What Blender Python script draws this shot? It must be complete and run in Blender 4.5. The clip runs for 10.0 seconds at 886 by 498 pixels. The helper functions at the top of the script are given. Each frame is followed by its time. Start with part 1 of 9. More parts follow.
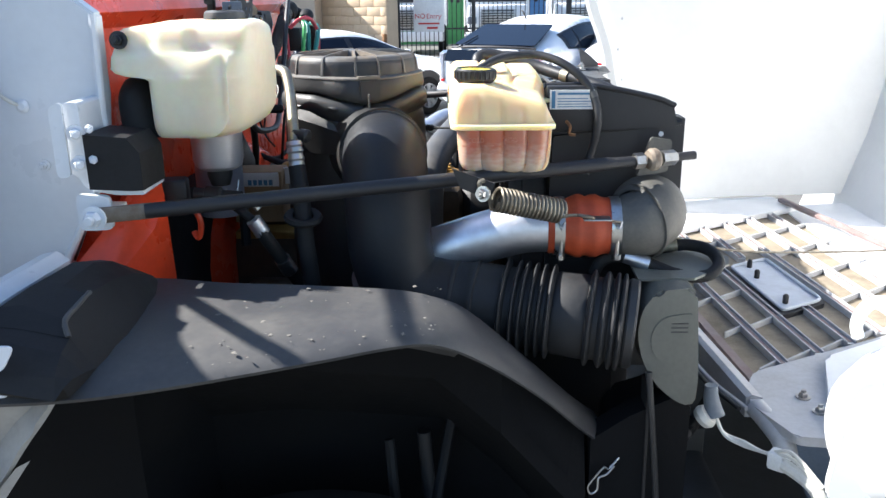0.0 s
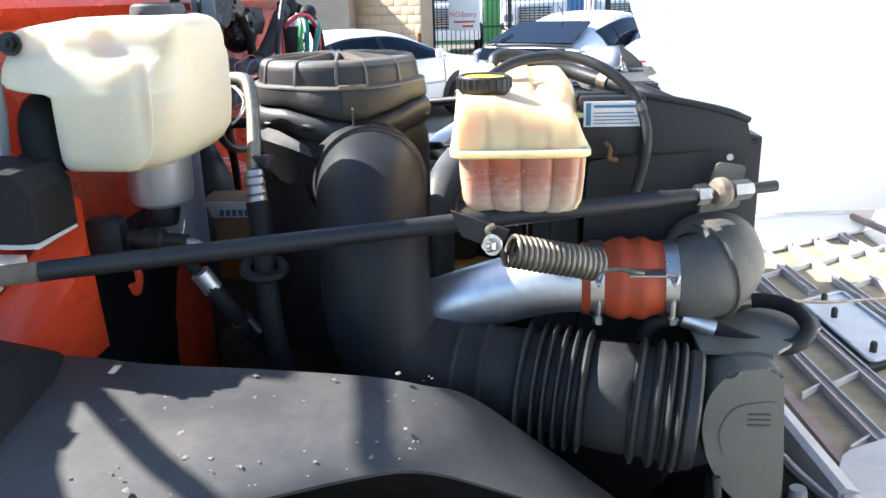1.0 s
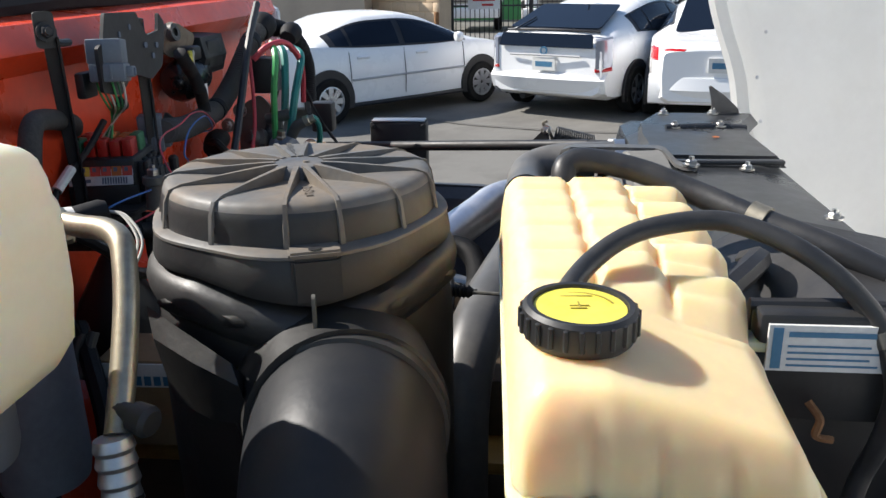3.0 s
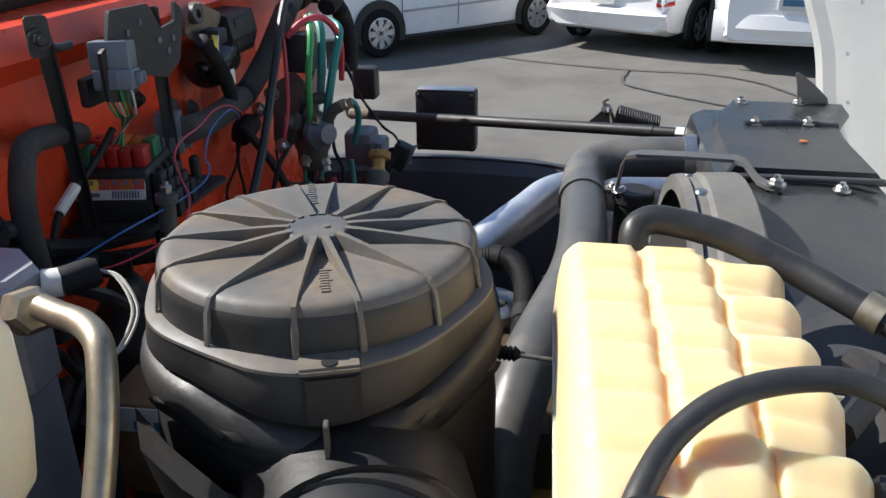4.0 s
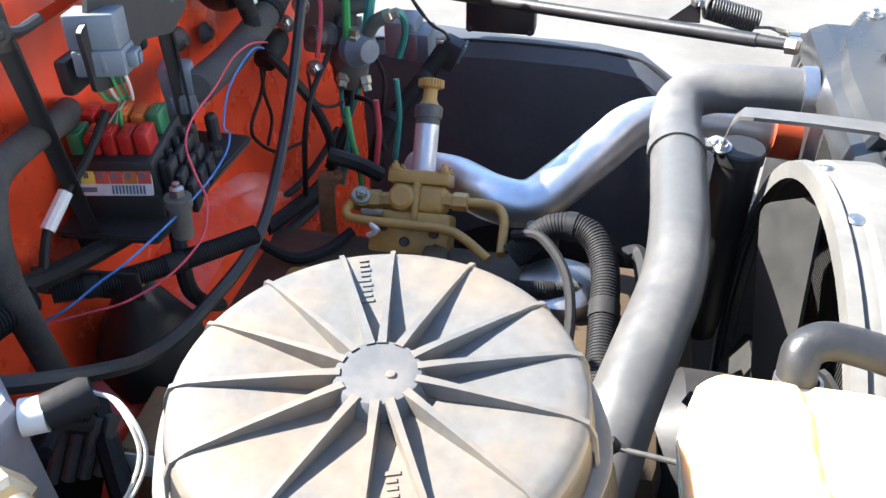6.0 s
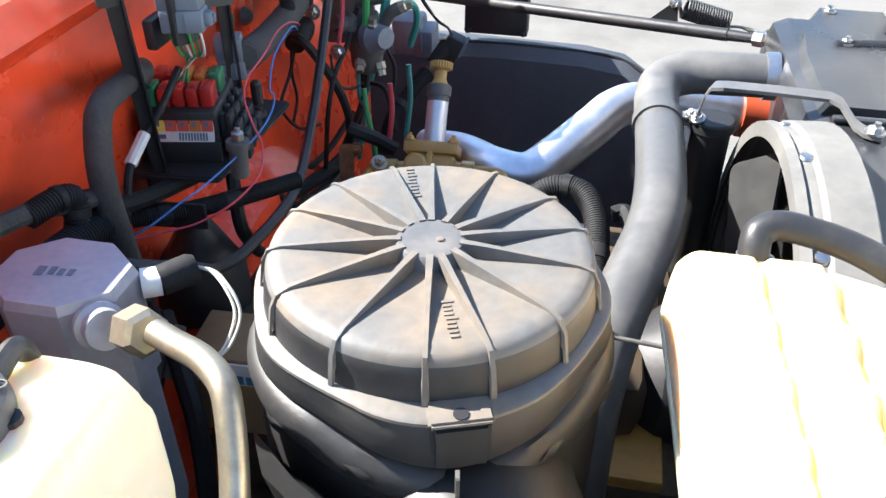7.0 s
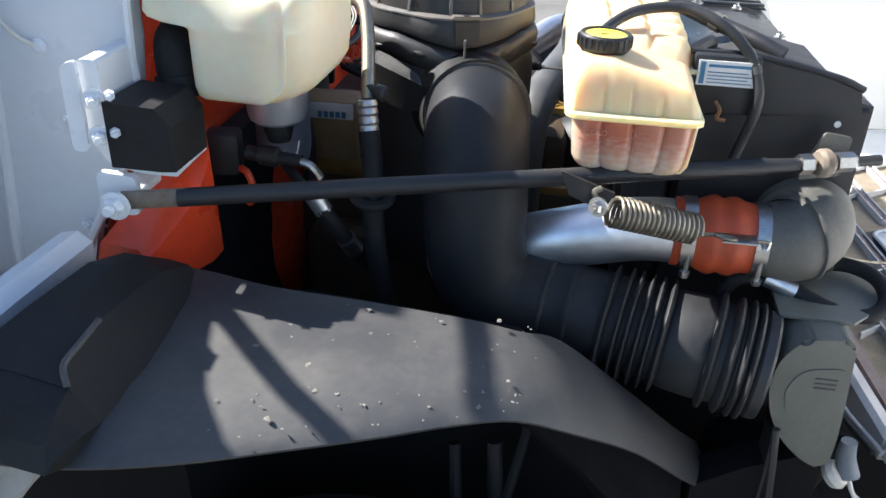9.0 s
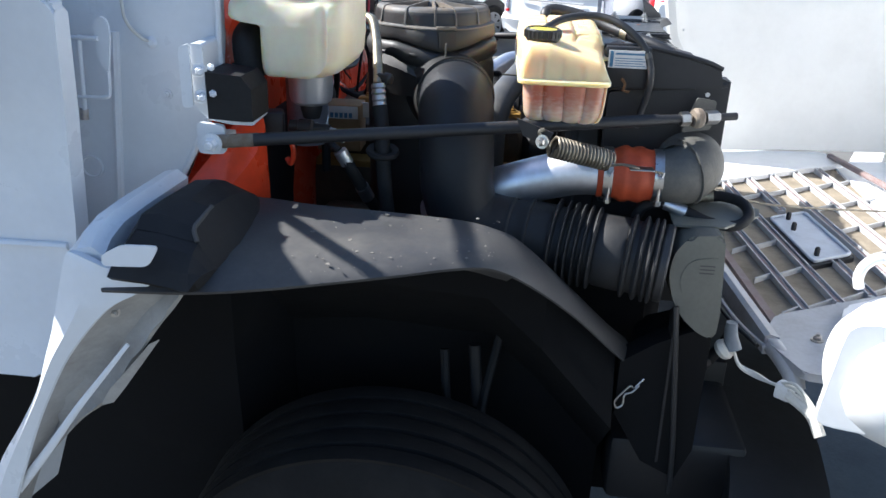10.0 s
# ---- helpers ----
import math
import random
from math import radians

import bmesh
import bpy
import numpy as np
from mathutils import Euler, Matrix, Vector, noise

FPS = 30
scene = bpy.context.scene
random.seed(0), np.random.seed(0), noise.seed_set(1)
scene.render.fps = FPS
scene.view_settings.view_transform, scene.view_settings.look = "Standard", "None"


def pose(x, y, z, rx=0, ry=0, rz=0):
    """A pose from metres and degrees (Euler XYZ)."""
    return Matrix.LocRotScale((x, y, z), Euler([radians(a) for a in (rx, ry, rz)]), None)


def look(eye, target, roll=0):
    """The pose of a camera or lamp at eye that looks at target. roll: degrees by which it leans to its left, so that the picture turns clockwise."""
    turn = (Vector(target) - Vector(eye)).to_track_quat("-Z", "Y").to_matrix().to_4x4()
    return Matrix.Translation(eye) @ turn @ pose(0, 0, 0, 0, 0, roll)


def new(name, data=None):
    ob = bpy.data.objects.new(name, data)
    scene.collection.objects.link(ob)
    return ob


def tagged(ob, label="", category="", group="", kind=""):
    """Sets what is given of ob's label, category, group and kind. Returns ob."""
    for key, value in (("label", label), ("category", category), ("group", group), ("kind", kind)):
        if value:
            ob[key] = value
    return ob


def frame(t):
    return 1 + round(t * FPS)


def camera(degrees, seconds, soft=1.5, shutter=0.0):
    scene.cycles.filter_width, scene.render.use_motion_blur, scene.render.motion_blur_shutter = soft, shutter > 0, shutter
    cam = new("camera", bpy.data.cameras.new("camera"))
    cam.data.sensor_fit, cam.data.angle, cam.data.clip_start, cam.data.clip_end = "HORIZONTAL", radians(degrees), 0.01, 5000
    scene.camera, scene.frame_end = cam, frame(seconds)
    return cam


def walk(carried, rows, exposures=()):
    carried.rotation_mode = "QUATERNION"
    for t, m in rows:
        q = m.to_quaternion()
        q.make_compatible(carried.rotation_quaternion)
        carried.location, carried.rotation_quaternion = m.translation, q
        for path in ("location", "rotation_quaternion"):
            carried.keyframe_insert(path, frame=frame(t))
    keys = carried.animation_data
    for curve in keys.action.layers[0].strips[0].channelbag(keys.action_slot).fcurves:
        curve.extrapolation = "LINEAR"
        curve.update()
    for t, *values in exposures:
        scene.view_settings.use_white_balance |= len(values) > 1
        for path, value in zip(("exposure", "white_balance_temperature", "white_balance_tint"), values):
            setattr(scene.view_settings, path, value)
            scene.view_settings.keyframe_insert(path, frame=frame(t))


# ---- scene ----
cam = camera(57.1, 10.0)
PATH = [
    (0, (0.078, 0.056, 1.852), (-0.007, 1.963, 1.256), -0.8),
    (0.5, (0.121, 0.256, 1.849), (-0.003, 2.167, 1.275), -1.1),
    (1, (0.116, 0.417, 1.832), (-0.062, 2.317, 1.235), -1.7),
    (1.5, (0.081, 0.605, 1.845), (-0.057, 2.506, 1.238), -1.0),
    (2, (0.044, 0.755, 1.875), (-0.076, 2.66, 1.278), -1.1),
    (2.5, (0.028, 0.903, 1.899), (-0.12, 2.793, 1.264), -1.4),
    (2.7, (0.035, 0.965, 1.913), (-0.134, 2.854, 1.28), -1.2),
    (3.8, (0.048, 1.213, 1.965), (-0.267, 3.022, 1.171), -1.2),
    (4, (0.026, 1.227, 2.003), (-0.293, 3.025, 1.186), -0.7),
    (4.5, (-0.02, 1.337, 2.072), (-0.385, 3.098, 1.196), -0.5),
    (5, (-0.055, 1.46, 2.105), (-0.406, 3.11, 1.03), -0.1),
    (5.2, (-0.065, 1.498, 2.108), (-0.419, 3.114, 0.983), -0.3),
    (6.5, (-0.074, 1.494, 2.111), (-0.408, 3.031, 0.876), -0.8),
    (7, (-0.078, 1.312, 2.115), (-0.384, 2.905, 0.945), 0.3),
    (7.5, (-0.064, 1.105, 2.078), (-0.343, 2.75, 0.975), 0.7),
    (8, (-0.028, 0.892, 2.013), (-0.341, 2.591, 1.004), -0.1),
    (8.5, (0.021, 0.664, 2.0), (-0.289, 2.363, 0.992), 1.3),
    (9, (0.036, 0.4, 1.98), (-0.232, 2.143, 1.036), 2.0),
    (9.5, (0.024, 0.123, 1.947), (-0.19, 1.907, 1.068), 1.7),
    (10, (0.069, -0.147, 1.932), (-0.131, 1.691, 1.17), 1.7),
]
walk(cam, [(t, look(eye, target, roll)) for t, eye, target, roll in PATH],
     [(0, 1.50, 6350, 10), (1, 1.80, 6400, 10), (1.5, 1.85, 6450, 10), (2.0, 1.42, 6550, 10), (2.5, 0.90, 6650, 10), (4.0, 0.62, 6550, 10), (4.5, 1.18, 6500, 10), (5.0, 1.56, 6500, 10), (5.2, 1.70, 6500, 10), (6.5, 2.42, 6450, 10), (7.0, 2.08, 6450, 10), (7.5, 1.40, 6600, 10), (8.0, 0.40, 6700, 10), (8.5, 0.66, 6600, 10), (9.0, 1.45, 6400, 10), (9.5, 1.52, 6300, 10), (10.0, 1.20, 6150, 10)])

# ---- sun and sky ----
SUN_EL, SUN_AZ = radians(42), radians(-79)
sun_from = Vector((math.sin(SUN_AZ) * math.cos(SUN_EL), math.cos(SUN_AZ) * math.cos(SUN_EL), math.sin(SUN_EL)))
sun = new("sun", bpy.data.lights.new("sun", "SUN"))
sun.data.energy, sun.data.angle, sun.data.color = 5.0, radians(0.6), (1.0, 0.965, 0.91)
sun.matrix_world = look(sun_from * 40, (0, 0, 0))
world = bpy.data.worlds.new("sky")
scene.world = world
world.use_nodes = True
sky = world.node_tree.nodes.new("ShaderNodeTexSky")
sky.sky_type, sky.sun_disc = "NISHITA", False
sky.sun_elevation, sky.sun_rotation = SUN_EL, SUN_AZ
sky.ozone_density, sky.dust_density = 2.5, 0.5
background = world.node_tree.nodes["Background"]
background.inputs[1].default_value = 0.09
world.node_tree.links.new(sky.outputs[0], background.inputs[0])


# ---- materials ----
def material(name, base, rough=0.5, metal=0.0, spots=None, scale=8.0, amount=0.25, fine=90.0, bump=0.15,
             rough_var=0.12, coat=0.0, per_piece=0.0, speck=0.14, shine=0.5):
    """Base colour with broad stains (spots) and fine grain, uneven gloss and a fine relief."""
    m = bpy.data.materials.new(name)
    m.use_nodes = True
    n, l = m.node_tree.nodes, m.node_tree.links
    b = n["Principled BSDF"]
    b.inputs["Metallic"].default_value = metal
    b.inputs["Coat Weight"].default_value = coat
    b.inputs["Specular IOR Level"].default_value = shine
    co = n.new("ShaderNodeTexCoord")
    broad, grain = n.new("ShaderNodeTexNoise"), n.new("ShaderNodeTexNoise")
    broad.inputs["Scale"].default_value, broad.inputs["Detail"].default_value = scale, 6
    broad.inputs["Roughness"].default_value = 0.65
    grain.inputs["Scale"].default_value, grain.inputs["Detail"].default_value = fine, 3
    for t in (broad, grain):
        l.new(co.outputs["Object"], t.inputs["Vector"])
    ramp = n.new("ShaderNodeMapRange")
    ramp.inputs[1].default_value, ramp.inputs[2].default_value = 0.42, 0.68
    l.new(broad.outputs["Fac"], ramp.inputs[0])
    mix = n.new("ShaderNodeMix")
    mix.data_type = "RGBA"
    mix.inputs[6].default_value = (*base, 1)
    mix.inputs[7].default_value = (*(spots or [c * 0.6 for c in base]), 1)
    gain = n.new("ShaderNodeMath")
    gain.operation = "MULTIPLY"
    gain.inputs[1].default_value = amount
    l.new(ramp.outputs[0], gain.inputs[0])
    l.new(gain.outputs[0], mix.inputs[0])
    hue = n.new("ShaderNodeHueSaturation")
    val = n.new("ShaderNodeMapRange")
    val.inputs[3].default_value, val.inputs[4].default_value = 1 - speck, 1 + speck
    l.new(grain.outputs["Fac"], val.inputs[0])
    if per_piece:
        info, one = n.new("ShaderNodeObjectInfo"), n.new("ShaderNodeMapRange")
        one.inputs[3].default_value, one.inputs[4].default_value = 1 - per_piece, 1 + per_piece
        l.new(info.outputs["Random"], one.inputs[0])
        both = n.new("ShaderNodeMath")
        both.operation = "MULTIPLY"
        l.new(val.outputs[0], both.inputs[0])
        l.new(one.outputs[0], both.inputs[1])
        l.new(both.outputs[0], hue.inputs["Value"])
    else:
        l.new(val.outputs[0], hue.inputs["Value"])
    l.new(mix.outputs[2], hue.inputs["Color"])
    l.new(hue.outputs[0], b.inputs["Base Color"])
    gloss = n.new("ShaderNodeMapRange")
    gloss.inputs[1].default_value, gloss.inputs[2].default_value = 0.3, 0.7
    gloss.inputs[3].default_value, gloss.inputs[4].default_value = max(rough - rough_var, 0.03), min(rough + rough_var, 1)
    l.new(broad.outputs["Fac"], gloss.inputs[0])
    l.new(gloss.outputs[0], b.inputs["Roughness"])
    if bump:
        bm_ = n.new("ShaderNodeBump")
        bm_.inputs["Strength"].default_value, bm_.inputs["Distance"].default_value = bump, 0.0015
        l.new(grain.outputs["Fac"], bm_.inputs["Height"])
        l.new(bm_.outputs[0], b.inputs["Normal"])
    return m


def translucent(name, base, stain, rough=0.4, scatter=0.03):
    """Milky moulded plastic that light passes through."""
    m = material(name, base, rough, spots=stain, scale=7, amount=0.5, fine=60, bump=0.03, speck=0.04)
    b = m.node_tree.nodes["Principled BSDF"]
    b.inputs["Subsurface Weight"].default_value = 1.0
    b.inputs["Subsurface Radius"].default_value = (1.0, 0.72, 0.4)
    b.inputs["Subsurface Scale"].default_value = scatter
    return m


WHITE_PAINT = material("white_paint", (0.76, 0.78, 0.80), 0.32, spots=(0.62, 0.64, 0.66), scale=5, amount=0.35, fine=60, bump=0.02, coat=0.2, speck=0.03)
def fibreglass(name, base):
    """White moulded shell that lets some daylight through."""
    m = material(name, base, 0.45, spots=(0.68, 0.68, 0.66), scale=6, amount=0.3, fine=40, bump=0.06, speck=0.03)
    n, l = m.node_tree.nodes, m.node_tree.links
    glow, mixer = n.new("ShaderNodeBsdfTranslucent"), n.new("ShaderNodeMixShader")
    glow.inputs[0].default_value = (0.85, 0.84, 0.80, 1)
    mixer.inputs[0].default_value = 0.34
    l.new(n["Principled BSDF"].outputs[0], mixer.inputs[1])
    l.new(glow.outputs[0], mixer.inputs[2])
    l.new(mixer.outputs[0], n["Material Output"].inputs[0])
    return m


HOOD_SHELL = fibreglass("white_fibreglass", (0.88, 0.88, 0.87))
HOOD_WHITE = material("white_gelcoat", (0.88, 0.88, 0.87), 0.45, spots=(0.68, 0.68, 0.66), scale=6, amount=0.3, fine=40, bump=0.06, speck=0.03)
CAR_WHITE = material("car_white", (0.90, 0.90, 0.90), 0.25, spots=(0.84, 0.84, 0.83), scale=1.5, amount=0.25, fine=20, bump=0.0, coat=0.5, speck=0.0)
RED_PAINT = material("red_paint", (0.84, 0.080, 0.026), 0.28, spots=(0.62, 0.05, 0.018), scale=5, amount=0.5, fine=50, bump=0.08, coat=0.15)
BLACK_PLASTIC = material("black_plastic", (0.015, 0.0155, 0.017), 0.5, spots=(0.034, 0.032, 0.03), scale=9, amount=0.6, fine=140, bump=0.25)
DUSTY_PLASTIC = material("dusty_plastic", (0.118, 0.117, 0.112), 0.58, spots=(0.185, 0.142, 0.098), scale=9, amount=0.9, fine=85, bump=0.3, speck=0.24)
CAN_PLASTIC = material("can_plastic", (0.015, 0.015, 0.0155), 0.5, spots=(0.028, 0.026, 0.023), scale=6, amount=0.7, fine=120, bump=0.2, shine=0.5)
DUCT_RUBBER = material("duct_rubber", (0.017, 0.0185, 0.022), 0.5, spots=(0.03, 0.029, 0.028), scale=8, amount=0.5, fine=110, bump=0.15)
RUBBER = material("rubber", (0.014, 0.014, 0.015), 0.65, spots=(0.032, 0.031, 0.03), scale=14, amount=0.5, fine=150, bump=0.3, shine=0.35)
BELLOWS = material("bellows_rubber", (0.020, 0.0205, 0.022), 0.6, spots=(0.038, 0.037, 0.035), scale=12, amount=0.6, fine=130, bump=0.2, shine=0.4)
HOSE_RUBBER = material("hose_rubber", (0.022, 0.0225, 0.024), 0.46, spots=(0.045, 0.043, 0.041), scale=18, amount=0.5, fine=200, bump=0.2)
# Far-side liner with the blue of the skylight put into its colour.
SKYLIT_LINER = material("skylit_liner", (0.040, 0.047, 0.060), 0.6, spots=(0.075, 0.08, 0.09), scale=5, amount=0.6, fine=80, bump=0.12)
PRIMER = material("grey_primer", (0.40, 0.39, 0.37), 0.6, spots=(0.27, 0.25, 0.23), scale=11, amount=0.7, fine=90, bump=0.2)
# Near-black for recessed parts: the deep shade there is put into the base colour.
SHADE_BLACK = material("shade_black", (0.005, 0.0052, 0.006), 0.9, spots=(0.013, 0.012, 0.011), scale=9, amount=0.5, fine=80, bump=0.4, shine=0.12)
SHADE_BLACK.node_tree.nodes["Principled BSDF"].inputs["Specular IOR Level"].default_value = 0.2
LID_SIDE = material("lid_plastic", (0.021, 0.0215, 0.023), 0.5, spots=(0.042, 0.040, 0.037), scale=9, amount=0.7, fine=120, bump=0.25)
HUB_GREY = material("hub_plastic", (0.085, 0.087, 0.09), 0.6, spots=(0.14, 0.13, 0.12), scale=22, amount=0.9, fine=120, bump=0.25)
TAR = material("tar_line", (0.105, 0.10, 0.092), 0.8, spots=(0.11, 0.105, 0.095), scale=3, amount=0.6, fine=60, bump=0.2)
LINER = material("liner_plastic", (0.044, 0.044, 0.046), 0.62, spots=(0.098, 0.092, 0.083), scale=7, amount=0.7, fine=100, bump=0.16)
BLACK_STEEL = material("black_steel", (0.018, 0.018, 0.02), 0.52, spots=(0.038, 0.034, 0.03), scale=10, amount=0.5, fine=90, bump=0.2)
RAD_COVER = material("cover_paint", (0.026, 0.028, 0.031), 0.34, spots=(0.075, 0.072, 0.068), scale=6, amount=0.6, fine=70, bump=0.12)
PIPE_GREY = material("pipe_grey", (0.085, 0.085, 0.084), 0.42, spots=(0.18, 0.17, 0.155), scale=9, amount=0.6, fine=80, bump=0.15)
ALUMINIUM = material("aluminium", (0.72, 0.745, 0.80), 0.42, 1.0, spots=(0.6, 0.6, 0.62), scale=10, amount=0.5, fine=70, bump=0.06)
ALUMINIUM_DULL = material("dull_aluminium", (0.52, 0.53, 0.55), 0.42, 1.0, spots=(0.36, 0.35, 0.34), scale=12, amount=0.6, fine=120, bump=0.15)
ZINC = material("zinc_yellow", (0.44, 0.40, 0.31), 0.42, 0.85, spots=(0.22, 0.19, 0.14), scale=22, amount=0.7, fine=130, bump=0.12)
STEEL = material("bright_steel", (0.55, 0.55, 0.54), 0.34, 1.0, spots=(0.36, 0.3, 0.24), scale=26, amount=0.6, fine=120, bump=0.1)
RUST = material("rusty_steel", (0.26, 0.13, 0.055), 0.8, 0.2, spots=(0.12, 0.055, 0.025), scale=26, amount=0.8, fine=160, bump=0.5)
SPRING_STEEL = material("spring_steel", (0.20, 0.18, 0.14), 0.5, 0.6, spots=(0.11, 0.08, 0.055), scale=24, amount=0.7, fine=200, bump=0.2)
SILICONE = material("red_silicone", (0.46, 0.07, 0.022), 0.5, spots=(0.28, 0.045, 0.02), scale=14, amount=0.6, fine=160, bump=0.2)
TANK_GREY = material("cast_grey", (0.082, 0.081, 0.074), 0.6, 0.1, spots=(0.16, 0.148, 0.125), scale=10, amount=0.6, fine=160, bump=0.4)
ENGINE_YELLOW = material("engine_yellow", (0.45, 0.26, 0.065), 0.42, spots=(0.27, 0.15, 0.04), scale=16, amount=0.6, fine=110, bump=0.2)
ENGINE_DARK = material("engine_dark", (0.085, 0.058, 0.034), 0.6, spots=(0.04, 0.032, 0.025), scale=12, amount=0.8, fine=80, bump=0.5)
WASHER_MILK = translucent("washer_plastic", (0.84, 0.77, 0.585), (0.70, 0.58, 0.37))
COOLANT_MILK = translucent("coolant_plastic", (0.82, 0.64, 0.37), (0.74, 0.52, 0.26))
def coolant_shell():
    """Milky plastic with the red coolant inside staining it above a paler foot."""
    m = translucent("coolant_level_plastic", (0.50, 0.15, 0.085), (0.50, 0.30, 0.21), 0.28, 0.02)
    n, l = m.node_tree.nodes, m.node_tree.links
    geo, sep, rng_, mix = n.new("ShaderNodeNewGeometry"), n.new("ShaderNodeSeparateXYZ"), n.new("ShaderNodeMapRange"), n.new("ShaderNodeMix")
    wave = n.new("ShaderNodeTexNoise")
    wave.inputs["Scale"].default_value, wave.inputs["Detail"].default_value = 14, 0.5
    add = n.new("ShaderNodeMath")
    add.operation = "MULTIPLY_ADD"
    add.inputs[1].default_value = 0.035
    l.new(geo.outputs["Position"], sep.inputs[0])
    l.new(wave.outputs["Fac"], add.inputs[0])
    l.new(sep.outputs[2], add.inputs[2])
    rng_.inputs[1].default_value, rng_.inputs[2].default_value = 1.578, 1.625
    l.new(add.outputs[0], rng_.inputs[0])
    mix.data_type = "RGBA"
    mix.inputs[6].default_value = (0.66, 0.53, 0.42, 1)
    b = n["Principled BSDF"]
    old = b.inputs["Base Color"].links[0].from_socket
    corner = None
    for a, c in ((0.043, 0.066), (0.206, 0.186)):
        side = n.new("ShaderNodeMapRange")
        side.inputs[1].default_value, side.inputs[2].default_value, side.inputs[3].default_value = a, c, 0.15
        l.new(sep.outputs[0], side.inputs[0])
        both = n.new("ShaderNodeMath")
        both.operation = "MULTIPLY"
        l.new((corner or rng_).outputs[0], both.inputs[0])
        l.new(side.outputs[0], both.inputs[1])
        corner = both
    l.new(corner.outputs[0], mix.inputs[0])
    l.new(old, mix.inputs[7])
    l.new(mix.outputs[2], b.inputs["Base Color"])
    return m


COOLANT_LOW = coolant_shell()
FAINT_RED = material("moulded_letters", (0.56, 0.25, 0.165), 0.3, fine=150, bump=0.0)
SCREEN_TAN = material("dusty_screen", (0.27, 0.225, 0.165), 0.9, spots=(0.17, 0.14, 0.10), scale=14, amount=0.8, fine=260, bump=0.6)
for m_ in (DUCT_RUBBER, RUBBER):
    m_.node_tree.nodes["Principled BSDF"].inputs["Specular IOR Level"].default_value = 0.25
SHROUD_GREY = material("dusty_shroud", (0.125, 0.122, 0.113), 0.65, spots=(0.21, 0.20, 0.18), scale=7, amount=0.6, fine=90, bump=0.15)
# Blades and fins: the shade inside the shroud is put into this dark base.
SHADED_BLADE = material("shaded_blade", (0.018, 0.018, 0.017), 0.6, spots=(0.035, 0.033, 0.03), scale=9, amount=0.6, fine=90, bump=0.1)
CAST_SILVER = material("cast_silver", (0.36, 0.365, 0.42), 0.45, 0.35, spots=(0.28, 0.28, 0.31), scale=12, amount=0.6, fine=110, bump=0.12)
LOOM_GREY = material("dusty_loom", (0.085, 0.082, 0.077), 0.6, spots=(0.12, 0.115, 0.105), scale=18, amount=0.6, fine=200, bump=0.2)
CARTON = material("brown_carton", (0.32, 0.20, 0.10), 0.85, spots=(0.22, 0.13, 0.07), scale=14, amount=0.6, fine=120, bump=0.2)
SNORKEL_GREY = material("snorkel_plastic", (0.115, 0.118, 0.100), 0.5, spots=(0.15, 0.148, 0.13), scale=7, amount=0.6, fine=120, bump=0.15)
DRIED_MUD = material("dried_mud", (0.20, 0.185, 0.16), 0.95, spots=(0.12, 0.11, 0.095), scale=60, amount=0.8, fine=260, bump=0.5)
MAUVE = material("red_grey", (0.22, 0.15, 0.14), 0.6, spots=(0.3, 0.27, 0.26), scale=12, amount=0.6, fine=90, bump=0.2)
FILTER_SILVER = material("filter_silver", (0.62, 0.62, 0.64), 0.4, 0.6, spots=(0.5, 0.5, 0.5), scale=8, amount=0.4, fine=80, bump=0.05, speck=0.05)
GLOSS_BLACK = material("gloss_black", (0.012, 0.012, 0.013), 0.2, spots=(0.02, 0.019, 0.018), scale=20, amount=0.5, fine=120, bump=0.03)
BADGE_GREY = material("badge_grey", (0.50, 0.54, 0.60), 0.5, spots=(0.38, 0.40, 0.43), scale=14, amount=0.5, fine=80, bump=0.05, speck=0.05)
TAPED = material("cloth_tape", (0.034, 0.032, 0.030), 0.8, spots=(0.075, 0.068, 0.062), scale=30, amount=0.8, fine=220, bump=0.6)
DULL_RUST = material("dull_rust", (0.24, 0.20, 0.155), 0.75, 0.2, spots=(0.17, 0.11, 0.07), scale=30, amount=0.8, fine=160, bump=0.4)
YELLOW_CAP = material("yellow_cap_label", (0.8, 0.69, 0.10), 0.45, spots=(0.6, 0.46, 0.04), scale=30, amount=0.5, fine=160, bump=0.1)
CAP_GREY = material("dusty_cap", (0.045, 0.045, 0.047), 0.5, spots=(0.12, 0.118, 0.115), scale=22, amount=0.8, fine=150, bump=0.2)
CAP_INK = material("cap_marks", (0.42, 0.34, 0.06), 0.5, fine=160, bump=0.0)
GREY_PLASTIC = material("grey_connector", (0.15, 0.175, 0.205), 0.45, spots=(0.15, 0.16, 0.18), scale=18, amount=0.5, fine=150, bump=0.1)
RED_PLASTIC = material("red_fuse", (0.42, 0.022, 0.016), 0.3, fine=150, bump=0.05)
ORANGE_PLASTIC = material("orange_fuse", (0.55, 0.15, 0.03), 0.3, fine=150, bump=0.05)
GREEN_PLASTIC = material("green_fuse", (0.03, 0.16, 0.07), 0.35, fine=150, bump=0.05)
PAPER = material("paper_label", (0.72, 0.71, 0.68), 0.6, fine=200, scale=20, amount=0.3, bump=0.05)
INK = material("label_ink", (0.12, 0.15, 0.2), 0.6, fine=200, bump=0)
BLUE_INK = material("blue_ink", (0.06, 0.19, 0.32), 0.5, fine=200, bump=0)
RED_INK = material("red_ink", (0.6, 0.08, 0.05), 0.5, fine=200, bump=0)
WIRE_BLUE = material("wire_blue", (0.05, 0.16, 0.42), 0.45, fine=200, bump=0.05)
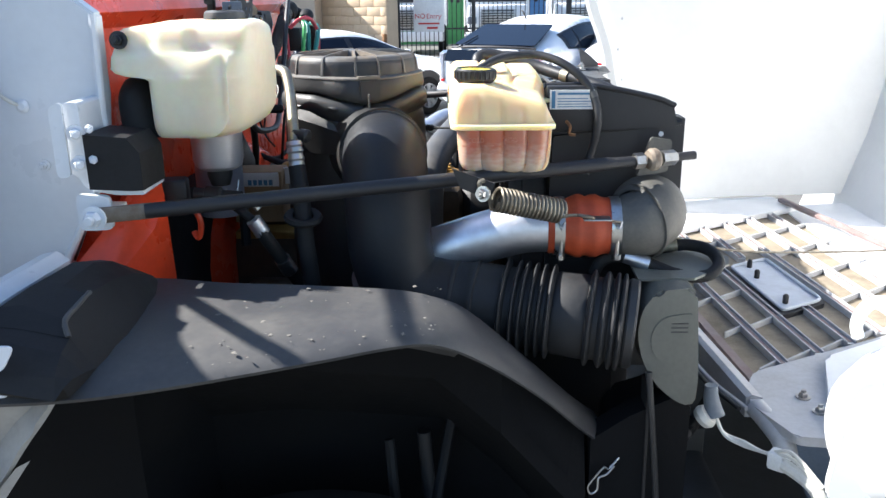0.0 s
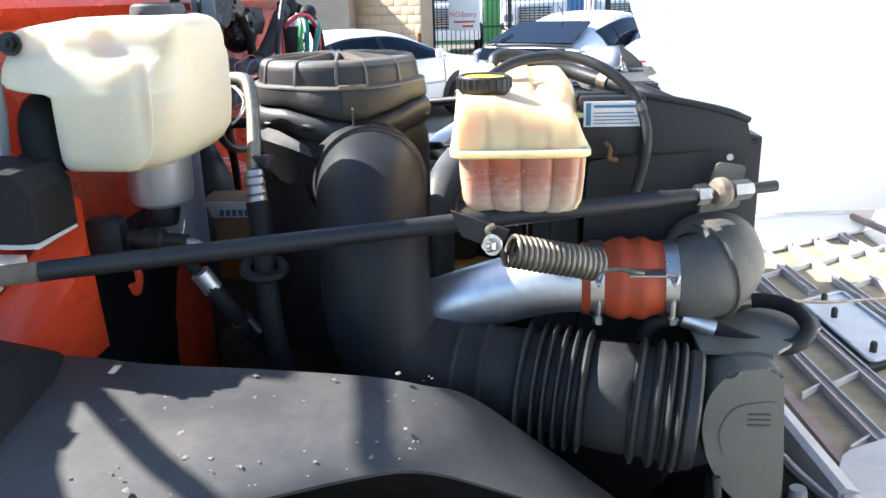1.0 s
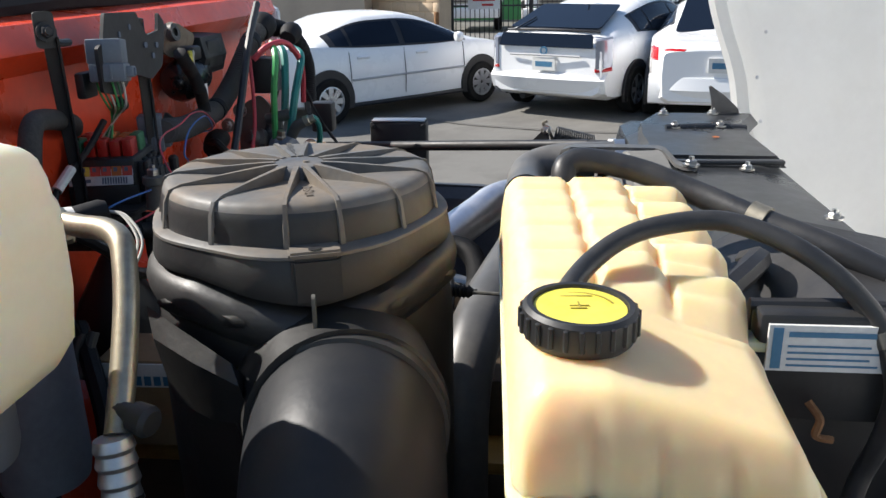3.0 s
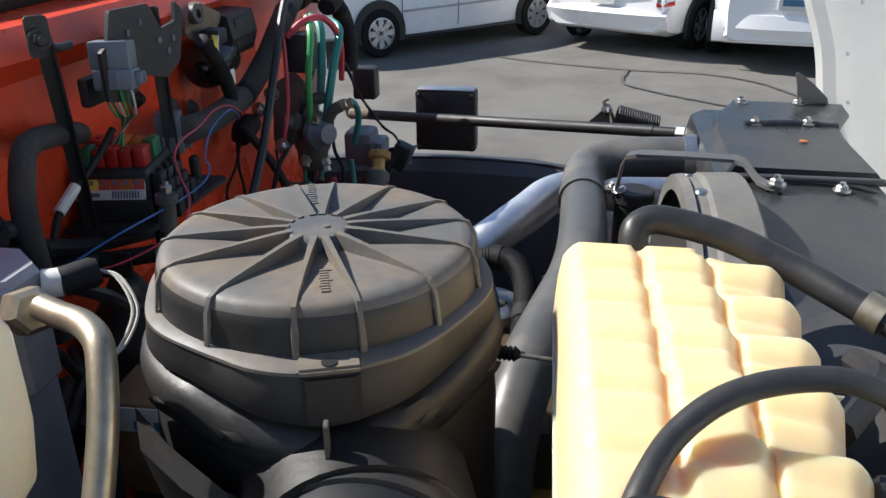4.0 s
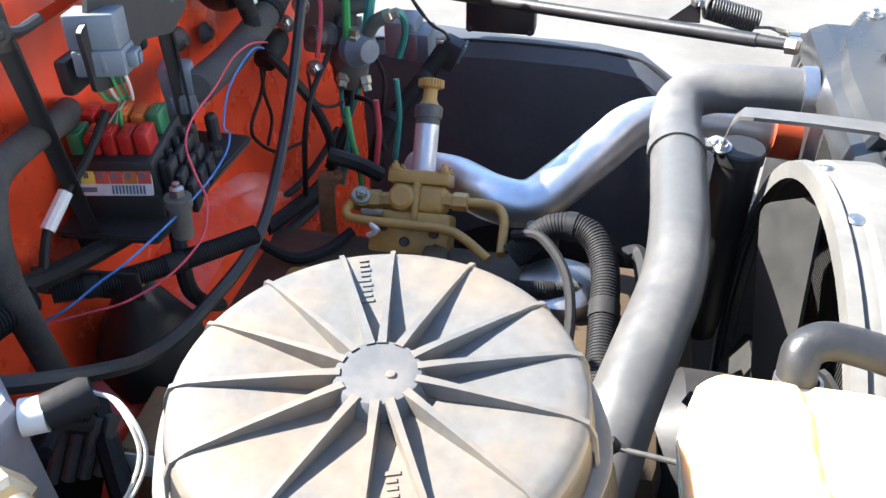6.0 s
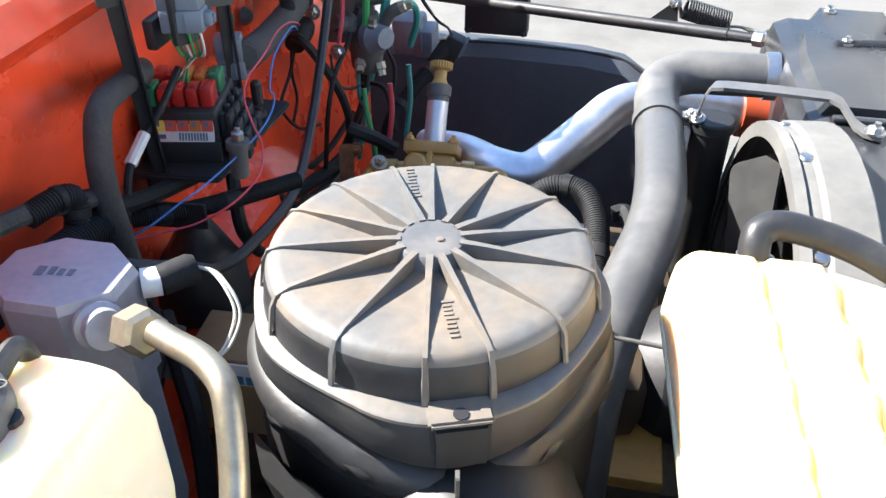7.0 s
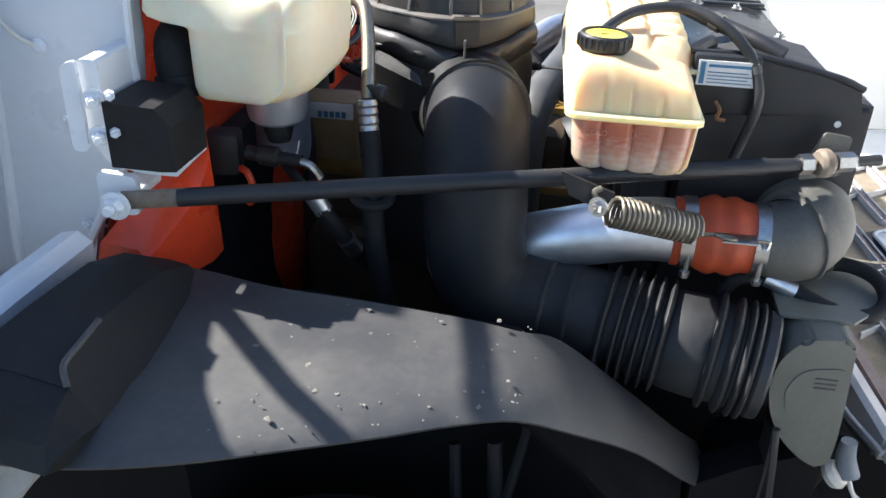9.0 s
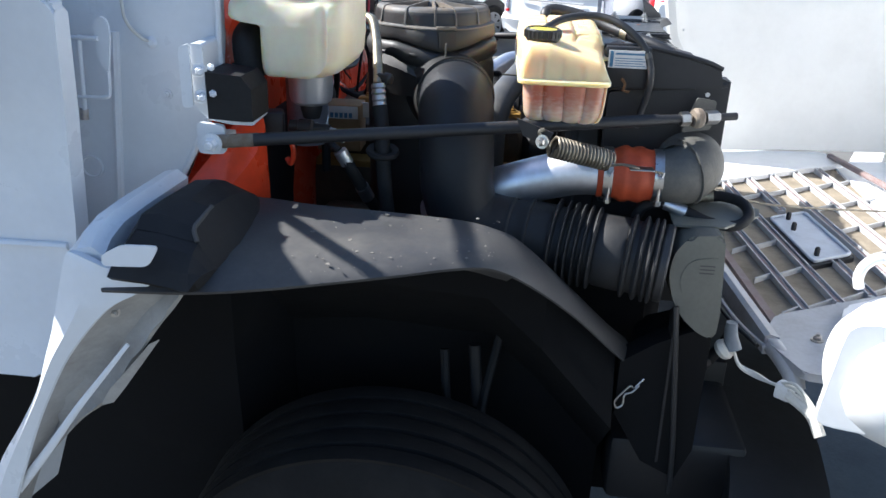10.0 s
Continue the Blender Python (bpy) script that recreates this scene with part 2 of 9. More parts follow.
WIRE_RED = material("wire_red", (0.55, 0.06, 0.08), 0.45, fine=200, bump=0.05)
WIRE_GREEN = material("wire_green", (0.06, 0.36, 0.11), 0.45, fine=200, bump=0.05)
WIRE_TEAL = material("wire_teal", (0.02, 0.2, 0.17), 0.45, fine=200, bump=0.05)
WIRE_WHITE = material("wire_white", (0.62, 0.6, 0.54), 0.5, fine=200, bump=0.05)
GRILLE_GREY = material("grille_plastic", (0.46, 0.465, 0.48), 0.45, spots=(0.38, 0.37, 0.35), scale=12, amount=0.5, fine=90, bump=0.15)
TYRE = material("tyre_rubber", (0.009, 0.009, 0.0092), 0.85, spots=(0.03, 0.028, 0.026), scale=8, amount=0.6, fine=120, bump=0.5, shine=0.2)
ASPHALT = material("asphalt", (0.16, 0.154, 0.14), 0.9, spots=(0.095, 0.09, 0.082), scale=0.9, amount=0.75, fine=75, bump=0.5)
BLOCK = material("split_block", (0.62, 0.47, 0.32), 0.9, spots=(0.54, 0.40, 0.27), scale=3.0, amount=0.6, fine=24, bump=0.9, per_piece=0.05)
MORTAR = material("mortar", (0.55, 0.42, 0.29), 0.95, scale=3, fine=40, bump=0.6)
STUCCO = material("painted_stucco", (0.42, 0.35, 0.28), 0.9, scale=1.2, amount=0.4, fine=60, bump=0.5)
FENCE_BLACK = material("fence_paint", (0.02, 0.02, 0.022), 0.5, fine=60, bump=0.1)
GLASS_DARK = material("tinted_glass", (0.008, 0.013, 0.024), 0.05, fine=10, bump=0.0, rough_var=0.02, speck=0.0)
GLASS_DARK.node_tree.nodes["Principled BSDF"].inputs["Specular IOR Level"].default_value = 0.22
LAMP_RED = material("lamp_red", (0.5, 0.012, 0.015), 0.15, fine=30, bump=0.0, coat=0.5)
LAMP_CLEAR = material("lamp_clear", (0.36, 0.38, 0.44), 0.12, 0.5, fine=30, bump=0.0, coat=0.5)
WHEEL_SILVER = material("wheel_silver", (0.55, 0.56, 0.58), 0.35, 0.7, fine=30, bump=0.05)
TRIM_BLACK = material("trim_black", (0.018, 0.018, 0.02), 0.5, fine=60, bump=0.1)
SIGN_WHITE = material("sign_white", (0.8, 0.8, 0.8), 0.5, fine=40, bump=0.0)
SIGN_RED = material("sign_red", (0.55, 0.03, 0.03), 0.5, fine=40, bump=0.0)
GREEN_SHEET = material("green_sheeting", (0.10, 0.36, 0.12), 0.8, scale=1, fine=20, bump=0.1)
BLUE_SHEET = material("blue_sheeting", (0.10, 0.25, 0.5), 0.8, scale=1, fine=20, bump=0.1)


# ---- shaping tools ----
def thing(name, place, label, category, group=""):
    ob = new(name)
    ob.location = place
    ob.empty_display_size = 0.05
    return tagged(ob, label, category, group)


def origin_of(ob):
    p = Vector((0, 0, 0))
    while ob:
        p += ob.location
        ob = ob.parent
    return p


def finish(bm, name, mat, sharp=32):
    bmesh.ops.recalc_face_normals(bm, faces=bm.faces)
    me = bpy.data.meshes.new(name)
    for f in bm.faces:
        f.smooth = True
    lim = radians(sharp)
    for e in bm.edges:
        if len(e.link_faces) == 2 and e.calc_face_angle(0) > lim:
            e.smooth = False
    bm.to_mesh(me)
    bm.free()
    me.materials.append(mat)
    return me


def part(name, bm, mat, parent, label="", sharp=32):
    """One mesh under a thing or part; bm is in world coordinates."""
    o = origin_of(parent)
    bmesh.ops.translate(bm, verts=bm.verts, vec=-o)
    ob = new(name, finish(bm, name, mat, sharp))
    ob.parent = parent
    return tagged(ob, label)


def setting(name, bm, mat, label, category, kind="structure", sharp=32):
    ob = new(name, finish(bm, name, mat, sharp))
    return tagged(ob, label, category, "", kind)


def add_box(bm, lo, hi, bevel=0.0, rot=None, about=None, seg=2):
    c = (Vector(lo) + Vector(hi)) / 2
    s = Vector(hi) - Vector(lo)
    b2 = bmesh.new()
    bmesh.ops.create_cube(b2, size=1.0)
    bmesh.ops.scale(b2, vec=s, verts=b2.verts)
    if bevel:
        bmesh.ops.bevel(b2, geom=b2.edges[:], offset=min(bevel, min(s) * 0.45), segments=seg, affect="EDGES", profile=0.5)
    bmesh.ops.translate(b2, verts=b2.verts, vec=c)
    if rot is not None:
        bmesh.ops.rotate(b2, verts=b2.verts, cent=Vector(about) if about is not None else c, matrix=rot)
    merge(bm, b2)
    return bm


def merge(bm, b2):
    tmp = bpy.data.meshes.new("tmp")
    b2.to_mesh(tmp)
    b2.free()
    bm.from_mesh(tmp)
    bpy.data.meshes.remove(tmp)


def box(lo, hi, bevel=0.0, rot=None, about=None, seg=2):
    return add_box(bmesh.new(), lo, hi, bevel, rot, about, seg)


def turned(deg, axis="Z"):
    return Matrix.Rotation(radians(deg), 3, axis)


def smooth_path(points, steps=8):
    """Catmull-Rom through the points."""
    p = [Vector(q) for q in points]
    if len(p) < 3:
        return [p[0].lerp(p[-1], i / steps) for i in range(steps + 1)]
    p = [2 * p[0] - p[1]] + p + [2 * p[-1] - p[-2]]
    out = []
    for i in range(1, len(p) - 2):
        a, b, c, d = p[i - 1:i + 3]
        for k in range(steps):
            t = k / steps
            out.append(0.5 * (2 * b + (c - a) * t + (2 * a - 5 * b + 4 * c - d) * t * t + (3 * b - a - 3 * c + d) * t ** 3))
    out.append(p[-2].copy())
    return out


def add_tube(bm, path, radius, seg=12, cap=True, squash=None):
    """Sweep a circle along path; radius is a number or a function of 0..1. squash: (factor, axis)."""
    n = len(path)
    lengths = [0.0]
    for a, b in zip(path, path[1:]):
        lengths.append(lengths[-1] + (b - a).length)
    total = lengths[-1] or 1.0
    up = Vector((0, 0, 1))
    first = (path[1] - path[0]).normalized()
    if abs(first.dot(up)) > 0.9:
        up = Vector((0, 1, 0))
    side = first.cross(up).normalized()
    rings = []
    for i, p in enumerate(path):
        d = (path[min(i + 1, n - 1)] - path[max(i - 1, 0)]).normalized()
        side = (side - d * side.dot(d)).normalized()
        other = d.cross(side).normalized()
        r = radius(lengths[i] / total) if callable(radius) else radius
        ring = []
        for k in range(seg):
            a = 2 * math.pi * k / seg
            q = side * math.cos(a) * r + other * math.sin(a) * r
            if squash:
                q -= squash[1] * q.dot(squash[1]) * (1 - squash[0])
            ring.append(bm.verts.new(p + q))
        rings.append(ring)
    for a, b in zip(rings, rings[1:]):
        for k in range(seg):
            bm.faces.new((a[k], a[(k + 1) % seg], b[(k + 1) % seg], b[k]))
    if cap:
        bm.faces.new(rings[0][::-1])
        bm.faces.new(rings[-1])
    return bm


def tube(points, radius, seg=12, steps=8, cap=True, squash=None):
    return add_tube(bmesh.new(), smooth_path(points, steps), radius, seg, cap, squash)


def straight(a, b, radius, seg=14, steps=1):
    a, b = Vector(a), Vector(b)
    return add_tube(bmesh.new(), [a.lerp(b, i / steps) for i in range(steps + 1)], radius, seg)


def corrugated(points, radius, depth, pitch, seg=14):
    """Split-loom or bellows: rings of two radii along the path."""
    base = smooth_path(points, 24)
    total = sum((b - a).length for a, b in zip(base, base[1:]))
    n = max(int(total / pitch) * 4, 8)
    cum, path = [0.0], []
    for a, b in zip(base, base[1:]):
        cum.append(cum[-1] + (b - a).length)
    j = 0
    for i in range(n + 1):
        s = total * i / n
        while j < len(base) - 2 and cum[j + 1] < s:
            j += 1
        f = (s - cum[j]) / max(cum[j + 1] - cum[j], 1e-9)
        path.append(base[j].lerp(base[j + 1], f))
    bm = bmesh.new()
    state = {"i": -1}

    def r(_):
        state["i"] += 1
        return radius - (depth if state["i"] % 4 in (0, 3) else 0)
    return add_tube(bm, path, r, seg)


def add_lathe(bm, profile, centre, axis="Z", seg=40, arc=None):
    """Turn (radius, height) pairs about an axis through centre."""
    ax = {"X": Matrix.Rotation(math.pi / 2, 3, "Y"), "Y": Matrix.Rotation(-math.pi / 2, 3, "X"), "Z": Matrix.Identity(3)}[axis] if isinstance(axis, str) else Vector((0, 0, 1)).rotation_difference(Vector(axis).normalized()).to_matrix()
    c = Vector(centre)
    rings = []
    for r, h in profile:
        if r < 1e-6:
            rings.append([bm.verts.new(c + ax @ Vector((0, 0, h)))])
        else:
            rings.append([bm.verts.new(c + ax @ Vector((r * math.cos(2 * math.pi * k / seg), r * math.sin(2 * math.pi * k / seg), h))) for k in range(seg)])
    for a, b in zip(rings, rings[1:]):
        for k in range(seg):
            k2 = (k + 1) % seg
            if len(a) == 1 and len(b) == 1:
                continue
            if len(a) == 1:
                bm.faces.new((a[0], b[k], b[k2]))
            elif len(b) == 1:
                bm.faces.new((a[k], a[k2], b[0]))
            else:
                bm.faces.new((a[k], a[k2], b[k2], b[k]))
    return bm


def lathe(profile, centre, axis="Z", seg=40):
    return add_lathe(bmesh.new(), profile, centre, axis, seg)


def loft(rings, closed=True, caps=True):
    """Skin rings of equal count."""
    bm = bmesh.new()
    vs = [[bm.verts.new(p) for p in r] for r in rings]
    n = len(vs[0])
    for a, b in zip(vs, vs[1:]):
        for k in range(n if closed else n - 1):
            bm.faces.new((a[k], a[(k + 1) % n], b[(k + 1) % n], b[k]))
    if caps and closed:
        bm.faces.new(vs[0][::-1])
        bm.faces.new(vs[-1])
    return bm


def rounded(points, r, seg=4):
    """Round the corners of a closed 2D outline."""
    out = []
    n = len(points)
    for i in range(n):
        a, b, c = (Vector(points[(i + k) % n]).to_2d() for k in (-1, 0, 1))
        d1, d2 = (a - b), (c - b)
        k = min(r, d1.length * 0.45, d2.length * 0.45)
        p, q = b + d1.normalized() * k, b + d2.normalized() * k
        for s in range(seg + 1):
            t = s / seg
            out.append((1 - t) ** 2 * p + 2 * t * (1 - t) * b + t * t * q)
    return out


def plate(outline, frame3, thick, bevel=0.0):
    """Extrude a 2D outline; frame3 maps (u, v, w) to the world; w runs 0..thick."""
    bm = bmesh.new()
    lo = [bm.verts.new(frame3 @ Vector((p[0], p[1], 0))) for p in outline]
    hi = [bm.verts.new(frame3 @ Vector((p[0], p[1], thick))) for p in outline]
    n = len(outline)
    bm.faces.new(lo[::-1])
    bm.faces.new(hi)
    for k in range(n):
        bm.faces.new((lo[k], lo[(k + 1) % n], hi[(k + 1) % n], hi[k]))
    if bevel:
        bmesh.ops.bevel(bm, geom=[e for e in bm.edges], offset=bevel, segments=2, affect="EDGES")
    return bm


def sheet(outline, frame3, thick):
    """A plate whose outline may be hollow: fills with triangles."""
    bm = plate(outline, frame3, thick)
    bmesh.ops.triangulate(bm, faces=[f for f in bm.faces if len(f.verts) > 4])
    return bm


def axes(o, u, v):
    """A frame with origin o, u along its first axis and v near its second."""
    u = Vector(u).normalized()
    w = u.cross(Vector(v)).normalized()
    v = w.cross(u)
    m = Matrix((u, v, w)).transposed().to_4x4()
    m.translation = Vector(o)
    return m


def add_bolt(bm, at, axis, r=0.009, h=0.007, washer=True):
    axis = Vector(axis).normalized()
    at = Vector(at)
    if washer:
        add_lathe(bm, [(0, -0.001), (r * 1.5, -0.001), (r * 1.5, h * 0.3), (0, h * 0.3)], at, axis, 14)
    add_lathe(bm, [(0, 0), (r, 0), (r, h), (r * 0.8, h * 1.25), (0, h * 1.25)], at, axis, 6)
    add_lathe(bm, [(0, h), (r * 0.5, h), (r * 0.5, h * 2.0), (0, h * 2.0)], at, axis, 8)
    return bm


def bolt(at, axis, r=0.009, h=0.007, washer=True):
    return add_bolt(bmesh.new(), at, axis, r, h, washer)


def bars(lines, frame3, thick=0.0006):
    """Plain bars of writing: (u0, v0, u1, v1) rectangles on a face."""
    bm = bmesh.new()
    for u0, v0, u1, v1 in lines:
        q = [frame3 @ Vector((u, v, w)) for w in (0, thick) for u, v in ((u0, v0), (u1, v0), (u1, v1), (u0, v1))]
        vs = [bm.verts.new(p) for p in q]
        for idx in ((3, 2, 1, 0), (4, 5, 6, 7), (0, 1, 5, 4), (1, 2, 6, 5), (2, 3, 7, 6), (3, 0, 4, 7)):
            bm.faces.new([vs[i] for i in idx])
    return bm


def lettering(body, frame3, size, thick=0.0012, squeeze=1.0):
    """Raised letters in the built-in font, centred on the frame's origin."""
    cu = bpy.data.curves.new("letters", "FONT")
    cu.body, cu.size, cu.extrude = body, size, thick
    cu.align_x, cu.align_y = "CENTER", "CENTER"
    cu.resolution_u = 3
    ob = bpy.data.objects.new("letters", cu)
    me = bpy.data.meshes.new_from_object(ob)
    bm = bmesh.new()
    bm.from_mesh(me)
    bmesh.ops.scale(bm, vec=(squeeze, 1, 1), verts=bm.verts)
    bmesh.ops.transform(bm, matrix=frame3, verts=bm.verts)
    bpy.data.objects.remove(ob)
    bpy.data.curves.remove(cu)
    bpy.data.meshes.remove(me)
    return bm


# ---- ground and yard ----
def build_ground():
    bm = bmesh.new()
    n = 40
    grid = [[bm.verts.new((x, y, 0.012 * noise.noise((x * 0.3, y * 0.3, 0)) if abs(x) < 30 and abs(y) < 40 else 0.0))
             for x in np.concatenate([[-400], np.linspace(-24, 24, n), [400]])]
            for y in np.concatenate([[-400], np.linspace(-10, 34, n), [400]])]
    for a, b in zip(grid, grid[1:]):
        for k in range(len(a) - 1):
            bm.faces.new((a[k], a[k + 1], b[k + 1], b[k]))
    bmesh.ops.translate(bm, verts=bm.verts, vec=(0, 0, -0.012))
    setting("ground", bm, ASPHALT, "worn grey asphalt of a parking yard with cracks", "ground")
    cracks = [[(-1.58, 12.14), (-0.86, 11.53), (0.48, 11.05), (1.34, 10.9), (1.87, 10.51), (2.19, 9.89)],
              [(0.52, 11.05), (0.43, 10.39), (0.63, 10.05), (1.19, 9.57), (1.96, 9.04)]]
    bm = bmesh.new()
    for line in cracks:
        path = smooth_path([(x, y, 0.004) for x, y in line], 10)
        for i, p in enumerate(path):
            p.x += 0.03 * noise.noise((i * 0.7, 3, 1))
        left, right = [], []
        for i, p in enumerate(path):
            d = (path[min(i + 1, len(path) - 1)] - path[max(i - 1, 0)]).normalized()
            s = Vector((-d.y, d.x, 0)) * (0.022 + 0.010 * noise.noise((i * 1.3, 0, 5)))
            left.append(bm.verts.new(p + s))
            right.append(bm.verts.new(p - s))
        for i in range(len(path) - 1):
            bm.faces.new((left[i], right[i], right[i + 1], left[i + 1]))
    setting("crack_sealer", bm, TAR, "grey tar lines over cracks in the asphalt", "crack sealer")


build_ground()


def build_wall():
    """Stucco building with a split-face block wing set back at an angle beside the gate."""
    setting("wall_building", box((-16, 19.45, 0), (-3.66, 21.6, 2.35)), STUCCO, "plain beige stucco building wall in the shade", "wall")
    turn = radians(-32)
    place = Matrix.Translation((-3.66, 20.36, 0)) @ Matrix.Rotation(turn, 4, "Z")
    wide, bw, bh = 1.98, 0.40, 0.20
    bm = box((0, 0, 0), (wide, 0.4, 3.0))
    bmesh.ops.transform(bm, matrix=place, verts=bm.verts)
    wall = setting("wall_block", bm, MORTAR, "tan split-face concrete block wall", "wall")
    me = finish(box((-bw / 2 + 0.004, -0.02, -bh / 2 + 0.004), (bw / 2 - 0.004, 0.05, bh / 2 - 0.004), 0.010), "block", BLOCK)
    for row in range(15):
        x = bw / 2 if row % 2 else 0
        while x < wide - 0.1:
            w = min(bw, wide - x)
            ob = new("block", me)
            ob.matrix_world = place @ Matrix.Translation((x + w / 2, -0.008 * random.random(), row * bh + bh / 2)) @ Matrix.Diagonal((w / bw, 1, 1, 1))
            ob.parent = wall
            x += bw
def build_fence():
    fence = thing("fence", (-1.9, 20.9, 0), "black steel picket fence and gate with square posts", "fence")
    for x in (-1.88, -0.02, 2.3, 4.6, 6.9):
        part("post", box((x - 0.05, 20.85, 0), (x + 0.05, 20.95, 2.5), 0.005), FENCE_BLACK, fence)
    for z in (0.25, 1.05, 2.3):
        part("rail", box((-1.88, 20.88, z - 0.02), (9, 20.92, z + 0.02)), FENCE_BLACK, fence)
    me = None
    for i in range(96):
        x = -1.78 + i * 0.112
        if me is None:
            p = part("picket", box((x - 0.01, 20.89, 0.1), (x + 0.01, 20.91, 2.45)), FENCE_BLACK, fence)
            me, base = p.data, x
        else:
            q = new("picket", me)
            q.parent = fence
            q.location = (x - base, 0, 0)
    sign = thing("gate_sign", (-1.1, 20.8, 1.4), "white gate sign with red lettering on the fence", "sign")
    part("board", box((-1.49, 20.82, 0.98), (-0.74, 20.84, 1.95), 0.004), SIGN_WHITE, sign)
    f = axes((-1.115, 20.818, 1.35), (1, 0, 0), (0, 0, 1))
    for word, u in (("NO", -0.22), ("Entry", 0.12)):
        part("lettering", lettering(word, f @ Matrix.Translation((u, 0, 0)), 0.17, 0.002), SIGN_RED, sign, "red word")
    part("small_writing", bars([(-0.26, -0.19, 0.26, -0.15), (-0.05, -0.30, 0.22, -0.25)], f), SIGN_RED, sign)
    bollard = thing("bollard", (-2.02, 19.0, 0), "rust-brown steel bollard post beside the gate", "bollard")
    part("pipe", lathe([(0, 0), (0.055, 0), (0.055, 1.0), (0.045, 1.02), (0, 1.03)], (-2.02, 19.0, 0), "Z", 18), RUST, bollard)


def build_far_truck(x, y, w=2.2, tone=CAR_WHITE):
    """A white lorry far behind the fence: cab, bonnet, grille, lamps, wheels."""
    t = thing("parked_truck", (x, y, 0), "white lorry parked behind the fence, facing the gate", "truck", "lorries behind the fence")
    part("bonnet", box((x - w * 0.42, y, 0.75), (x + w * 0.42, y + 1.3, 1.55), 0.1), tone, t)
    part("cab", box((x - w * 0.48, y + 1.1, 0.75), (x + w * 0.48, y + 3.0, 2.5), 0.14), tone, t)
    part("windscreen", box((x - w * 0.42, y + 1.06, 1.62), (x + w * 0.42, y + 1.12, 2.25), 0.02), GLASS_DARK, t)
    g = part("grille", box((x - w * 0.24, y - 0.03, 0.85), (x + w * 0.24, y + 0.02, 1.42), 0.02), STEEL, t)
    for i in range(7):
        z = 0.9 + i * 0.075
        part("grille_bar", box((x - w * 0.22, y - 0.05, z), (x + w * 0.22, y - 0.025, z + 0.03)), TRIM_BLACK, g)
    part("bumper", box((x - w * 0.46, y - 0.12, 0.42), (x + w * 0.46, y + 0.1, 0.74), 0.05), tone, t)
    for s in (-1, 1):
        part("headlamp", box((x + s * w * 0.36 - 0.14, y - 0.03, 0.98), (x + s * w * 0.36 + 0.14, y + 0.05, 1.2), 0.03), LAMP_CLEAR, t)
        part("wheel", lathe([(0, -0.12), (0.42, -0.12), (0.46, -0.08), (0.46, 0.08), (0.42, 0.12), (0, 0.12)], (x + s * w * 0.42, y + 0.9, 0.46), "X", 24), TYRE, t)
        part("mirror", box((x + s * w * 0.56 - 0.05, y + 1.1, 1.6), (x + s * w * 0.56 + 0.05, y + 1.2, 2.0), 0.02), TRIM_BLACK, t)


build_wall()
build_fence()
for fx, fy in ((-2.0, 27.0), (0.7, 26.0), (3.6, 28.0), (6.6, 27.0)):
    build_far_truck(fx, fy)
setting("wall_far", box((-14, 36, 0), (30, 36.4, 5.0)), STUCCO, "far boundary wall behind the lorries", "wall")
tarp = thing("green_canopy", (-2.5, 33, 0), "green and blue sheeting above far lorries", "canopy")
part("green_panel", box((-6, 33, 0), (0.5, 33.1, 4.2)), GREEN_SHEET, tarp)
part("blue_panel", box((0.55, 33, 0), (3.5, 33.1, 4.0)), BLUE_SHEET, tarp)


# ---- parked cars ----
def interpolate(table, x):
    """Station values at x, rounded over a hand's width so that no line has a kink."""
    xs = [r[0] for r in table]
    out = []
    for i in range(1, len(table[0])):
        ys = [r[i] for r in table]
        out.append(sum(w * float(np.interp(x + d, xs, ys)) for d, w in ((-0.22, 0.15), (-0.11, 0.22), (0, 0.26), (0.11, 0.22), (0.22, 0.15))))
    return out


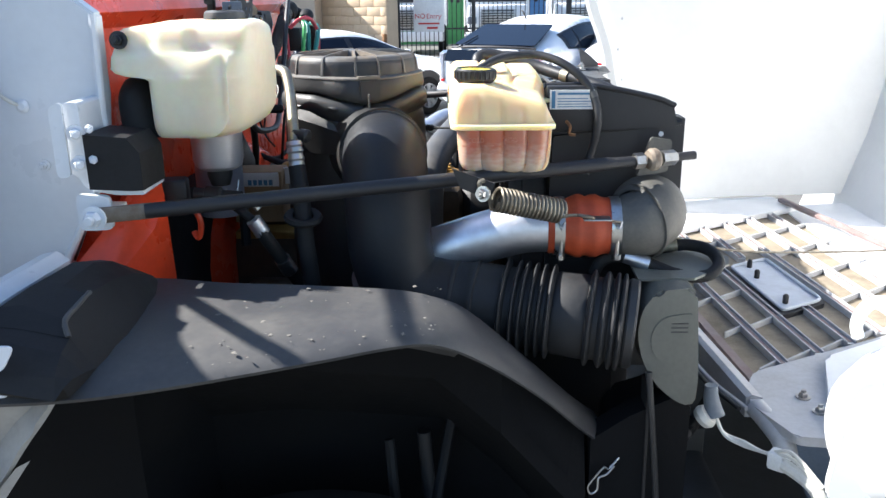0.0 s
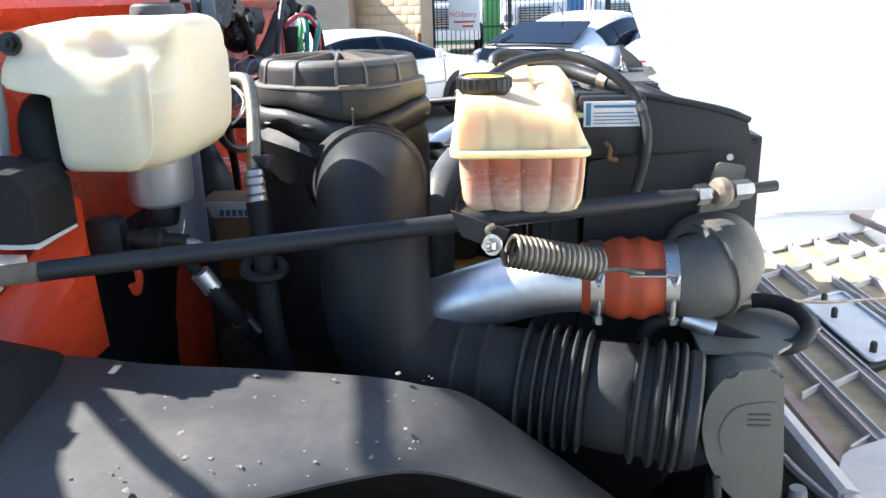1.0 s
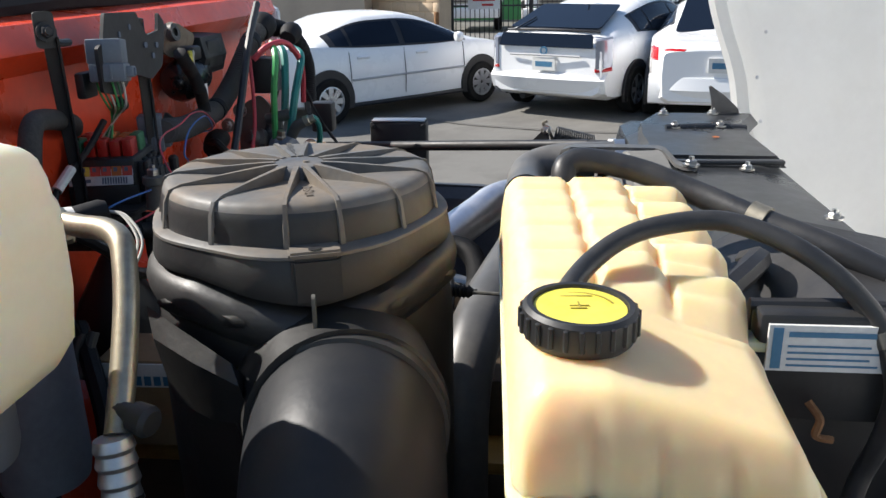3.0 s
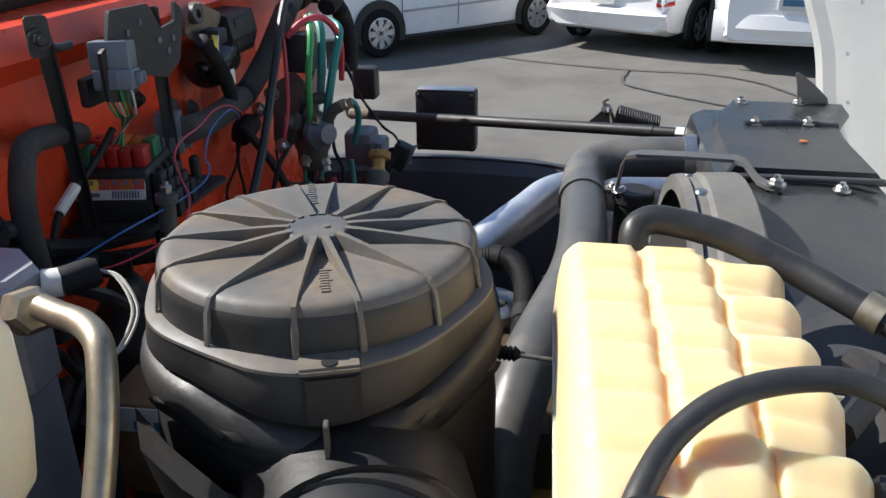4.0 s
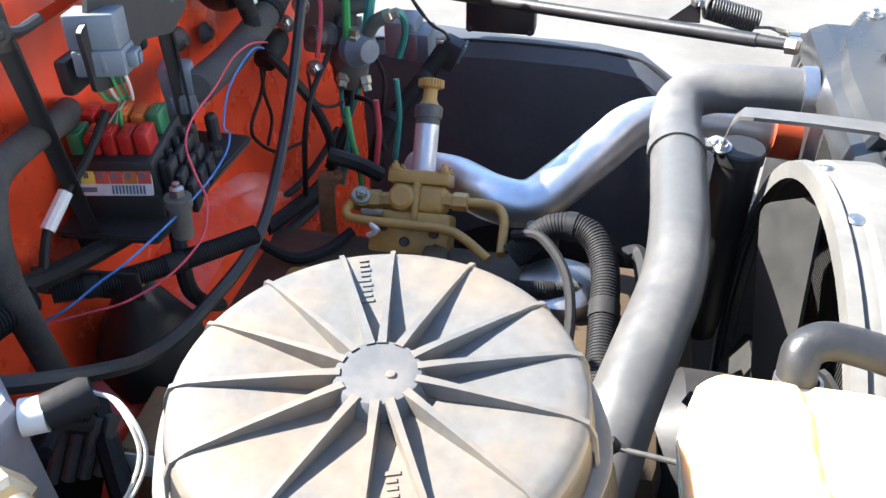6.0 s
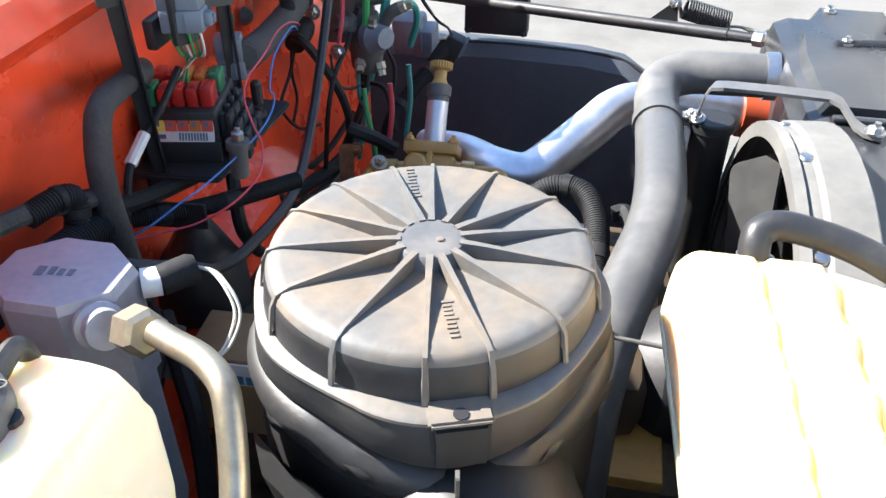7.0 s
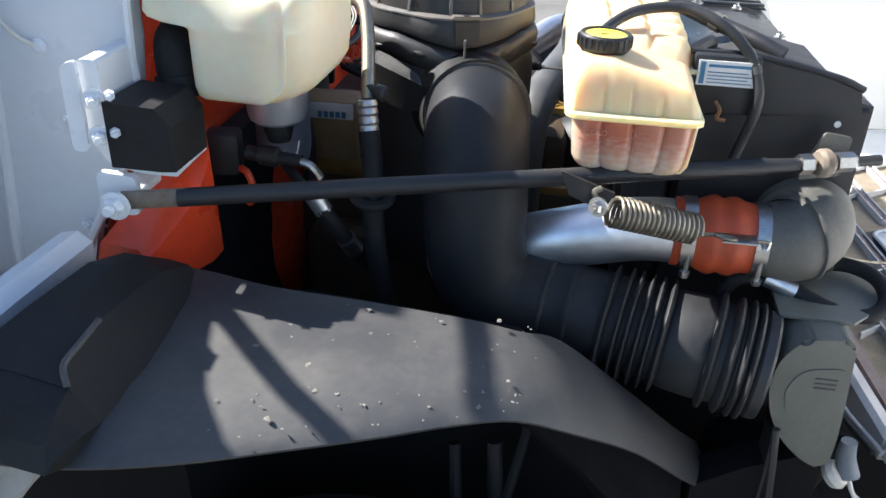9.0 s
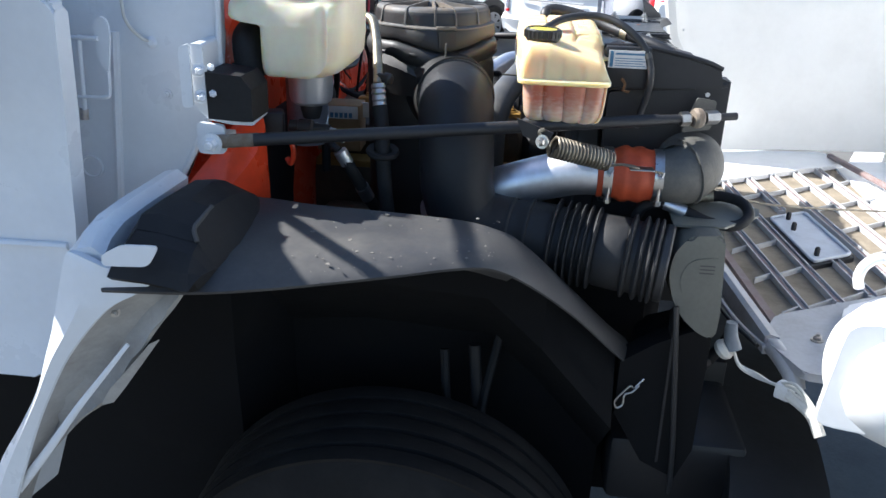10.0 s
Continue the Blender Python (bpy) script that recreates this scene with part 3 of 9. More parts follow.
class Shape:
    """A car body from stations (x, z_low, z_belt, z_roof, half_width, half_roof), front at +x."""

    def __init__(self, table, place, heading, plan=1.0, tall=1.0):
        self.table = table
        self.m = Matrix.Translation(place) @ Matrix.Rotation(heading, 4, "Z") @ Matrix.Diagonal((plan, plan, tall, 1))

    def section(self, x):
        zl, zb, zr, hw, hr = interpolate(self.table, x)
        zm = zl + (zb - zl) * 0.55
        pts = [(hw * 0.86, zl), (hw * 0.97, zl + 0.05), (hw, zm), (hw * 0.985, zb - 0.04), (hw * 0.955, zb)]
        if zr > zb + 0.02:
            pts += [(hr + (hw * 0.955 - hr) * 0.5 + 0.012, zb + (zr - zb) * 0.5), (hr, zr - (zr - zb) * 0.12), (hr * 0.86, zr - 0.012), (hr * 0.45, zr + 0.012), (0, zr + 0.018)]
        else:
            pts += [(hw * 0.93, zb + 0.004), (hw * 0.88, zb + 0.014), (hw * 0.75, zb + 0.022), (hw * 0.4, zb + 0.032), (0, zb + 0.036)]
        return pts

    def body(self):
        bm = bmesh.new()
        xs = sorted(set([r[0] for r in self.table] + list(np.linspace(self.table[0][0], self.table[-1][0], 60))))
        rings = []
        for x in xs:
            half = self.section(x)
            ring = [(x, y, z) for y, z in half] + [(x, -y, z) for y, z in half[-2::-1]]
            rings.append([bm.verts.new(self.m @ Vector(p)) for p in ring])
        for a, b in zip(rings, rings[1:]):
            for k in range(len(a)):
                bm.faces.new((a[k], a[(k + 1) % len(a)], b[(k + 1) % len(a)], b[k]))
        bm.faces.new(rings[0][::-1])
        bm.faces.new(rings[-1])
        return bm

    def side_point(self, x, f, side, out):
        """f: 0 at the belt, 1 at the roof edge."""
        zl, zb, zr, hw, hr = interpolate(self.table, x)
        y0, y1, y2 = hw * 0.955, hr + (hw * 0.955 - hr) * 0.5 + 0.012, hr
        z = zb + (zr - zb) * 0.88 * f
        y = float(np.interp(z, [zb, zb + (zr - zb) * 0.5, zb + (zr - zb) * 0.88], [y0, y1, y2]))
        return self.m @ Vector((x, side * (y + out), z))

    def side_glass(self, xa, xb, side, lo=0.07, hi=0.86, out=0.008):
        """A pane on the flank above the belt, following the roof line."""
        bm = bmesh.new()
        n, m = 18, 6
        grid = [[bm.verts.new(self.side_point(xa + (xb - xa) * i / n, lo + (hi - lo) * j / m, side, out)) for j in range(m + 1)] for i in range(n + 1)]
        for i in range(n):
            for j in range(m):
                bm.faces.new((grid[i][j], grid[i + 1][j], grid[i + 1][j + 1], grid[i][j + 1]))
        return bm

    def strip(self, path, z0, z1, side, slant=0.0):
        """A lamp wrapped round a corner: path of (x, y), from z0 to z1."""
        return loft([[self.at(x, side * y, z0 + slant * k), self.at(x, side * y, z1 - 0.02 + slant * k), self.at(x + 0.02, side * (y - 0.02), z1 + slant * k), self.at(x + 0.08, side * (y - 0.06), z1 + slant * k), self.at(x + 0.08, side * (y - 0.06), z0 + slant * k)] for k, (x, y) in enumerate(path)])

    def at(self, x, y, z):
        return self.m @ Vector((x, y, z))

    def spot(self, o, u, v):
        return self.m @ axes(o, u, v)


def add_wheel(shape, car, x, side, track, r=0.315, spokes=7, width=0.2):
    c = shape.at(x, side * (track - width / 2), r)
    ax = shape.m.to_3x3() @ Vector((0, side, 0))
    w = part("wheel", lathe([(r * 0.62, -width / 2), (r * 0.9, -width / 2), (r, -width * 0.36), (r, width * 0.36), (r * 0.93, width / 2), (r * 0.66, width / 2), (r * 0.62, width * 0.3)], c, ax, 32), TYRE, car)
    bm = lathe([(0, width * 0.32), (r * 0.16, width * 0.42), (r * 0.2, width * 0.3), (r * 0.2, width * 0.2), (r * 0.62, width * 0.18), (r * 0.66, width * 0.47), (r * 0.6, width * 0.49), (r * 0.56, width * 0.3)], c, ax, 32)
    side_v = ax.cross(Vector((0, 0, 1))).normalized()
    for i in range(spokes):
        a = 2 * math.pi * i / spokes
        d = side_v * math.cos(a) + Vector((0, 0, 1)) * math.sin(a)
        t = side_v * -math.sin(a) + Vector((0, 0, 1)) * math.cos(a)
        f = Matrix((d, t, d.cross(t))).transposed().to_4x4()
        f.translation = c + ax * width * 0.36
        s = 1 if d.cross(t).dot(ax) > 0 else -1
        merge(bm, plate([(r * 0.1, -r * 0.09), (r * 0.6, -r * 0.13), (r * 0.6, r * 0.13), (r * 0.1, r * 0.09)], f, s * 0.02))
    part("rim", bm, WHEEL_SILVER, w)


def wheel_arch(shape, car, x, side, hw, r=0.37):
    o = shape.spot((x, side * (hw - 0.03), 0.315), (1, 0, 0), (0, 0, 1))
    pts = [(r * math.cos(a), r * math.sin(a)) for a in np.linspace(-0.35, math.pi + 0.35, 22)]
    part("wheel_arch", sheet(pts, o, -side * 0.036), TRIM_BLACK, car)


# Sedan, turned so that its flank faces the truck
SEDAN = [(-2.5, 0.38, 0.80, 0.80, 0.62, 0.5), (-2.42, 0.27, 0.96, 0.96, 0.78, 0.6), (-1.75, 0.22, 1.0, 1.0, 0.88, 0.62), (-1.45, 0.2, 0.99, 1.08, 0.91, 0.6),
         (-0.75, 0.19, 0.94, 1.34, 0.925, 0.60), (0.0, 0.19, 0.92, 1.36, 0.925, 0.63), (0.45, 0.19, 0.91, 1.30, 0.925, 0.6), (1.25, 0.2, 0.93, 0.97, 0.915, 0.66),
         (1.9, 0.22, 0.84, 0.84, 0.89, 0.6), (2.35, 0.25, 0.70, 0.70, 0.76, 0.5), (2.5, 0.34, 0.58, 0.58, 0.6, 0.4)]
rear, front = Vector((-2.60, 11.45, 0)), Vector((-0.79, 13.36, 0))
ahead = (front - rear).normalized()
mid = (rear + front) / 2 + Vector((-ahead.y, ahead.x, 0)) * 0.84 + ahead * 0.02
s = Shape(SEDAN, mid, math.atan2(ahead.y, ahead.x), 0.97, 1.0)
sedan = thing("sedan_car", mid, "white four-door saloon car with rounded roof, parked in the yard", "car", "parked cars")


def dress_sedan(car, s, lamps):
    part("body", s.body(), CAR_WHITE, car)
    for side in (-1, 1):
        part("window_surround", s.side_glass(-1.30, 1.10, side, 0.0, 0.93, 0.005), TRIM_BLACK, car)
        for xa, xb in ((-1.2, -0.98), (-0.93, -0.14), (-0.04, 0.98)):
            part("side_window", s.side_glass(xa, xb, side, 0.08, 0.86, 0.010), GLASS_DARK, car)
        for x in (-1.36, 1.38):
            wheel_arch(s, car, x, side, 0.925, 0.39)
            add_wheel(s, car, x, side, 0.955, 0.30, 8)
        for x in (-0.80, 0.22):
            part("door_handle", tube([s.at(x - 0.1, side * 0.925, 0.82), s.at(x, side * 0.945, 0.825), s.at(x + 0.1, side * 0.925, 0.82)], 0.018, 8, 4), CAR_WHITE, car)
        part("mirror", lathe([(0, -0.07), (0.06, -0.05), (0.075, 0.0), (0.06, 0.05), (0, 0.07)], s.at(0.86, side * 1.0, 0.99), s.m.to_3x3() @ Vector((1, 0.3 * side, 0)), 16), CAR_WHITE, car)
        part("side_moulding", tube([s.at(-0.98, side * 0.925, 0.54), s.at(0, side * 0.93, 0.55), s.at(1.02, side * 0.925, 0.56)], 0.016, 6, 4), GRILLE_GREY, car)
        part("sill", tube([s.at(-1.0, side * 0.90, 0.21), s.at(0, side * 0.91, 0.21), s.at(1.0, side * 0.90, 0.21)], 0.03, 6, 4), TRIM_BLACK, car)
        for x0 in (-0.09, 1.02, -1.02):
            part("door_gap", tube([s.at(x0, side * 0.926, 0.3), s.at(x0 + 0.01, side * 0.931, 0.6), s.at(x0, side * 0.905, 0.90)], 0.005, 6, 4), TRIM_BLACK, car)
        if lamps:
            part("tail_lamp", s.strip([(-2.50, 0.44), (-2.49, 0.56), (-2.46, 0.66), (-2.38, 0.75), (-2.22, 0.82), (-2.12, 0.845)], 0.77, 0.91, side, 0.002), LAMP_RED, car)


dress_sedan(sedan, s, False)

# Hatchback seen from behind
HATCH = [(-2.2, 0.36, 0.80, 0.80, 0.74, 0.5), (-2.15, 0.24, 0.98, 1.0, 0.80, 0.62), (-1.98, 0.22, 1.02, 1.07, 0.835, 0.62), (-1.2, 0.2, 1.03, 1.31, 0.87, 0.60), (-0.4, 0.19, 0.99, 1.46, 0.875, 0.59),
         (0.1, 0.19, 0.96, 1.47, 0.875, 0.58), (0.5, 0.19, 0.95, 1.38, 0.875, 0.58), (1.35, 0.2, 0.92, 0.98, 0.865, 0.6), (1.8, 0.22, 0.8, 0.8, 0.83, 0.55), (2.15, 0.26, 0.66, 0.66, 0.7, 0.4), (2.25, 0.34, 0.55, 0.55, 0.55, 0.3)]
ahead = Vector((0.50, 0.866, 0))
mid = Vector((1.35, 14.05, 0))
s = Shape(HATCH, mid, math.atan2(ahead.y, ahead.x), 1.04, 1.03)
hatch = thing("hatchback_car", mid, "white hybrid hatchback car parked with its tail to the truck", "car", "parked cars")
part("body", s.body(), CAR_WHITE, hatch)
for side in (-1, 1):
    part("window_surround", s.side_glass(-1.30, 1.12, side, 0.02, 0.92, 0.005), TRIM_BLACK, hatch)
    for xa, xb in ((-1.2, -0.86), (-0.80, -0.02), (0.06, 1.0)):
        part("side_window", s.side_glass(xa, xb, side, 0.1, 0.85, 0.010), GLASS_DARK, hatch)
    for x in (-1.35, 1.35):
        wheel_arch(s, hatch, x, side, 0.88, 0.385)
        add_wheel(s, hatch, x, side, 0.905, 0.315, 5)
    part("tail_lamp", s.strip([(-2.215, 0.70), (-2.20, 0.745), (-2.165, 0.79), (-2.09, 0.822), (-2.02, 0.835)], 0.64, 1.0, side, 0.006), LAMP_CLEAR, hatch, "clear tail lamp with red base")
    part("brake_lamp", s.strip([(-2.22, 0.70), (-2.205, 0.748), (-2.17, 0.793), (-2.095, 0.826), (-2.025, 0.838)], 0.60, 0.645, side, 0.004), LAMP_RED, hatch)
    part("front_door_gap", tube([s.at(0.02, side * 0.876, 0.35), s.at(0.03, side * 0.882, 0.6), s.at(0.02, side * 0.848, 0.96)], 0.005, 6, 4), TRIM_BLACK, hatch)
    part("front_handle", tube([s.at(0.16, side * 0.872, 0.85), s.at(0.26, side * 0.892, 0.855), s.at(0.36, side * 0.872, 0.85)], 0.018, 8, 4), CAR_WHITE, hatch)
    part("door_handle", tube([s.at(-0.7, side * 0.872, 0.86), s.at(-0.6, side * 0.892, 0.865), s.at(-0.5, side * 0.872, 0.86)], 0.018, 8, 4), CAR_WHITE, hatch)
    part("door_gap", tube([s.at(-0.9, side * 0.874, 0.35), s.at(-0.83, side * 0.879, 0.6), s.at(-0.82, side * 0.845, 0.98)], 0.005, 6, 4), TRIM_BLACK, hatch)
    part("mirror", lathe([(0, -0.08), (0.07, -0.05), (0.08, 0.0), (0.06, 0.05), (0, 0.07)], s.at(0.75, side * 0.97, 1.02), s.m.to_3x3() @ Vector((1, 0.3 * side, 0)), 16), CAR_WHITE, hatch)
part("upper_rear_window", sheet(rounded([(-0.64, 0), (0.64, 0), (0.56, 0.80), (-0.56, 0.80)], 0.06, 3), s.spot((-2.0, 0, 1.105), (0, 1, 0), (0.80, 0, 0.265)), -0.012), GLASS_DARK, hatch)
part("lower_rear_window", sheet(rounded([(-0.66, 0), (0.66, 0), (0.64, 0.17), (-0.64, 0.17)], 0.03, 3), s.spot((-2.225, 0, 0.885), (0, 1, 0), (0.35, 0, 1)), -0.02), GLASS_DARK, hatch)
part("spoiler", tube([s.at(-2.02, -0.66, 1.075), s.at(-2.10, -0.3, 1.09), s.at(-2.12, 0, 1.095), s.at(-2.10, 0.3, 1.09), s.at(-2.02, 0.66, 1.075)], 0.02, 8), TRIM_BLACK, hatch)
part("rear_wiper", tube([s.at(-2.14, 0.5, 1.07), s.at(-2.05, 0.46, 1.12), s.at(-1.75, 0.40, 1.22)], 0.01, 6), TRIM_BLACK, hatch)
part("number_plate", sheet(rounded([(-0.16, -0.08), (0.16, -0.08), (0.16, 0.08), (-0.16, 0.08)], 0.01, 2), s.spot((-2.235, 0, 0.68), (0, -1, 0), (0, 0, 1)), 0.012), PAPER, hatch, "white number plate")
part("plate_bar", bars([(-0.12, -0.035, 0.12, 0.03)], s.spot((-2.2475, 0, 0.68), (0, -1, 0), (0, 0, 1)), 0.001), BLUE_INK, hatch)
part("badge", lathe([(0.035, -0.004), (0.055, -0.004), (0.055, 0.006), (0.035, 0.006)], s.at(-2.25, 0, 0.845), s.m.to_3x3() @ Vector((-1, 0, 0)), 20), BLUE_INK, hatch)
part("number_plate_lip", tube([s.at(-2.23, -0.5, 0.785), s.at(-2.25, 0, 0.79), s.at(-2.23, 0.5, 0.785)], 0.014, 8), GRILLE_GREY, hatch)
part("rear_bumper", loft([[s.at(x, y, z) for x, z in ((-2.08, 0.3), (-2.22 + abs(y) ** 3 * 0.14, 0.34), (-2.29 + abs(y) ** 3 * 0.16, 0.5), (-2.2 + abs(y) ** 3 * 0.14, 0.58), (-2.05, 0.58))] for y in np.linspace(-0.82, 0.82, 17)]), CAR_WHITE, hatch)
part("underside", tube([s.at(-1.9, 0.35, 0.26), s.at(-2.12, 0.38, 0.24)], 0.05, 10, 2), TRIM_BLACK, hatch, "dark exhaust silencer")
part("antenna", tube([s.at(-1.0, 0, 1.44), s.at(-1.08, 0, 1.52), s.at(-1.14, 0, 1.56)], 0.012, 8), TRIM_BLACK, hatch)

# Saloon cut by the truck's bonnet
s = Shape(SEDAN, (2.74, 13.40, 0), math.atan2(0.97, 0.2), 1.0, 1.06)
saloon = thing("saloon_car", (2.74, 13.40, 0), "white saloon car with red tail lamps, half hidden by the bonnet", "car", "parked cars")
dress_sedan(saloon, s, True)
part("rear_bumper", loft([[s.at(x, y, z) for x, z in ((-2.30, 0.28), (-2.46 + abs(y) ** 3 * 0.2, 0.30), (-2.55 + abs(y) ** 3 * 0.24, 0.46), (-2.52 + abs(y) ** 3 * 0.22, 0.60), (-2.30, 0.62))] for y in np.linspace(-0.84, 0.84, 17)]), CAR_WHITE, saloon)
part("boot_lid", loft([[s.at(x, y, z) for x, z in ((-2.30, 0.60), (-2.49 + abs(y) ** 3 * 0.18, 0.61), (-2.50 + abs(y) ** 3 * 0.18, 0.90), (-2.44 + abs(y) ** 3 * 0.15, 0.985), (-2.20, 1.0))] for y in np.linspace(-0.74, 0.74, 15)]), CAR_WHITE, saloon)
part("rear_window", sheet(rounded([(-0.6, 0), (0.6, 0), (0.5, 0.78), (-0.5, 0.78)], 0.06, 3), s.spot((-1.62, 0, 1.03), (0, 1, 0), (0.85, 0, 0.43)), -0.014), GLASS_DARK, saloon)
part("number_plate", sheet(rounded([(-0.16, -0.08), (0.16, -0.08), (0.16, 0.08), (-0.16, 0.08)], 0.01, 2), s.spot((-2.50, 0, 0.74), (0, -1, 0), (0, 0, 1)), 0.03), PAPER, saloon, "white number plate")
part("plate_bar", bars([(-0.12, -0.035, 0.12, 0.03)], s.spot((-2.532, 0, 0.74), (0, -1, 0), (0, 0, 1)), 0.001), BLUE_INK, saloon)


# ---- the truck: cab front, scuttle and firewall ----
cab = thing("truck_cab", (-0.9, 2.27, 0.6), "white truck cab with a red firewall and dark scuttle vents", "truck cab")
firewall = part("firewall", loft([[(-0.60 + dx, y, z) for dx, z in ((0.0, 0.7), (0.0, 1.30), (-0.02, 1.55), (-0.02, 1.80), (0.012, 1.83), (0.0, 1.865), (-0.10, 1.88), (-0.14, 1.80), (-0.14, 0.7))]
                                  for y in np.linspace(1.47, 3.08, 24)]), RED_PAINT, cab, "glossy orange-red firewall panel", 25)
part("firewall_bulge", loft([[(-0.60 + 0.07 * w, 2.27 + c * 0.42 * w2, 1.16 + sn * 0.30 * w2) for c, sn in [(math.cos(a), math.sin(a)) for a in np.linspace(0, 2 * math.pi, 24, endpoint=False)]]
                             for w, w2 in ((-0.3, 1.05), (0.3, 1.0), (0.8, 0.92), (1.0, 0.8))]), RED_PAINT, cab)
part("corner_cone", loft([[Vector(p) for p in ring] for ring in (
    [(-0.635, 1.365, 1.36), (-0.625, 1.368, 1.405), (-0.56, 1.358, 1.405), (-0.545, 1.352, 1.392), (-0.545, 1.36, 1.34)],
    [(-0.62, 1.40, 1.36), (-0.60, 1.400, 1.440), (-0.54, 1.395, 1.445), (-0.515, 1.402, 1.434), (-0.510, 1.42, 1.34)],
    [(-0.62, 1.43, 1.36), (-0.581, 1.425, 1.466), (-0.53, 1.425, 1.470), (-0.500, 1.440, 1.460), (-0.495, 1.46, 1.34)],
    [(-0.62, 1.48, 1.40), (-0.55, 1.470, 1.52), (-0.51, 1.470, 1.52), (-0.492, 1.480, 1.51), (-0.495, 1.50, 1.34)],
    [(-0.62, 1.53, 1.40), (-0.56, 1.52, 1.57), (-0.53, 1.52, 1.57), (-0.52, 1.53, 1.56), (-0.54, 1.55, 1.34)])]), RED_PAINT, cab, "", 40)
# Added black panel standing in for the shade over the lower firewall.
part("shade_panel", loft([[(x, y, z) for x, z in ((-0.605, 0.75), (-0.57, 0.75), (-0.56, 1.2), (-0.572, 1.44), (-0.605, 1.45))] for y in np.linspace(1.55, 1.99, 8)]), RUBBER, cab, "black panel added for the shade low on the firewall")
part("scuttle_seal", tube([(-0.665, y, 1.885 + 0.004 * math.sin(y * 9)) for y in np.linspace(1.42, 3.1, 9)], 0.02, 10), RUBBER, cab, "black rubber scuttle seal")
cowl = part("scuttle_vent", box((-1.05, 1.42, 1.84), (-0.69, 3.1, 1.885), 0.01), BLACK_PLASTIC, cab)
me = None
for i in range(52):
    y = 1.5 + i * 0.03
    if me is None:
        o = part("vent_slat", box((-0.98, y, 1.884), (-0.76, y + 0.012, 1.900), 0.003), BLACK_PLASTIC, cowl)
        me, base = o.data, y
    else:
        o = new("vent_slat", me)
        o.parent = cowl
        o.location = (0, y - base, 0)
part("windscreen", plate([(0, 0), (1.66, 0), (1.56, 0.80), (0.1, 0.80)], axes((-1.03, 1.42, 1.89), (0, 1, 0), (-0.62, 0, 1)), 0.02), GLASS_DARK, cab)
part("roof", box((-2.9, 1.28, 2.52), (-1.80, 3.26, 2.62), 0.05), WHITE_PAINT, cab)
part("cab_back", box((-2.9, 1.26, 0.8), (-2.84, 3.28, 2.55), 0.03), WHITE_PAINT, cab)
for y0, y1, nm in ((3.2, 3.28, "far_side"),):
    part("cab_side", box((-2.85, y0, 0.9), (-0.74, y1, 1.9), 0.03), WHITE_PAINT, cab)
# scuttle side panel beside the door
part("cowl_side", plate([(-0.98, 1.20), (-0.70, 1.20), (-0.655, 1.40), (-0.555, 1.585), (-0.546, 1.70), (-0.542, 1.83), (-0.60, 1.875), (-0.70, 1.89), (-1.02, 1.90)], axes((0, 1.435, 0), (1, 0, 0), (0, 0, 1)), 0.03, 0.004), WHITE_PAINT, cab, "white side panel with spot welds")
part("cowl_side", plate([(-0.98, 1.20), (-0.70, 1.20), (-0.655, 1.40), (-0.60, 1.585), (-0.60, 1.83), (-0.70, 1.89), (-1.02, 1.90)], axes((0, 3.16, 0), (1, 0, 0), (0, 0, 1)), 0.03, 0.004), WHITE_PAINT, cab)
# Unseen mirror, added and outlined so that it throws the fender's shadow bands.
mirror = part("shadow_mirror", plate([(0.97, 1.62), (1.43, 1.62), (1.43, 1.985), (1.33, 1.999), (1.255, 2.02), (1.216, 2.036), (1.17, 2.062), (1.05, 2.14), (0.97, 2.14)], axes((-1.07, 0, 0), (0, 1, 0), (0, 0, 1)), 0.04, 0.008), BLACK_PLASTIC, cab, "unseen mirror head, added to cast the fender's shadow edge")
part("lower_shadow_arm", tube([(-1.03, 1.41, 1.945), (-1.03, 1.345, 2.017), (-1.03, 1.26, 2.112), (-1.03, 1.226, 2.160), (-1.03, 1.15, 2.26), (-1.03, 1.12, 2.30)], 0.0135, 12), BLACK_STEEL, mirror)
part("upper_shadow_arm", tube([(-1.03, 1.12, 2.30), (-1.03, 1.11, 2.325), (-1.03, 1.15, 2.335), (-1.03, 1.302, 2.312), (-1.03, 1.374, 2.311), (-1.03, 1.462, 2.294), (-1.03, 1.56, 2.265), (-1.06, 1.60, 2.22)], 0.0135, 12), BLACK_STEEL, mirror)
part("head_stem", straight((-1.01, 1.10, 2.10), (-1.03, 1.11, 2.31), 0.018, 12), BLACK_STEEL, mirror)
part("cowl_flange", tube([(-0.70, 1.398, 1.33), (-0.655, 1.398, 1.40), (-0.557, 1.398, 1.585), (-0.548, 1.398, 1.69), (-0.543, 1.398, 1.83)], 0.007, 8), WHITE_PAINT, cab)
part("cowl_ridge", tube([(-0.76, 1.404, 1.70), (-0.772, 1.402, 1.56), (-0.789, 1.402, 1.383), (-0.801, 1.404, 1.27)], 0.009, 8), WHITE_PAINT, cab)
for x, z in ((-0.664, 1.582), (-0.595, 1.482), (-0.664, 1.415)):
    part("panel_bolt", bolt((x, 1.403, z), (0, -1, 0), 0.007, 0.006), WHITE_PAINT, cab)
part("body_plug", lathe([(0, 0.001), (0.019, 0.001), (0.021, 0.004), (0.0235, 0.004), (0.025, 0.0)], (-0.846, 1.404, 1.42), (0, -1, 0), 28), WHITE_PAINT, cab)
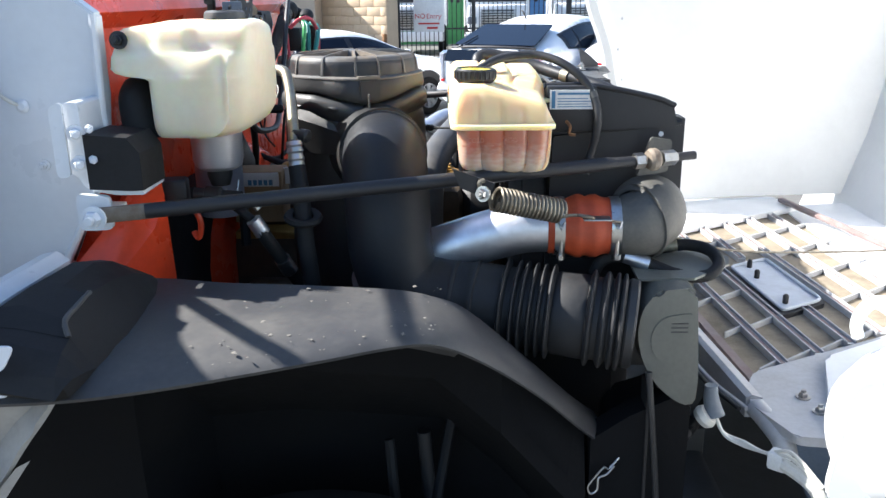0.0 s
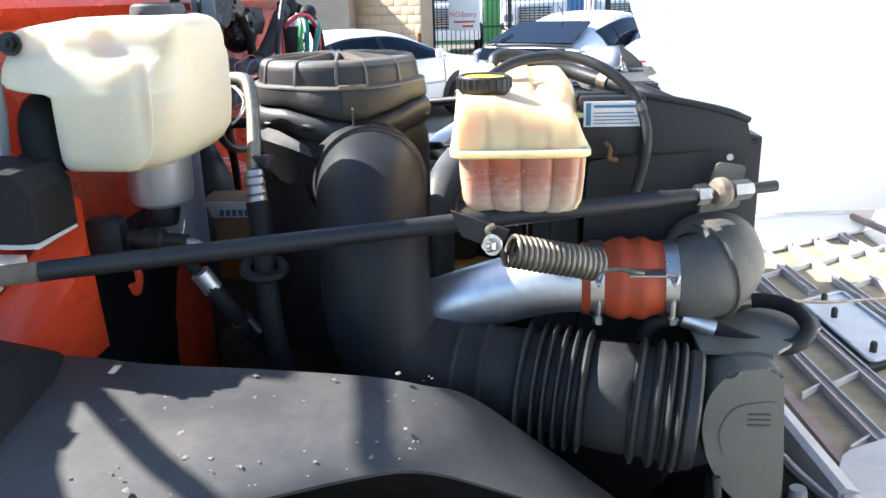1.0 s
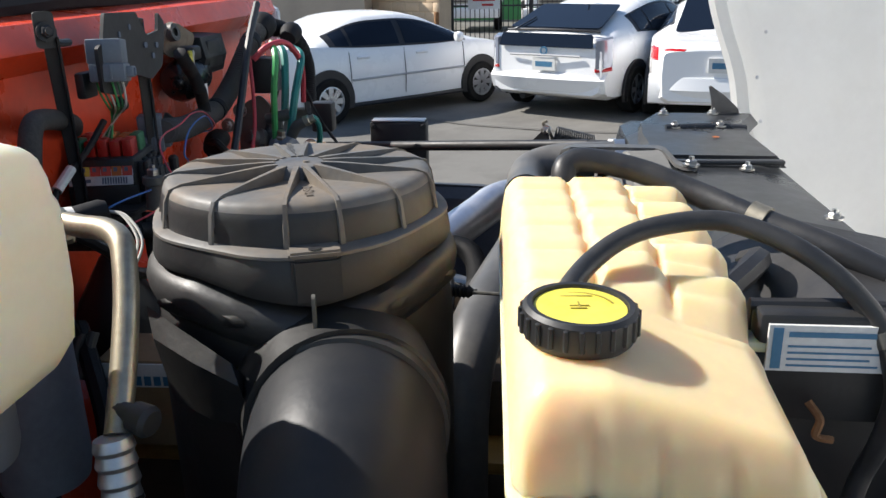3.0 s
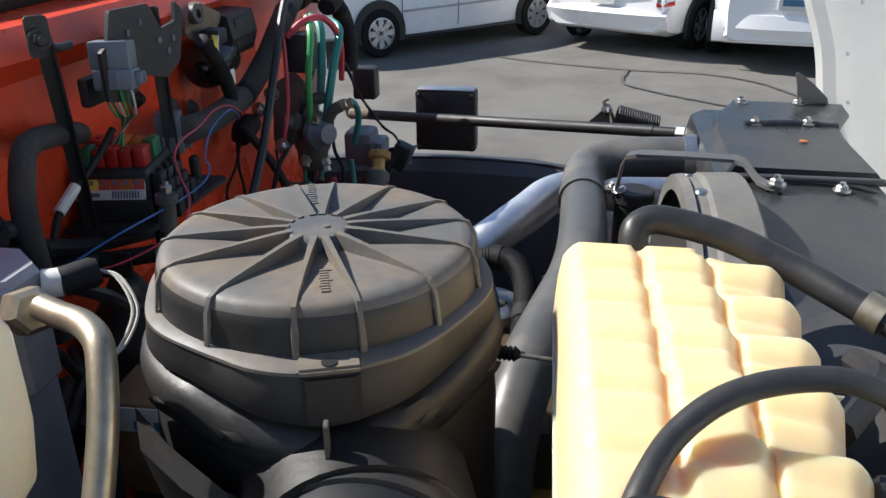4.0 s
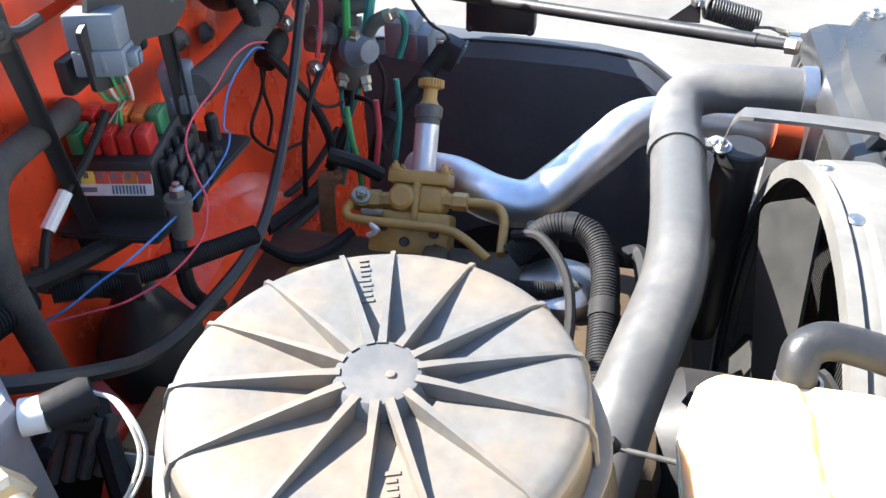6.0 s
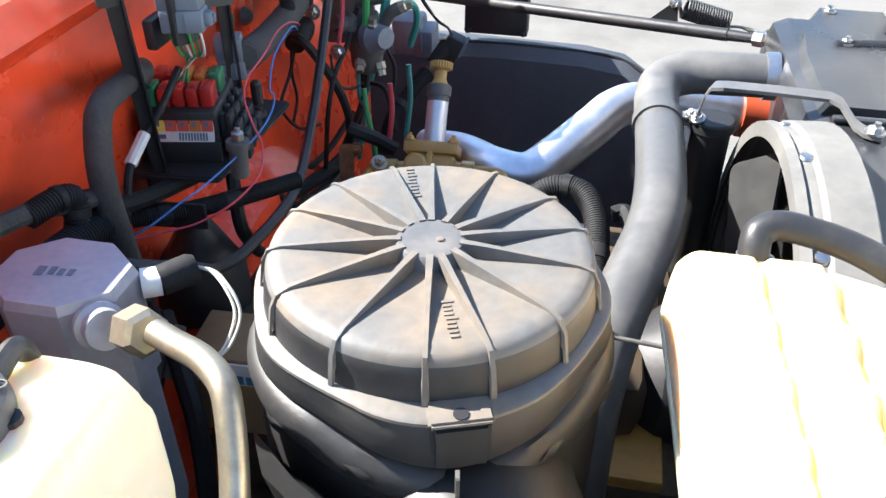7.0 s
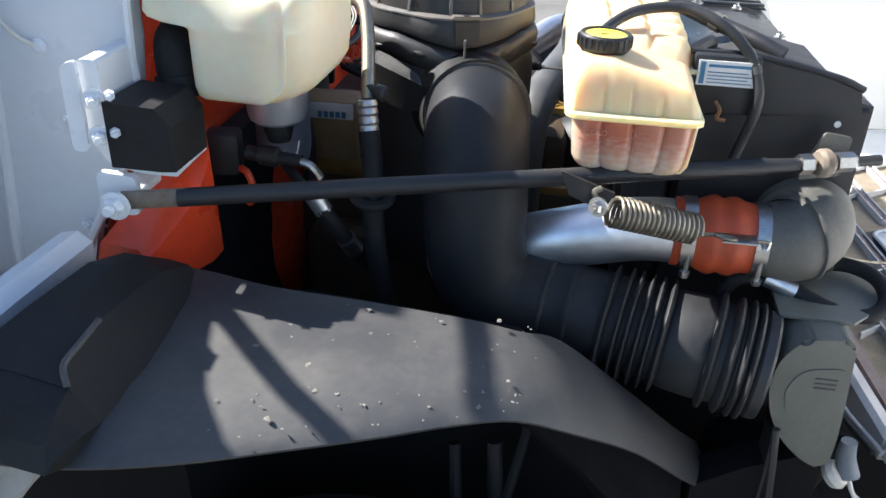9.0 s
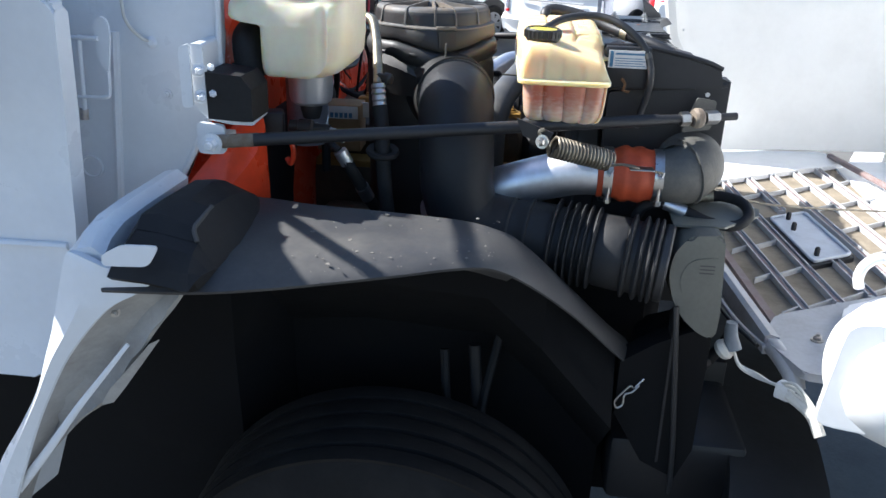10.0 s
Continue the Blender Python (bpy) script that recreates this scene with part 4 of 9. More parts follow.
part("drain_tube", tube([(-0.735, 1.39, 1.80), (-0.729, 1.385, 1.762), (-0.724, 1.38, 1.73), (-0.714, 1.385, 1.708), (-0.700, 1.392, 1.692), (-0.687, 1.402, 1.684)], 0.0032, 8), WIRE_WHITE, cab)
part("tube_grommet", lathe([(0, 0), (0.010, 0.0), (0.012, 0.003), (0.006, 0.007), (0, 0.007)], (-0.685, 1.404, 1.683), (0, -1, 0), 16), WHITE_PAINT, cab)
door = part("door", plate(rounded([(-2.1, 1.03), (-0.88, 1.03), (-0.81, 1.2), (-0.772, 1.34), (-0.757, 1.6), (-0.750, 1.785), (-2.1, 1.80)], 0.03, 4), axes((0, 1.235, 0), (1, 0, 0), (0, 0, 1)), 0.045, 0.008), WHITE_PAINT, cab, "white cab door")
part("door_swage", tube([(-2.0, 1.186, 1.325), (-1.2, 1.184, 1.327), (-0.79, 1.188, 1.33)], 0.008, 8), WHITE_PAINT, door)
hinge = part("door_hinge", tube([(-0.82, 1.31, 1.588), (-0.775, 1.31, 1.589), (-0.742, 1.31, 1.591), (-0.735, 1.311, 1.602), (-0.733, 1.312, 1.64)], 0.0038, 8, 5), WHITE_PAINT, cab, "white door hinge and check")
part("hinge_arm", straight((-0.82, 1.31, 1.699), (-0.745, 1.31, 1.700), 0.0045), WHITE_PAINT, hinge)
part("hinge_pin", straight((-0.792, 1.312, 1.552), (-0.783, 1.312, 1.705), 0.0048), WHITE_PAINT, hinge)
part("pin_bush", straight((-0.794, 1.312, 1.545), (-0.7925, 1.312, 1.565), 0.0085), STEEL, hinge)
part("hinge_plate", plate(rounded([(-0.752, 1.665), (-0.750, 1.725), (-0.744, 1.738), (-0.731, 1.740), (-0.723, 1.728), (-0.722, 1.70), (-0.734, 1.632)], 0.006, 3), axes((0, 1.318, 0), (1, 0, 0), (0, 0, 1)), 0.006, 0.001), WHITE_PAINT, hinge)
part("hinge_bolt", bolt((-0.815, 1.31, 1.560), (0.3, -1, 0), 0.006, 0.006), WHITE_PAINT, hinge)
# flared panel between the door and the wheel arch
step = thing("fender_return", (-0.6, 1.0, 0.9), "white cab corner panel with a crumpled grey inner flange", "fender panel")
left = [(-0.66, 0.985, 1.412), (-0.672, 0.985, 1.395), (-0.711, 0.985, 1.272), (-0.736, 0.985, 1.206), (-0.763, 0.985, 1.138), (-0.806, 0.985, 1.064), (-0.87, 0.985, 0.96), (-0.93, 0.985, 0.80)]
arc = [(-0.505, 0.968, 1.384), (-0.545, 0.968, 1.354), (-0.604, 0.968, 1.317), (-0.679, 0.968, 1.229), (-0.73, 0.968, 1.142), (-0.77, 0.968, 1.06), (-0.824, 0.968, 0.93), (-0.88, 0.968, 0.78)]
edge = [(-0.46, 1.007, 1.386), (-0.502, 1.005, 1.322), (-0.545, 1.01, 1.268), (-0.60, 1.01, 1.19), (-0.65, 1.01, 1.118), (-0.723, 1.01, 1.055), (-0.83, 1.01, 0.92), (-0.90, 1.01, 0.77)]
rings = []
for a, b in zip(smooth_path(left, 4), smooth_path(arc, 4)):
    m = a.lerp(b, 0.45) + Vector((0, -0.016, 0))
    rings.append([a + Vector((0.03, 0.20, 0.0)), a + Vector((0.002, 0.02, 0)), a, m, b, b + Vector((0.003, 0.004, 0)), m + Vector((0, 0.012, 0)), a + Vector((0.008, 0.012, 0)), a + Vector((0.034, 0.2, -0.008))])
part("outer_skin", loft(rings), WHITE_PAINT, step)
rings = []
for i, (b, c) in enumerate(zip(smooth_path(arc, 5), smooth_path(edge, 5))):
    k = 0.014 * noise.noise((i * 0.45, 0, 2))
    fold = 0.02 * max(0.0, 1 - abs(i - 24) / 7)
    rings.append([b + Vector((0.0, 0.005, 0)), b.lerp(c, 0.3) + Vector((k, 0.028 + k, 0)), b.lerp(c, 0.62) + Vector((0, 0.034 - k - fold, 0)), c + Vector((k * 0.6, -0.004, 0)), c + Vector((0.006, 0.004, 0.0)), c + Vector((-0.012, 0.05, 0.004)), b.lerp(c, 0.5) + Vector((0, 0.06, 0))])
part("inner_flange", loft(rings), PRIMER, step, "dented grey inner flange", 26)
part("flange_strip", tube([(-0.585, 0.992, 1.245), (-0.632, 0.985, 1.185), (-0.690, 0.982, 1.112), (-0.762, 0.982, 1.014), (-0.842, 0.985, 0.912)], lambda f: 0.004 + 0.006 * f, 10, 6, True, (0.6, Vector((0, 1, 0)))), WHITE_PAINT, step, "bent bright edge strip")
part("torn_edge", loft([[Vector(p) for p in ring] for ring in ([(-0.555, 1.008, 1.240), (-0.560, 1.012, 1.225), (-0.540, 1.018, 1.245)], [(-0.590, 0.998, 1.198), (-0.598, 1.002, 1.178), (-0.572, 1.012, 1.200)], [(-0.632, 0.996, 1.150), (-0.645, 1.0, 1.128), (-0.608, 1.008, 1.150)], [(-0.650, 0.998, 1.122), (-0.654, 1.0, 1.112), (-0.634, 1.006, 1.116)])]), PRIMER, step, "torn flange edge", 20)
part("top_panel", loft([[Vector((x, y, z)) for x, z in ((-0.672 + s, 1.36), (-0.668 + s, 1.405), (-0.650 + s, 1.435 + h), (-0.625 + s, 1.440 + h), (-0.605 + s, 1.425 + h), (-0.60, 1.36))] for y, s, h in ((0.992, 0.0, -0.02), (1.02, 0.0, 0.0), (1.06, 0.005, 0.015), (1.14, 0.01, 0.02), (1.30, 0.015, 0.02))]), WHITE_PAINT, step)
part("tab", plate(rounded([(-0.580, 1.412), (-0.505, 1.416), (-0.484, 1.452), (-0.545, 1.450), (-0.580, 1.430)], 0.012, 4), axes((0, 0.944, 0), (1, 0, 0), (0, 0, 1)), 0.004), WHITE_PAINT, step, "white painted tab")
part("flange_bolt", bolt((-0.60, 0.992, 1.305), (0.4, -1, 0), 0.006), STEEL, step)

# ---- inner fender and splash shield ----
fender = thing("inner_fender", (-0.1, 1.2, 1.0), "dark plastic inner fender, dusty and spattered with mud", "inner fender")


def fender_rings(mirror=False, n_noise=0.0):
    back = [(-0.60, 1.33, 1.40), (-0.46, 1.33, 1.403), (-0.34, 1.305, 1.404), (-0.22, 1.30, 1.402), (-0.13, 1.295, 1.40), (-0.05, 1.29, 1.397), (0.005, 1.30, 1.382), (0.06, 1.36, 1.335), (0.16, 1.43, 1.22), (0.26, 1.50, 1.10), (0.31, 1.53, 1.05)]
    near = [(-0.60, 0.96, 1.37), (-0.46, 0.965, 1.375), (-0.34, 0.99, 1.380), (-0.22, 1.035, 1.383), (-0.13, 1.070, 1.386), (-0.05, 1.105, 1.388), (0.015, 1.135, 1.380), (0.085, 1.185, 1.33), (0.18, 1.30, 1.215), (0.28, 1.40, 1.085), (0.325, 1.45, 1.035)]
    rings = []
    for b, c in zip(smooth_path(back, 4), smooth_path(near, 4)):
        m1, m2 = b.lerp(c, 0.33) + Vector((0, 0, 0.006)), b.lerp(c, 0.7) + Vector((0, 0, 0.008))
        lip = c + Vector((0, 0.004, -0.016))
        rings.append([b + Vector((0, 0.03, -0.1)), b + Vector((0, 0.005, -0.02)), b, m1, m2, c + Vector((0, 0.012, 0.0)), c + Vector((0, 0, -0.01)), lip, lip + Vector((0, 0.02, 0)), c + Vector((0, 0.025, -0.012)), m1 + Vector((0, 0, -0.012)), b + Vector((0, 0.02, -0.11))])
    if mirror:
        rings = [[Vector((p.x - 0.02, 4.56 - p.y, p.z - 0.06)) for p in r[::-1]] for r in rings]
    return rings


part("arch", loft(fender_rings()), LINER, fender, "", 40)
# Added dark sheet: hides lit ground behind the bellows where deep shade belongs.
part("dark_backing", box((0.08, 1.63, 0.55), (0.36, 1.65, 1.20), 0.004), SHADE_BLACK, fender)
# Wall closing the wheel arch; its near-black colour carries the shade inside.
part("inner_wall", loft([[(x, 1.345 + (0.1 if x > 0.2 else 0), zt), (x, 1.36 + (0.1 if x > 0.2 else 0), zt + 0.01), (x, 1.40 if d > 1.5 else d, zt - 0.13), (x, d, zt - 0.30), (x, d + 0.03, 0.5), (x, d, 0.5), (x, d - 0.03, zt - 0.33), (x, 1.37 if d > 1.5 else d - 0.03, zt - 0.14)] for x, zt, d in ((-1.5, 1.1, 1.42), (-0.75, 1.30, 1.42), (-0.56, 1.32, 1.42), (-0.48, 1.34, 1.60), (-0.3, 1.36, 1.60), (0.0, 1.34, 1.60), (0.12, 1.23, 1.60), (0.28, 1.05, 1.60))]), SHADE_BLACK, fender)
bm = bmesh.new()
rng = random.Random(5)
for i in range(80):
    f = rng.random()
    x = -0.33 + 0.36 * rng.random()
    y0, y1 = 1.0 + (x + 0.34) * 0.36, 1.285
    y = y0 + (y1 - y0) * f ** 1.5
    r = 0.0007 + 0.0030 * rng.random() ** 4
    bmesh.ops.create_icosphere(bm, subdivisions=1, radius=r, matrix=Matrix.Translation((x, y, 1.385 + 0.016 * f + 0.004)) @ Matrix.Rotation(rng.random() * 3, 4, 'Z') @ Matrix.Diagonal((1.5, 0.9, 0.35, 1)))
for v in bm.verts:
    v.co += Vector((rng.uniform(-1, 1), rng.uniform(-1, 1), 0)) * 0.0012
mud = new("mud_spatter", finish(bm, "mud_spatter", DRIED_MUD))
tagged(mud, "small dried mud splashes on the inner fender", "mud", "", "stuff")

shield = thing("splash_shield", (-0.53, 1.15, 1.4), "black moulded rubber splash shield beside the cab corner", "splash shield")
folds = [  # outer edge, upper fold, crown, inner fold, foot on the fender; front to back
    [(-0.585, 1.00, 1.405), (-0.560, 1.02, 1.446), (-0.52, 1.018, 1.442), (-0.456, 1.018, 1.430), (-0.430, 1.02, 1.385)],
    [(-0.590, 1.03, 1.41), (-0.560, 1.045, 1.462), (-0.53, 1.05, 1.463), (-0.464, 1.035, 1.447), (-0.425, 1.05, 1.388)],
    [(-0.590, 1.10, 1.42), (-0.548, 1.10, 1.470), (-0.50, 1.10, 1.472), (-0.460, 1.09, 1.464), (-0.420, 1.11, 1.392)],
    [(-0.590, 1.19, 1.42), (-0.532, 1.20, 1.474), (-0.50, 1.20, 1.474), (-0.464, 1.19, 1.452), (-0.425, 1.19, 1.396)],
    [(-0.580, 1.27, 1.40), (-0.520, 1.26, 1.458), (-0.50, 1.26, 1.456), (-0.466, 1.255, 1.438), (-0.435, 1.26, 1.400)],
    [(-0.570, 1.34, 1.38), (-0.515, 1.335, 1.41), (-0.50, 1.335, 1.41), (-0.470, 1.33, 1.408), (-0.450, 1.33, 1.392)]]
part("pad", loft([[Vector(p) for p in ring] + [Vector((ring[-1][0], ring[-1][1], 1.36)), Vector((ring[0][0], ring[0][1], 1.36))] for ring in folds]), RUBBER, shield, "", 14)
part("flap", loft([[Vector(p) for p in ring] for ring in (
    [(-0.582, 0.952, 1.388), (-0.520, 0.948, 1.386), (-0.447, 0.944, 1.376), (-0.438, 0.952, 1.390), (-0.438, 0.962, 1.372), (-0.58, 0.966, 1.376)],
    [(-0.578, 0.962, 1.402), (-0.520, 0.962, 1.404), (-0.450, 0.958, 1.402), (-0.432, 0.968, 1.396), (-0.432, 0.985, 1.376), (-0.58, 0.985, 1.38)],
    [(-0.560, 0.985, 1.432), (-0.515, 0.988, 1.434), (-0.455, 0.990, 1.420), (-0.430, 0.992, 1.392), (-0.430, 1.01, 1.375), (-0.57, 1.01, 1.38)],
    [(-0.558, 1.018, 1.444), (-0.518, 1.018, 1.441), (-0.456, 1.018, 1.428), (-0.428, 1.02, 1.386), (-0.43, 1.03, 1.37), (-0.57, 1.03, 1.38)])]), RUBBER, shield, "", 14)
# Highlight of the fold, put in as a thin tube of paler plastic.
part("fold_highlight", tube([(-0.462, 1.10, 1.463), (-0.464, 1.06, 1.456), (-0.466, 1.032, 1.448), (-0.457, 1.018, 1.431)], 0.004, 8), LINER, shield, "paler tube painting the highlight on the fold")
far_fender = thing("inner_fender", (-0.1, 3.35, 1.0), "dark plastic inner fender on the far side", "inner fender")
rings = []
for x, z in ((-0.66, 1.33), (-0.5, 1.345), (-0.3, 1.35), (-0.1, 1.345), (0.0, 1.33), (0.08, 1.29), (0.2, 1.18), (0.34, 1.02)):
    k, m = max(0.0, x) * 0.5, 0.25 * (x + 0.42)
    rings.append([Vector((x, y, z + dz)) for y, dz in ((3.50 - m, -0.16), (3.49 - m, -0.085), (3.46 - m, -0.068), (3.28 - k, 0.0), (3.22 - k, 0.004), (3.19 - k, -0.02), (3.16 - k, -0.20), (3.13, -0.62), (3.15, -0.62), (3.18 - k, -0.20), (3.21 - k, -0.035), (3.45 - m, -0.085))])
part("arch", loft(rings), SKYLIT_LINER, far_fender, "", 40)
part("edge_bead", tube([(x, 3.225 - max(0.0, x) * 0.5, z + 0.003) for x, z in ((-0.66, 1.33), (-0.5, 1.345), (-0.3, 1.35), (-0.1, 1.345), (0.0, 1.33), (0.08, 1.29), (0.2, 1.18))], 0.005, 8), RUBBER, far_fender)

# ---- front wheels, frame and axle ----
def build_tyre(x, y, name_label):
    w = thing("front_wheel", (x, y, 0.481), name_label, "wheel", "front wheels")
    prof = [(0.29, -0.13), (0.36, -0.145), (0.42, -0.145), (0.462, -0.128)]
    for k in range(5):
        c = -0.112 + k * 0.056
        if k:
            prof += [(0.458, c - 0.034), (0.458, c - 0.024)]
        prof += [(0.473, c - 0.022), (0.476, c), (0.473, c + 0.020)]
    prof += [(0.462, 0.128), (0.42, 0.145), (0.36, 0.145), (0.29, 0.13)]
    part("tyre", lathe(prof, (x, y, 0.481), "Y", 72), TYRE, w)
    part("rim", lathe([(0, -0.03), (0.16, -0.03), (0.20, 0.03), (0.27, 0.05), (0.29, 0.13), (0.27, 0.125), (0.24, 0.02), (0, -0.09)], (x, y, 0.481), "Y", 40), WHITE_PAINT, w)


build_tyre(-0.20, 1.26, "black front tyre with ribbed tread under the inner fender")
build_tyre(-0.20, 3.28, "black front tyre with ribbed tread on the far side")
chassis = thing("chassis_frame", (0, 2.27, 0.5), "black steel chassis rails, axle and front crossmember", "chassis")
for y in (1.84, 2.70):
    part("rail", box((-3.0, y - 0.04, 0.62), (0.62, y + 0.04, 0.86), 0.008), BLACK_STEEL, chassis)
part("axle", box((-0.26, 1.45, 0.42), (-0.14, 3.1, 0.54), 0.02), BLACK_STEEL, chassis)
part("crossmember", box((0.30, 1.5, 0.62), (0.62, 3.05, 0.80), 0.02), BLACK_STEEL, chassis)
part("bumper", loft([[(0.62 - 0.16 * abs((y - 2.27) / 1.2) ** 3 + dx, y, z) for dx, z in ((0, 0.45), (0.2, 0.46), (0.24, 0.6), (0.22, 0.76), (0.0, 0.78))] for y in np.linspace(1.1, 3.44, 15)]), BLACK_STEEL, chassis)
part("spring_hanger", box((0.10, 1.62, 0.55), (0.22, 1.72, 0.98), 0.02), BLACK_STEEL, chassis)
part("side_bracket", loft([[(x, 1.42, z0), (x, 1.48, z0), (x, 1.48, z1), (x, 1.42, z1)] for x, z0, z1 in ((0.29, 0.92, 1.05), (0.36, 0.80, 1.1), (0.44, 0.76, 1.14), (0.47, 0.84, 1.12))]), SHADE_BLACK, chassis)
part("hose_stub", straight((-0.02, 1.50, 0.86), (-0.03, 1.5, 1.02), 0.014), BLACK_STEEL, chassis)
part("brake_hose", tube([(-0.1, 1.5, 1.0), (-0.08, 1.46, 0.86), (-0.02, 1.45, 0.80), (0.0, 1.5, 0.9), (0.03, 1.55, 1.05)], 0.011, 8), RUBBER, chassis)
part("edge_strip", tube([(0.385, 1.40, 1.20), (0.395, 1.39, 1.1), (0.42, 1.40, 0.88), (0.435, 1.42, 0.72)], 0.006, 8), HOSE_RUBBER, chassis)
clip = thing("hairpin_clip", (0.30, 1.40, 0.98), "bright steel hairpin clip hanging at the fender's end", "clip")
part("wire", tube([(0.345, 1.42, 1.012), (0.325, 1.41, 0.995), (0.315, 1.405, 1.0), (0.30, 1.40, 0.985), (0.285, 1.395, 0.965), (0.29, 1.395, 0.95), (0.302, 1.395, 0.958), (0.305, 1.40, 0.98), (0.32, 1.405, 0.985), (0.335, 1.41, 1.0)], 0.002, 8), STEEL, clip)

# ---- engine under it all ----
engine = thing("engine", (-0.2, 2.25, 0.8), "dark oily diesel engine block with brown-yellow paint", "engine")
part("block", box((-0.58, 1.99, 0.62), (0.10, 2.50, 1.28), 0.03), ENGINE_DARK, engine)
part("valve_cover", box((-0.56, 2.06, 1.28), (0.04, 2.44, 1.385), 0.03), ENGINE_DARK, engine)
for x0, x1, y0, y1, z1 in ((-0.50, -0.44, 2.05, 2.17, 1.415), (-0.42, -0.34, 2.12, 2.20, 1.400), (-0.30, -0.26, 2.10, 2.40, 1.405), (-0.47, -0.30, 2.27, 2.31, 1.41), (-0.14, -0.02, 2.10, 2.30, 1.39)):
    part("cover_rib", box((x0, y0, 1.36), (x1, y1, z1), 0.010), ENGINE_YELLOW if x1 > -0.4 and x0 < -0.3 else ENGINE_DARK, engine)
for x, y in ((-0.47, 2.11), (-0.40, 2.16), (-0.36, 2.29), (-0.44, 2.29)):
    part("cover_bolt", bolt((x, y, 1.405), (0, 0, 1), 0.010, 0.008), ENGINE_YELLOW, engine)
part("head_flange", box((-0.575, 2.0, 1.262), (0.07, 2.46, 1.29), 0.006), ENGINE_YELLOW, engine)
part("side_cover", box((-0.50, 1.90, 0.75), (-0.05, 2.0, 1.18), 0.03), ENGINE_DARK, engine)
for i in range(6):
    part("head_bolt", bolt((-0.52 + i * 0.1, 2.03, 1.40), (0, 0, 1), 0.011, 0.009), ENGINE_YELLOW, engine)
part("oil_pan", box((-0.55, 2.05, 0.42), (0.02, 2.45, 0.63), 0.05), ENGINE_DARK, engine)
part("front_cover", lathe([(0, 0), (0.16, 0), (0.17, 0.03), (0.15, 0.06), (0, 0.07)], (0.09, 2.27, 1.05), "X", 32), ENGINE_DARK, engine)
part("carton_label", box((-0.44, 1.99, 1.415), (-0.30, 1.995, 1.455)), PAPER, engine, "worn paper label")

# ---- air cleaner ----
AC = Vector((-0.188, 1.833, 0))
cleaner = thing("air_cleaner", (AC.x, AC.y, 1.2), "large black plastic air cleaner with a ribbed dusty grey lid", "air cleaner")
part("canister", lathe([(0, 1.22), (0.125, 1.22), (0.147, 1.24), (0.151, 1.40), (0.152, 1.58), (0.150, 1.605), (0.145, 1.622), (0.138, 1.630), (0.134, 1.632), (0.134, 1.672), (0, 1.672)], AC, "Z", 64), CAN_PLASTIC, cleaner, "", 45)
TAB = math.atan2(-0.136, 0.048)


def lid_dip(a):
    d = abs((a - TAB + math.pi) % (2 * math.pi) - math.pi)
    return 0.024 * max(0.0, 1 - d / 0.80) + 0.012 * max(0.0, 1 - abs(d - math.pi) / 0.8)


def lid_corner(a):
    """The lower lid widens to a blunt corner at the tab."""
    d = abs((a - TAB + math.pi) % (2 * math.pi) - math.pi)
    return 1 + 0.075 * min(max(0.0, 1 - d / 0.55), 0.80)


bm = bmesh.new()
seg = 96
prof = [(0.0, 1.730), (0.03, 1.730), (0.045, 1.730), (0.085, 1.7335), (0.118, 1.7355), (0.128, 1.733), (0.1325, 1.727), (0.1345, 1.719), (0.1365, 1.700), (0.137, 1.698), (0.1430, 1.6965), (0.1455, 1.694), (0.1480, 1.680), (0.1490, 1.672), (0.1475, 1.668), (0.136, 1.670)]
rings = []
for r, z in prof:
    if r == 0:
        rings.append([bm.verts.new((AC.x, AC.y, z))])
        continue
    ring = []
    for k in range(seg):
        a = 2 * math.pi * k / seg
        f = max(0.0, (1.70 - z) / 0.04)
        facet = (1.0 + 0.012 * math.cos(8 * a)) * lid_corner(a) if r > 0.138 else 1.0
        ring.append(bm.verts.new((AC.x + r * facet * math.cos(a), AC.y + r * facet * math.sin(a), z - lid_dip(a) * min(f, 1.2) + (0 if z < 1.70 else 0))))
    rings.append(ring)
for a, b in zip(rings, rings[1:]):
    for k in range(seg):
        k2 = (k + 1) % seg
        bm.faces.new((a[0], b[k], b[k2]) if len(a) == 1 else (a[k], a[k2], b[k2], b[k]))
rim_ring = []
for k in range(seg):
    a = 2 * math.pi * k / seg
    c, sn_, z = math.cos(a) * lid_corner(a) ** 0.6, math.sin(a) * lid_corner(a) ** 0.6, 1.662 - lid_dip(a)
    rim_ring.append([Vector((AC.x + r * c, AC.y + r * sn_, z + dz)) for r, dz in ((0.138, 0.003), (0.1495, 0.0), (0.1545, -0.007), (0.1570, -0.016), (0.1560, -0.024), (0.151, -0.038), (0.138, -0.046))])
part("canister_rim", loft(rim_ring + rim_ring[:1], True, False), LID_SIDE, cleaner, "moulded rim that dips below the lid tab", 40)
lid = part("lid", bm, LID_SIDE, cleaner, "dark ribbed lid with a dusty grey top")
flange = []
for k in range(seg):
    a = 2 * math.pi * k / seg
    f8 = (1 + 0.012 * math.cos(8 * a)) * lid_corner(a)
    flange.append([Vector((AC.x + (r * f8 if r > 0.138 else r) * math.cos(a), AC.y + (r * f8 if r > 0.138 else r) * math.sin(a), z - lid_dip(a) * 0.1)) for r, z in ((0.1368, 1.7000), (0.1440, 1.6985), (0.1462, 1.6970), (0.1466, 1.6945), (0.1440, 1.6930), (0.1368, 1.6930))])
part("flange", loft(flange + flange[:1], True, False), DUSTY_PLASTIC, lid, "dusty pale ledge round the lid")
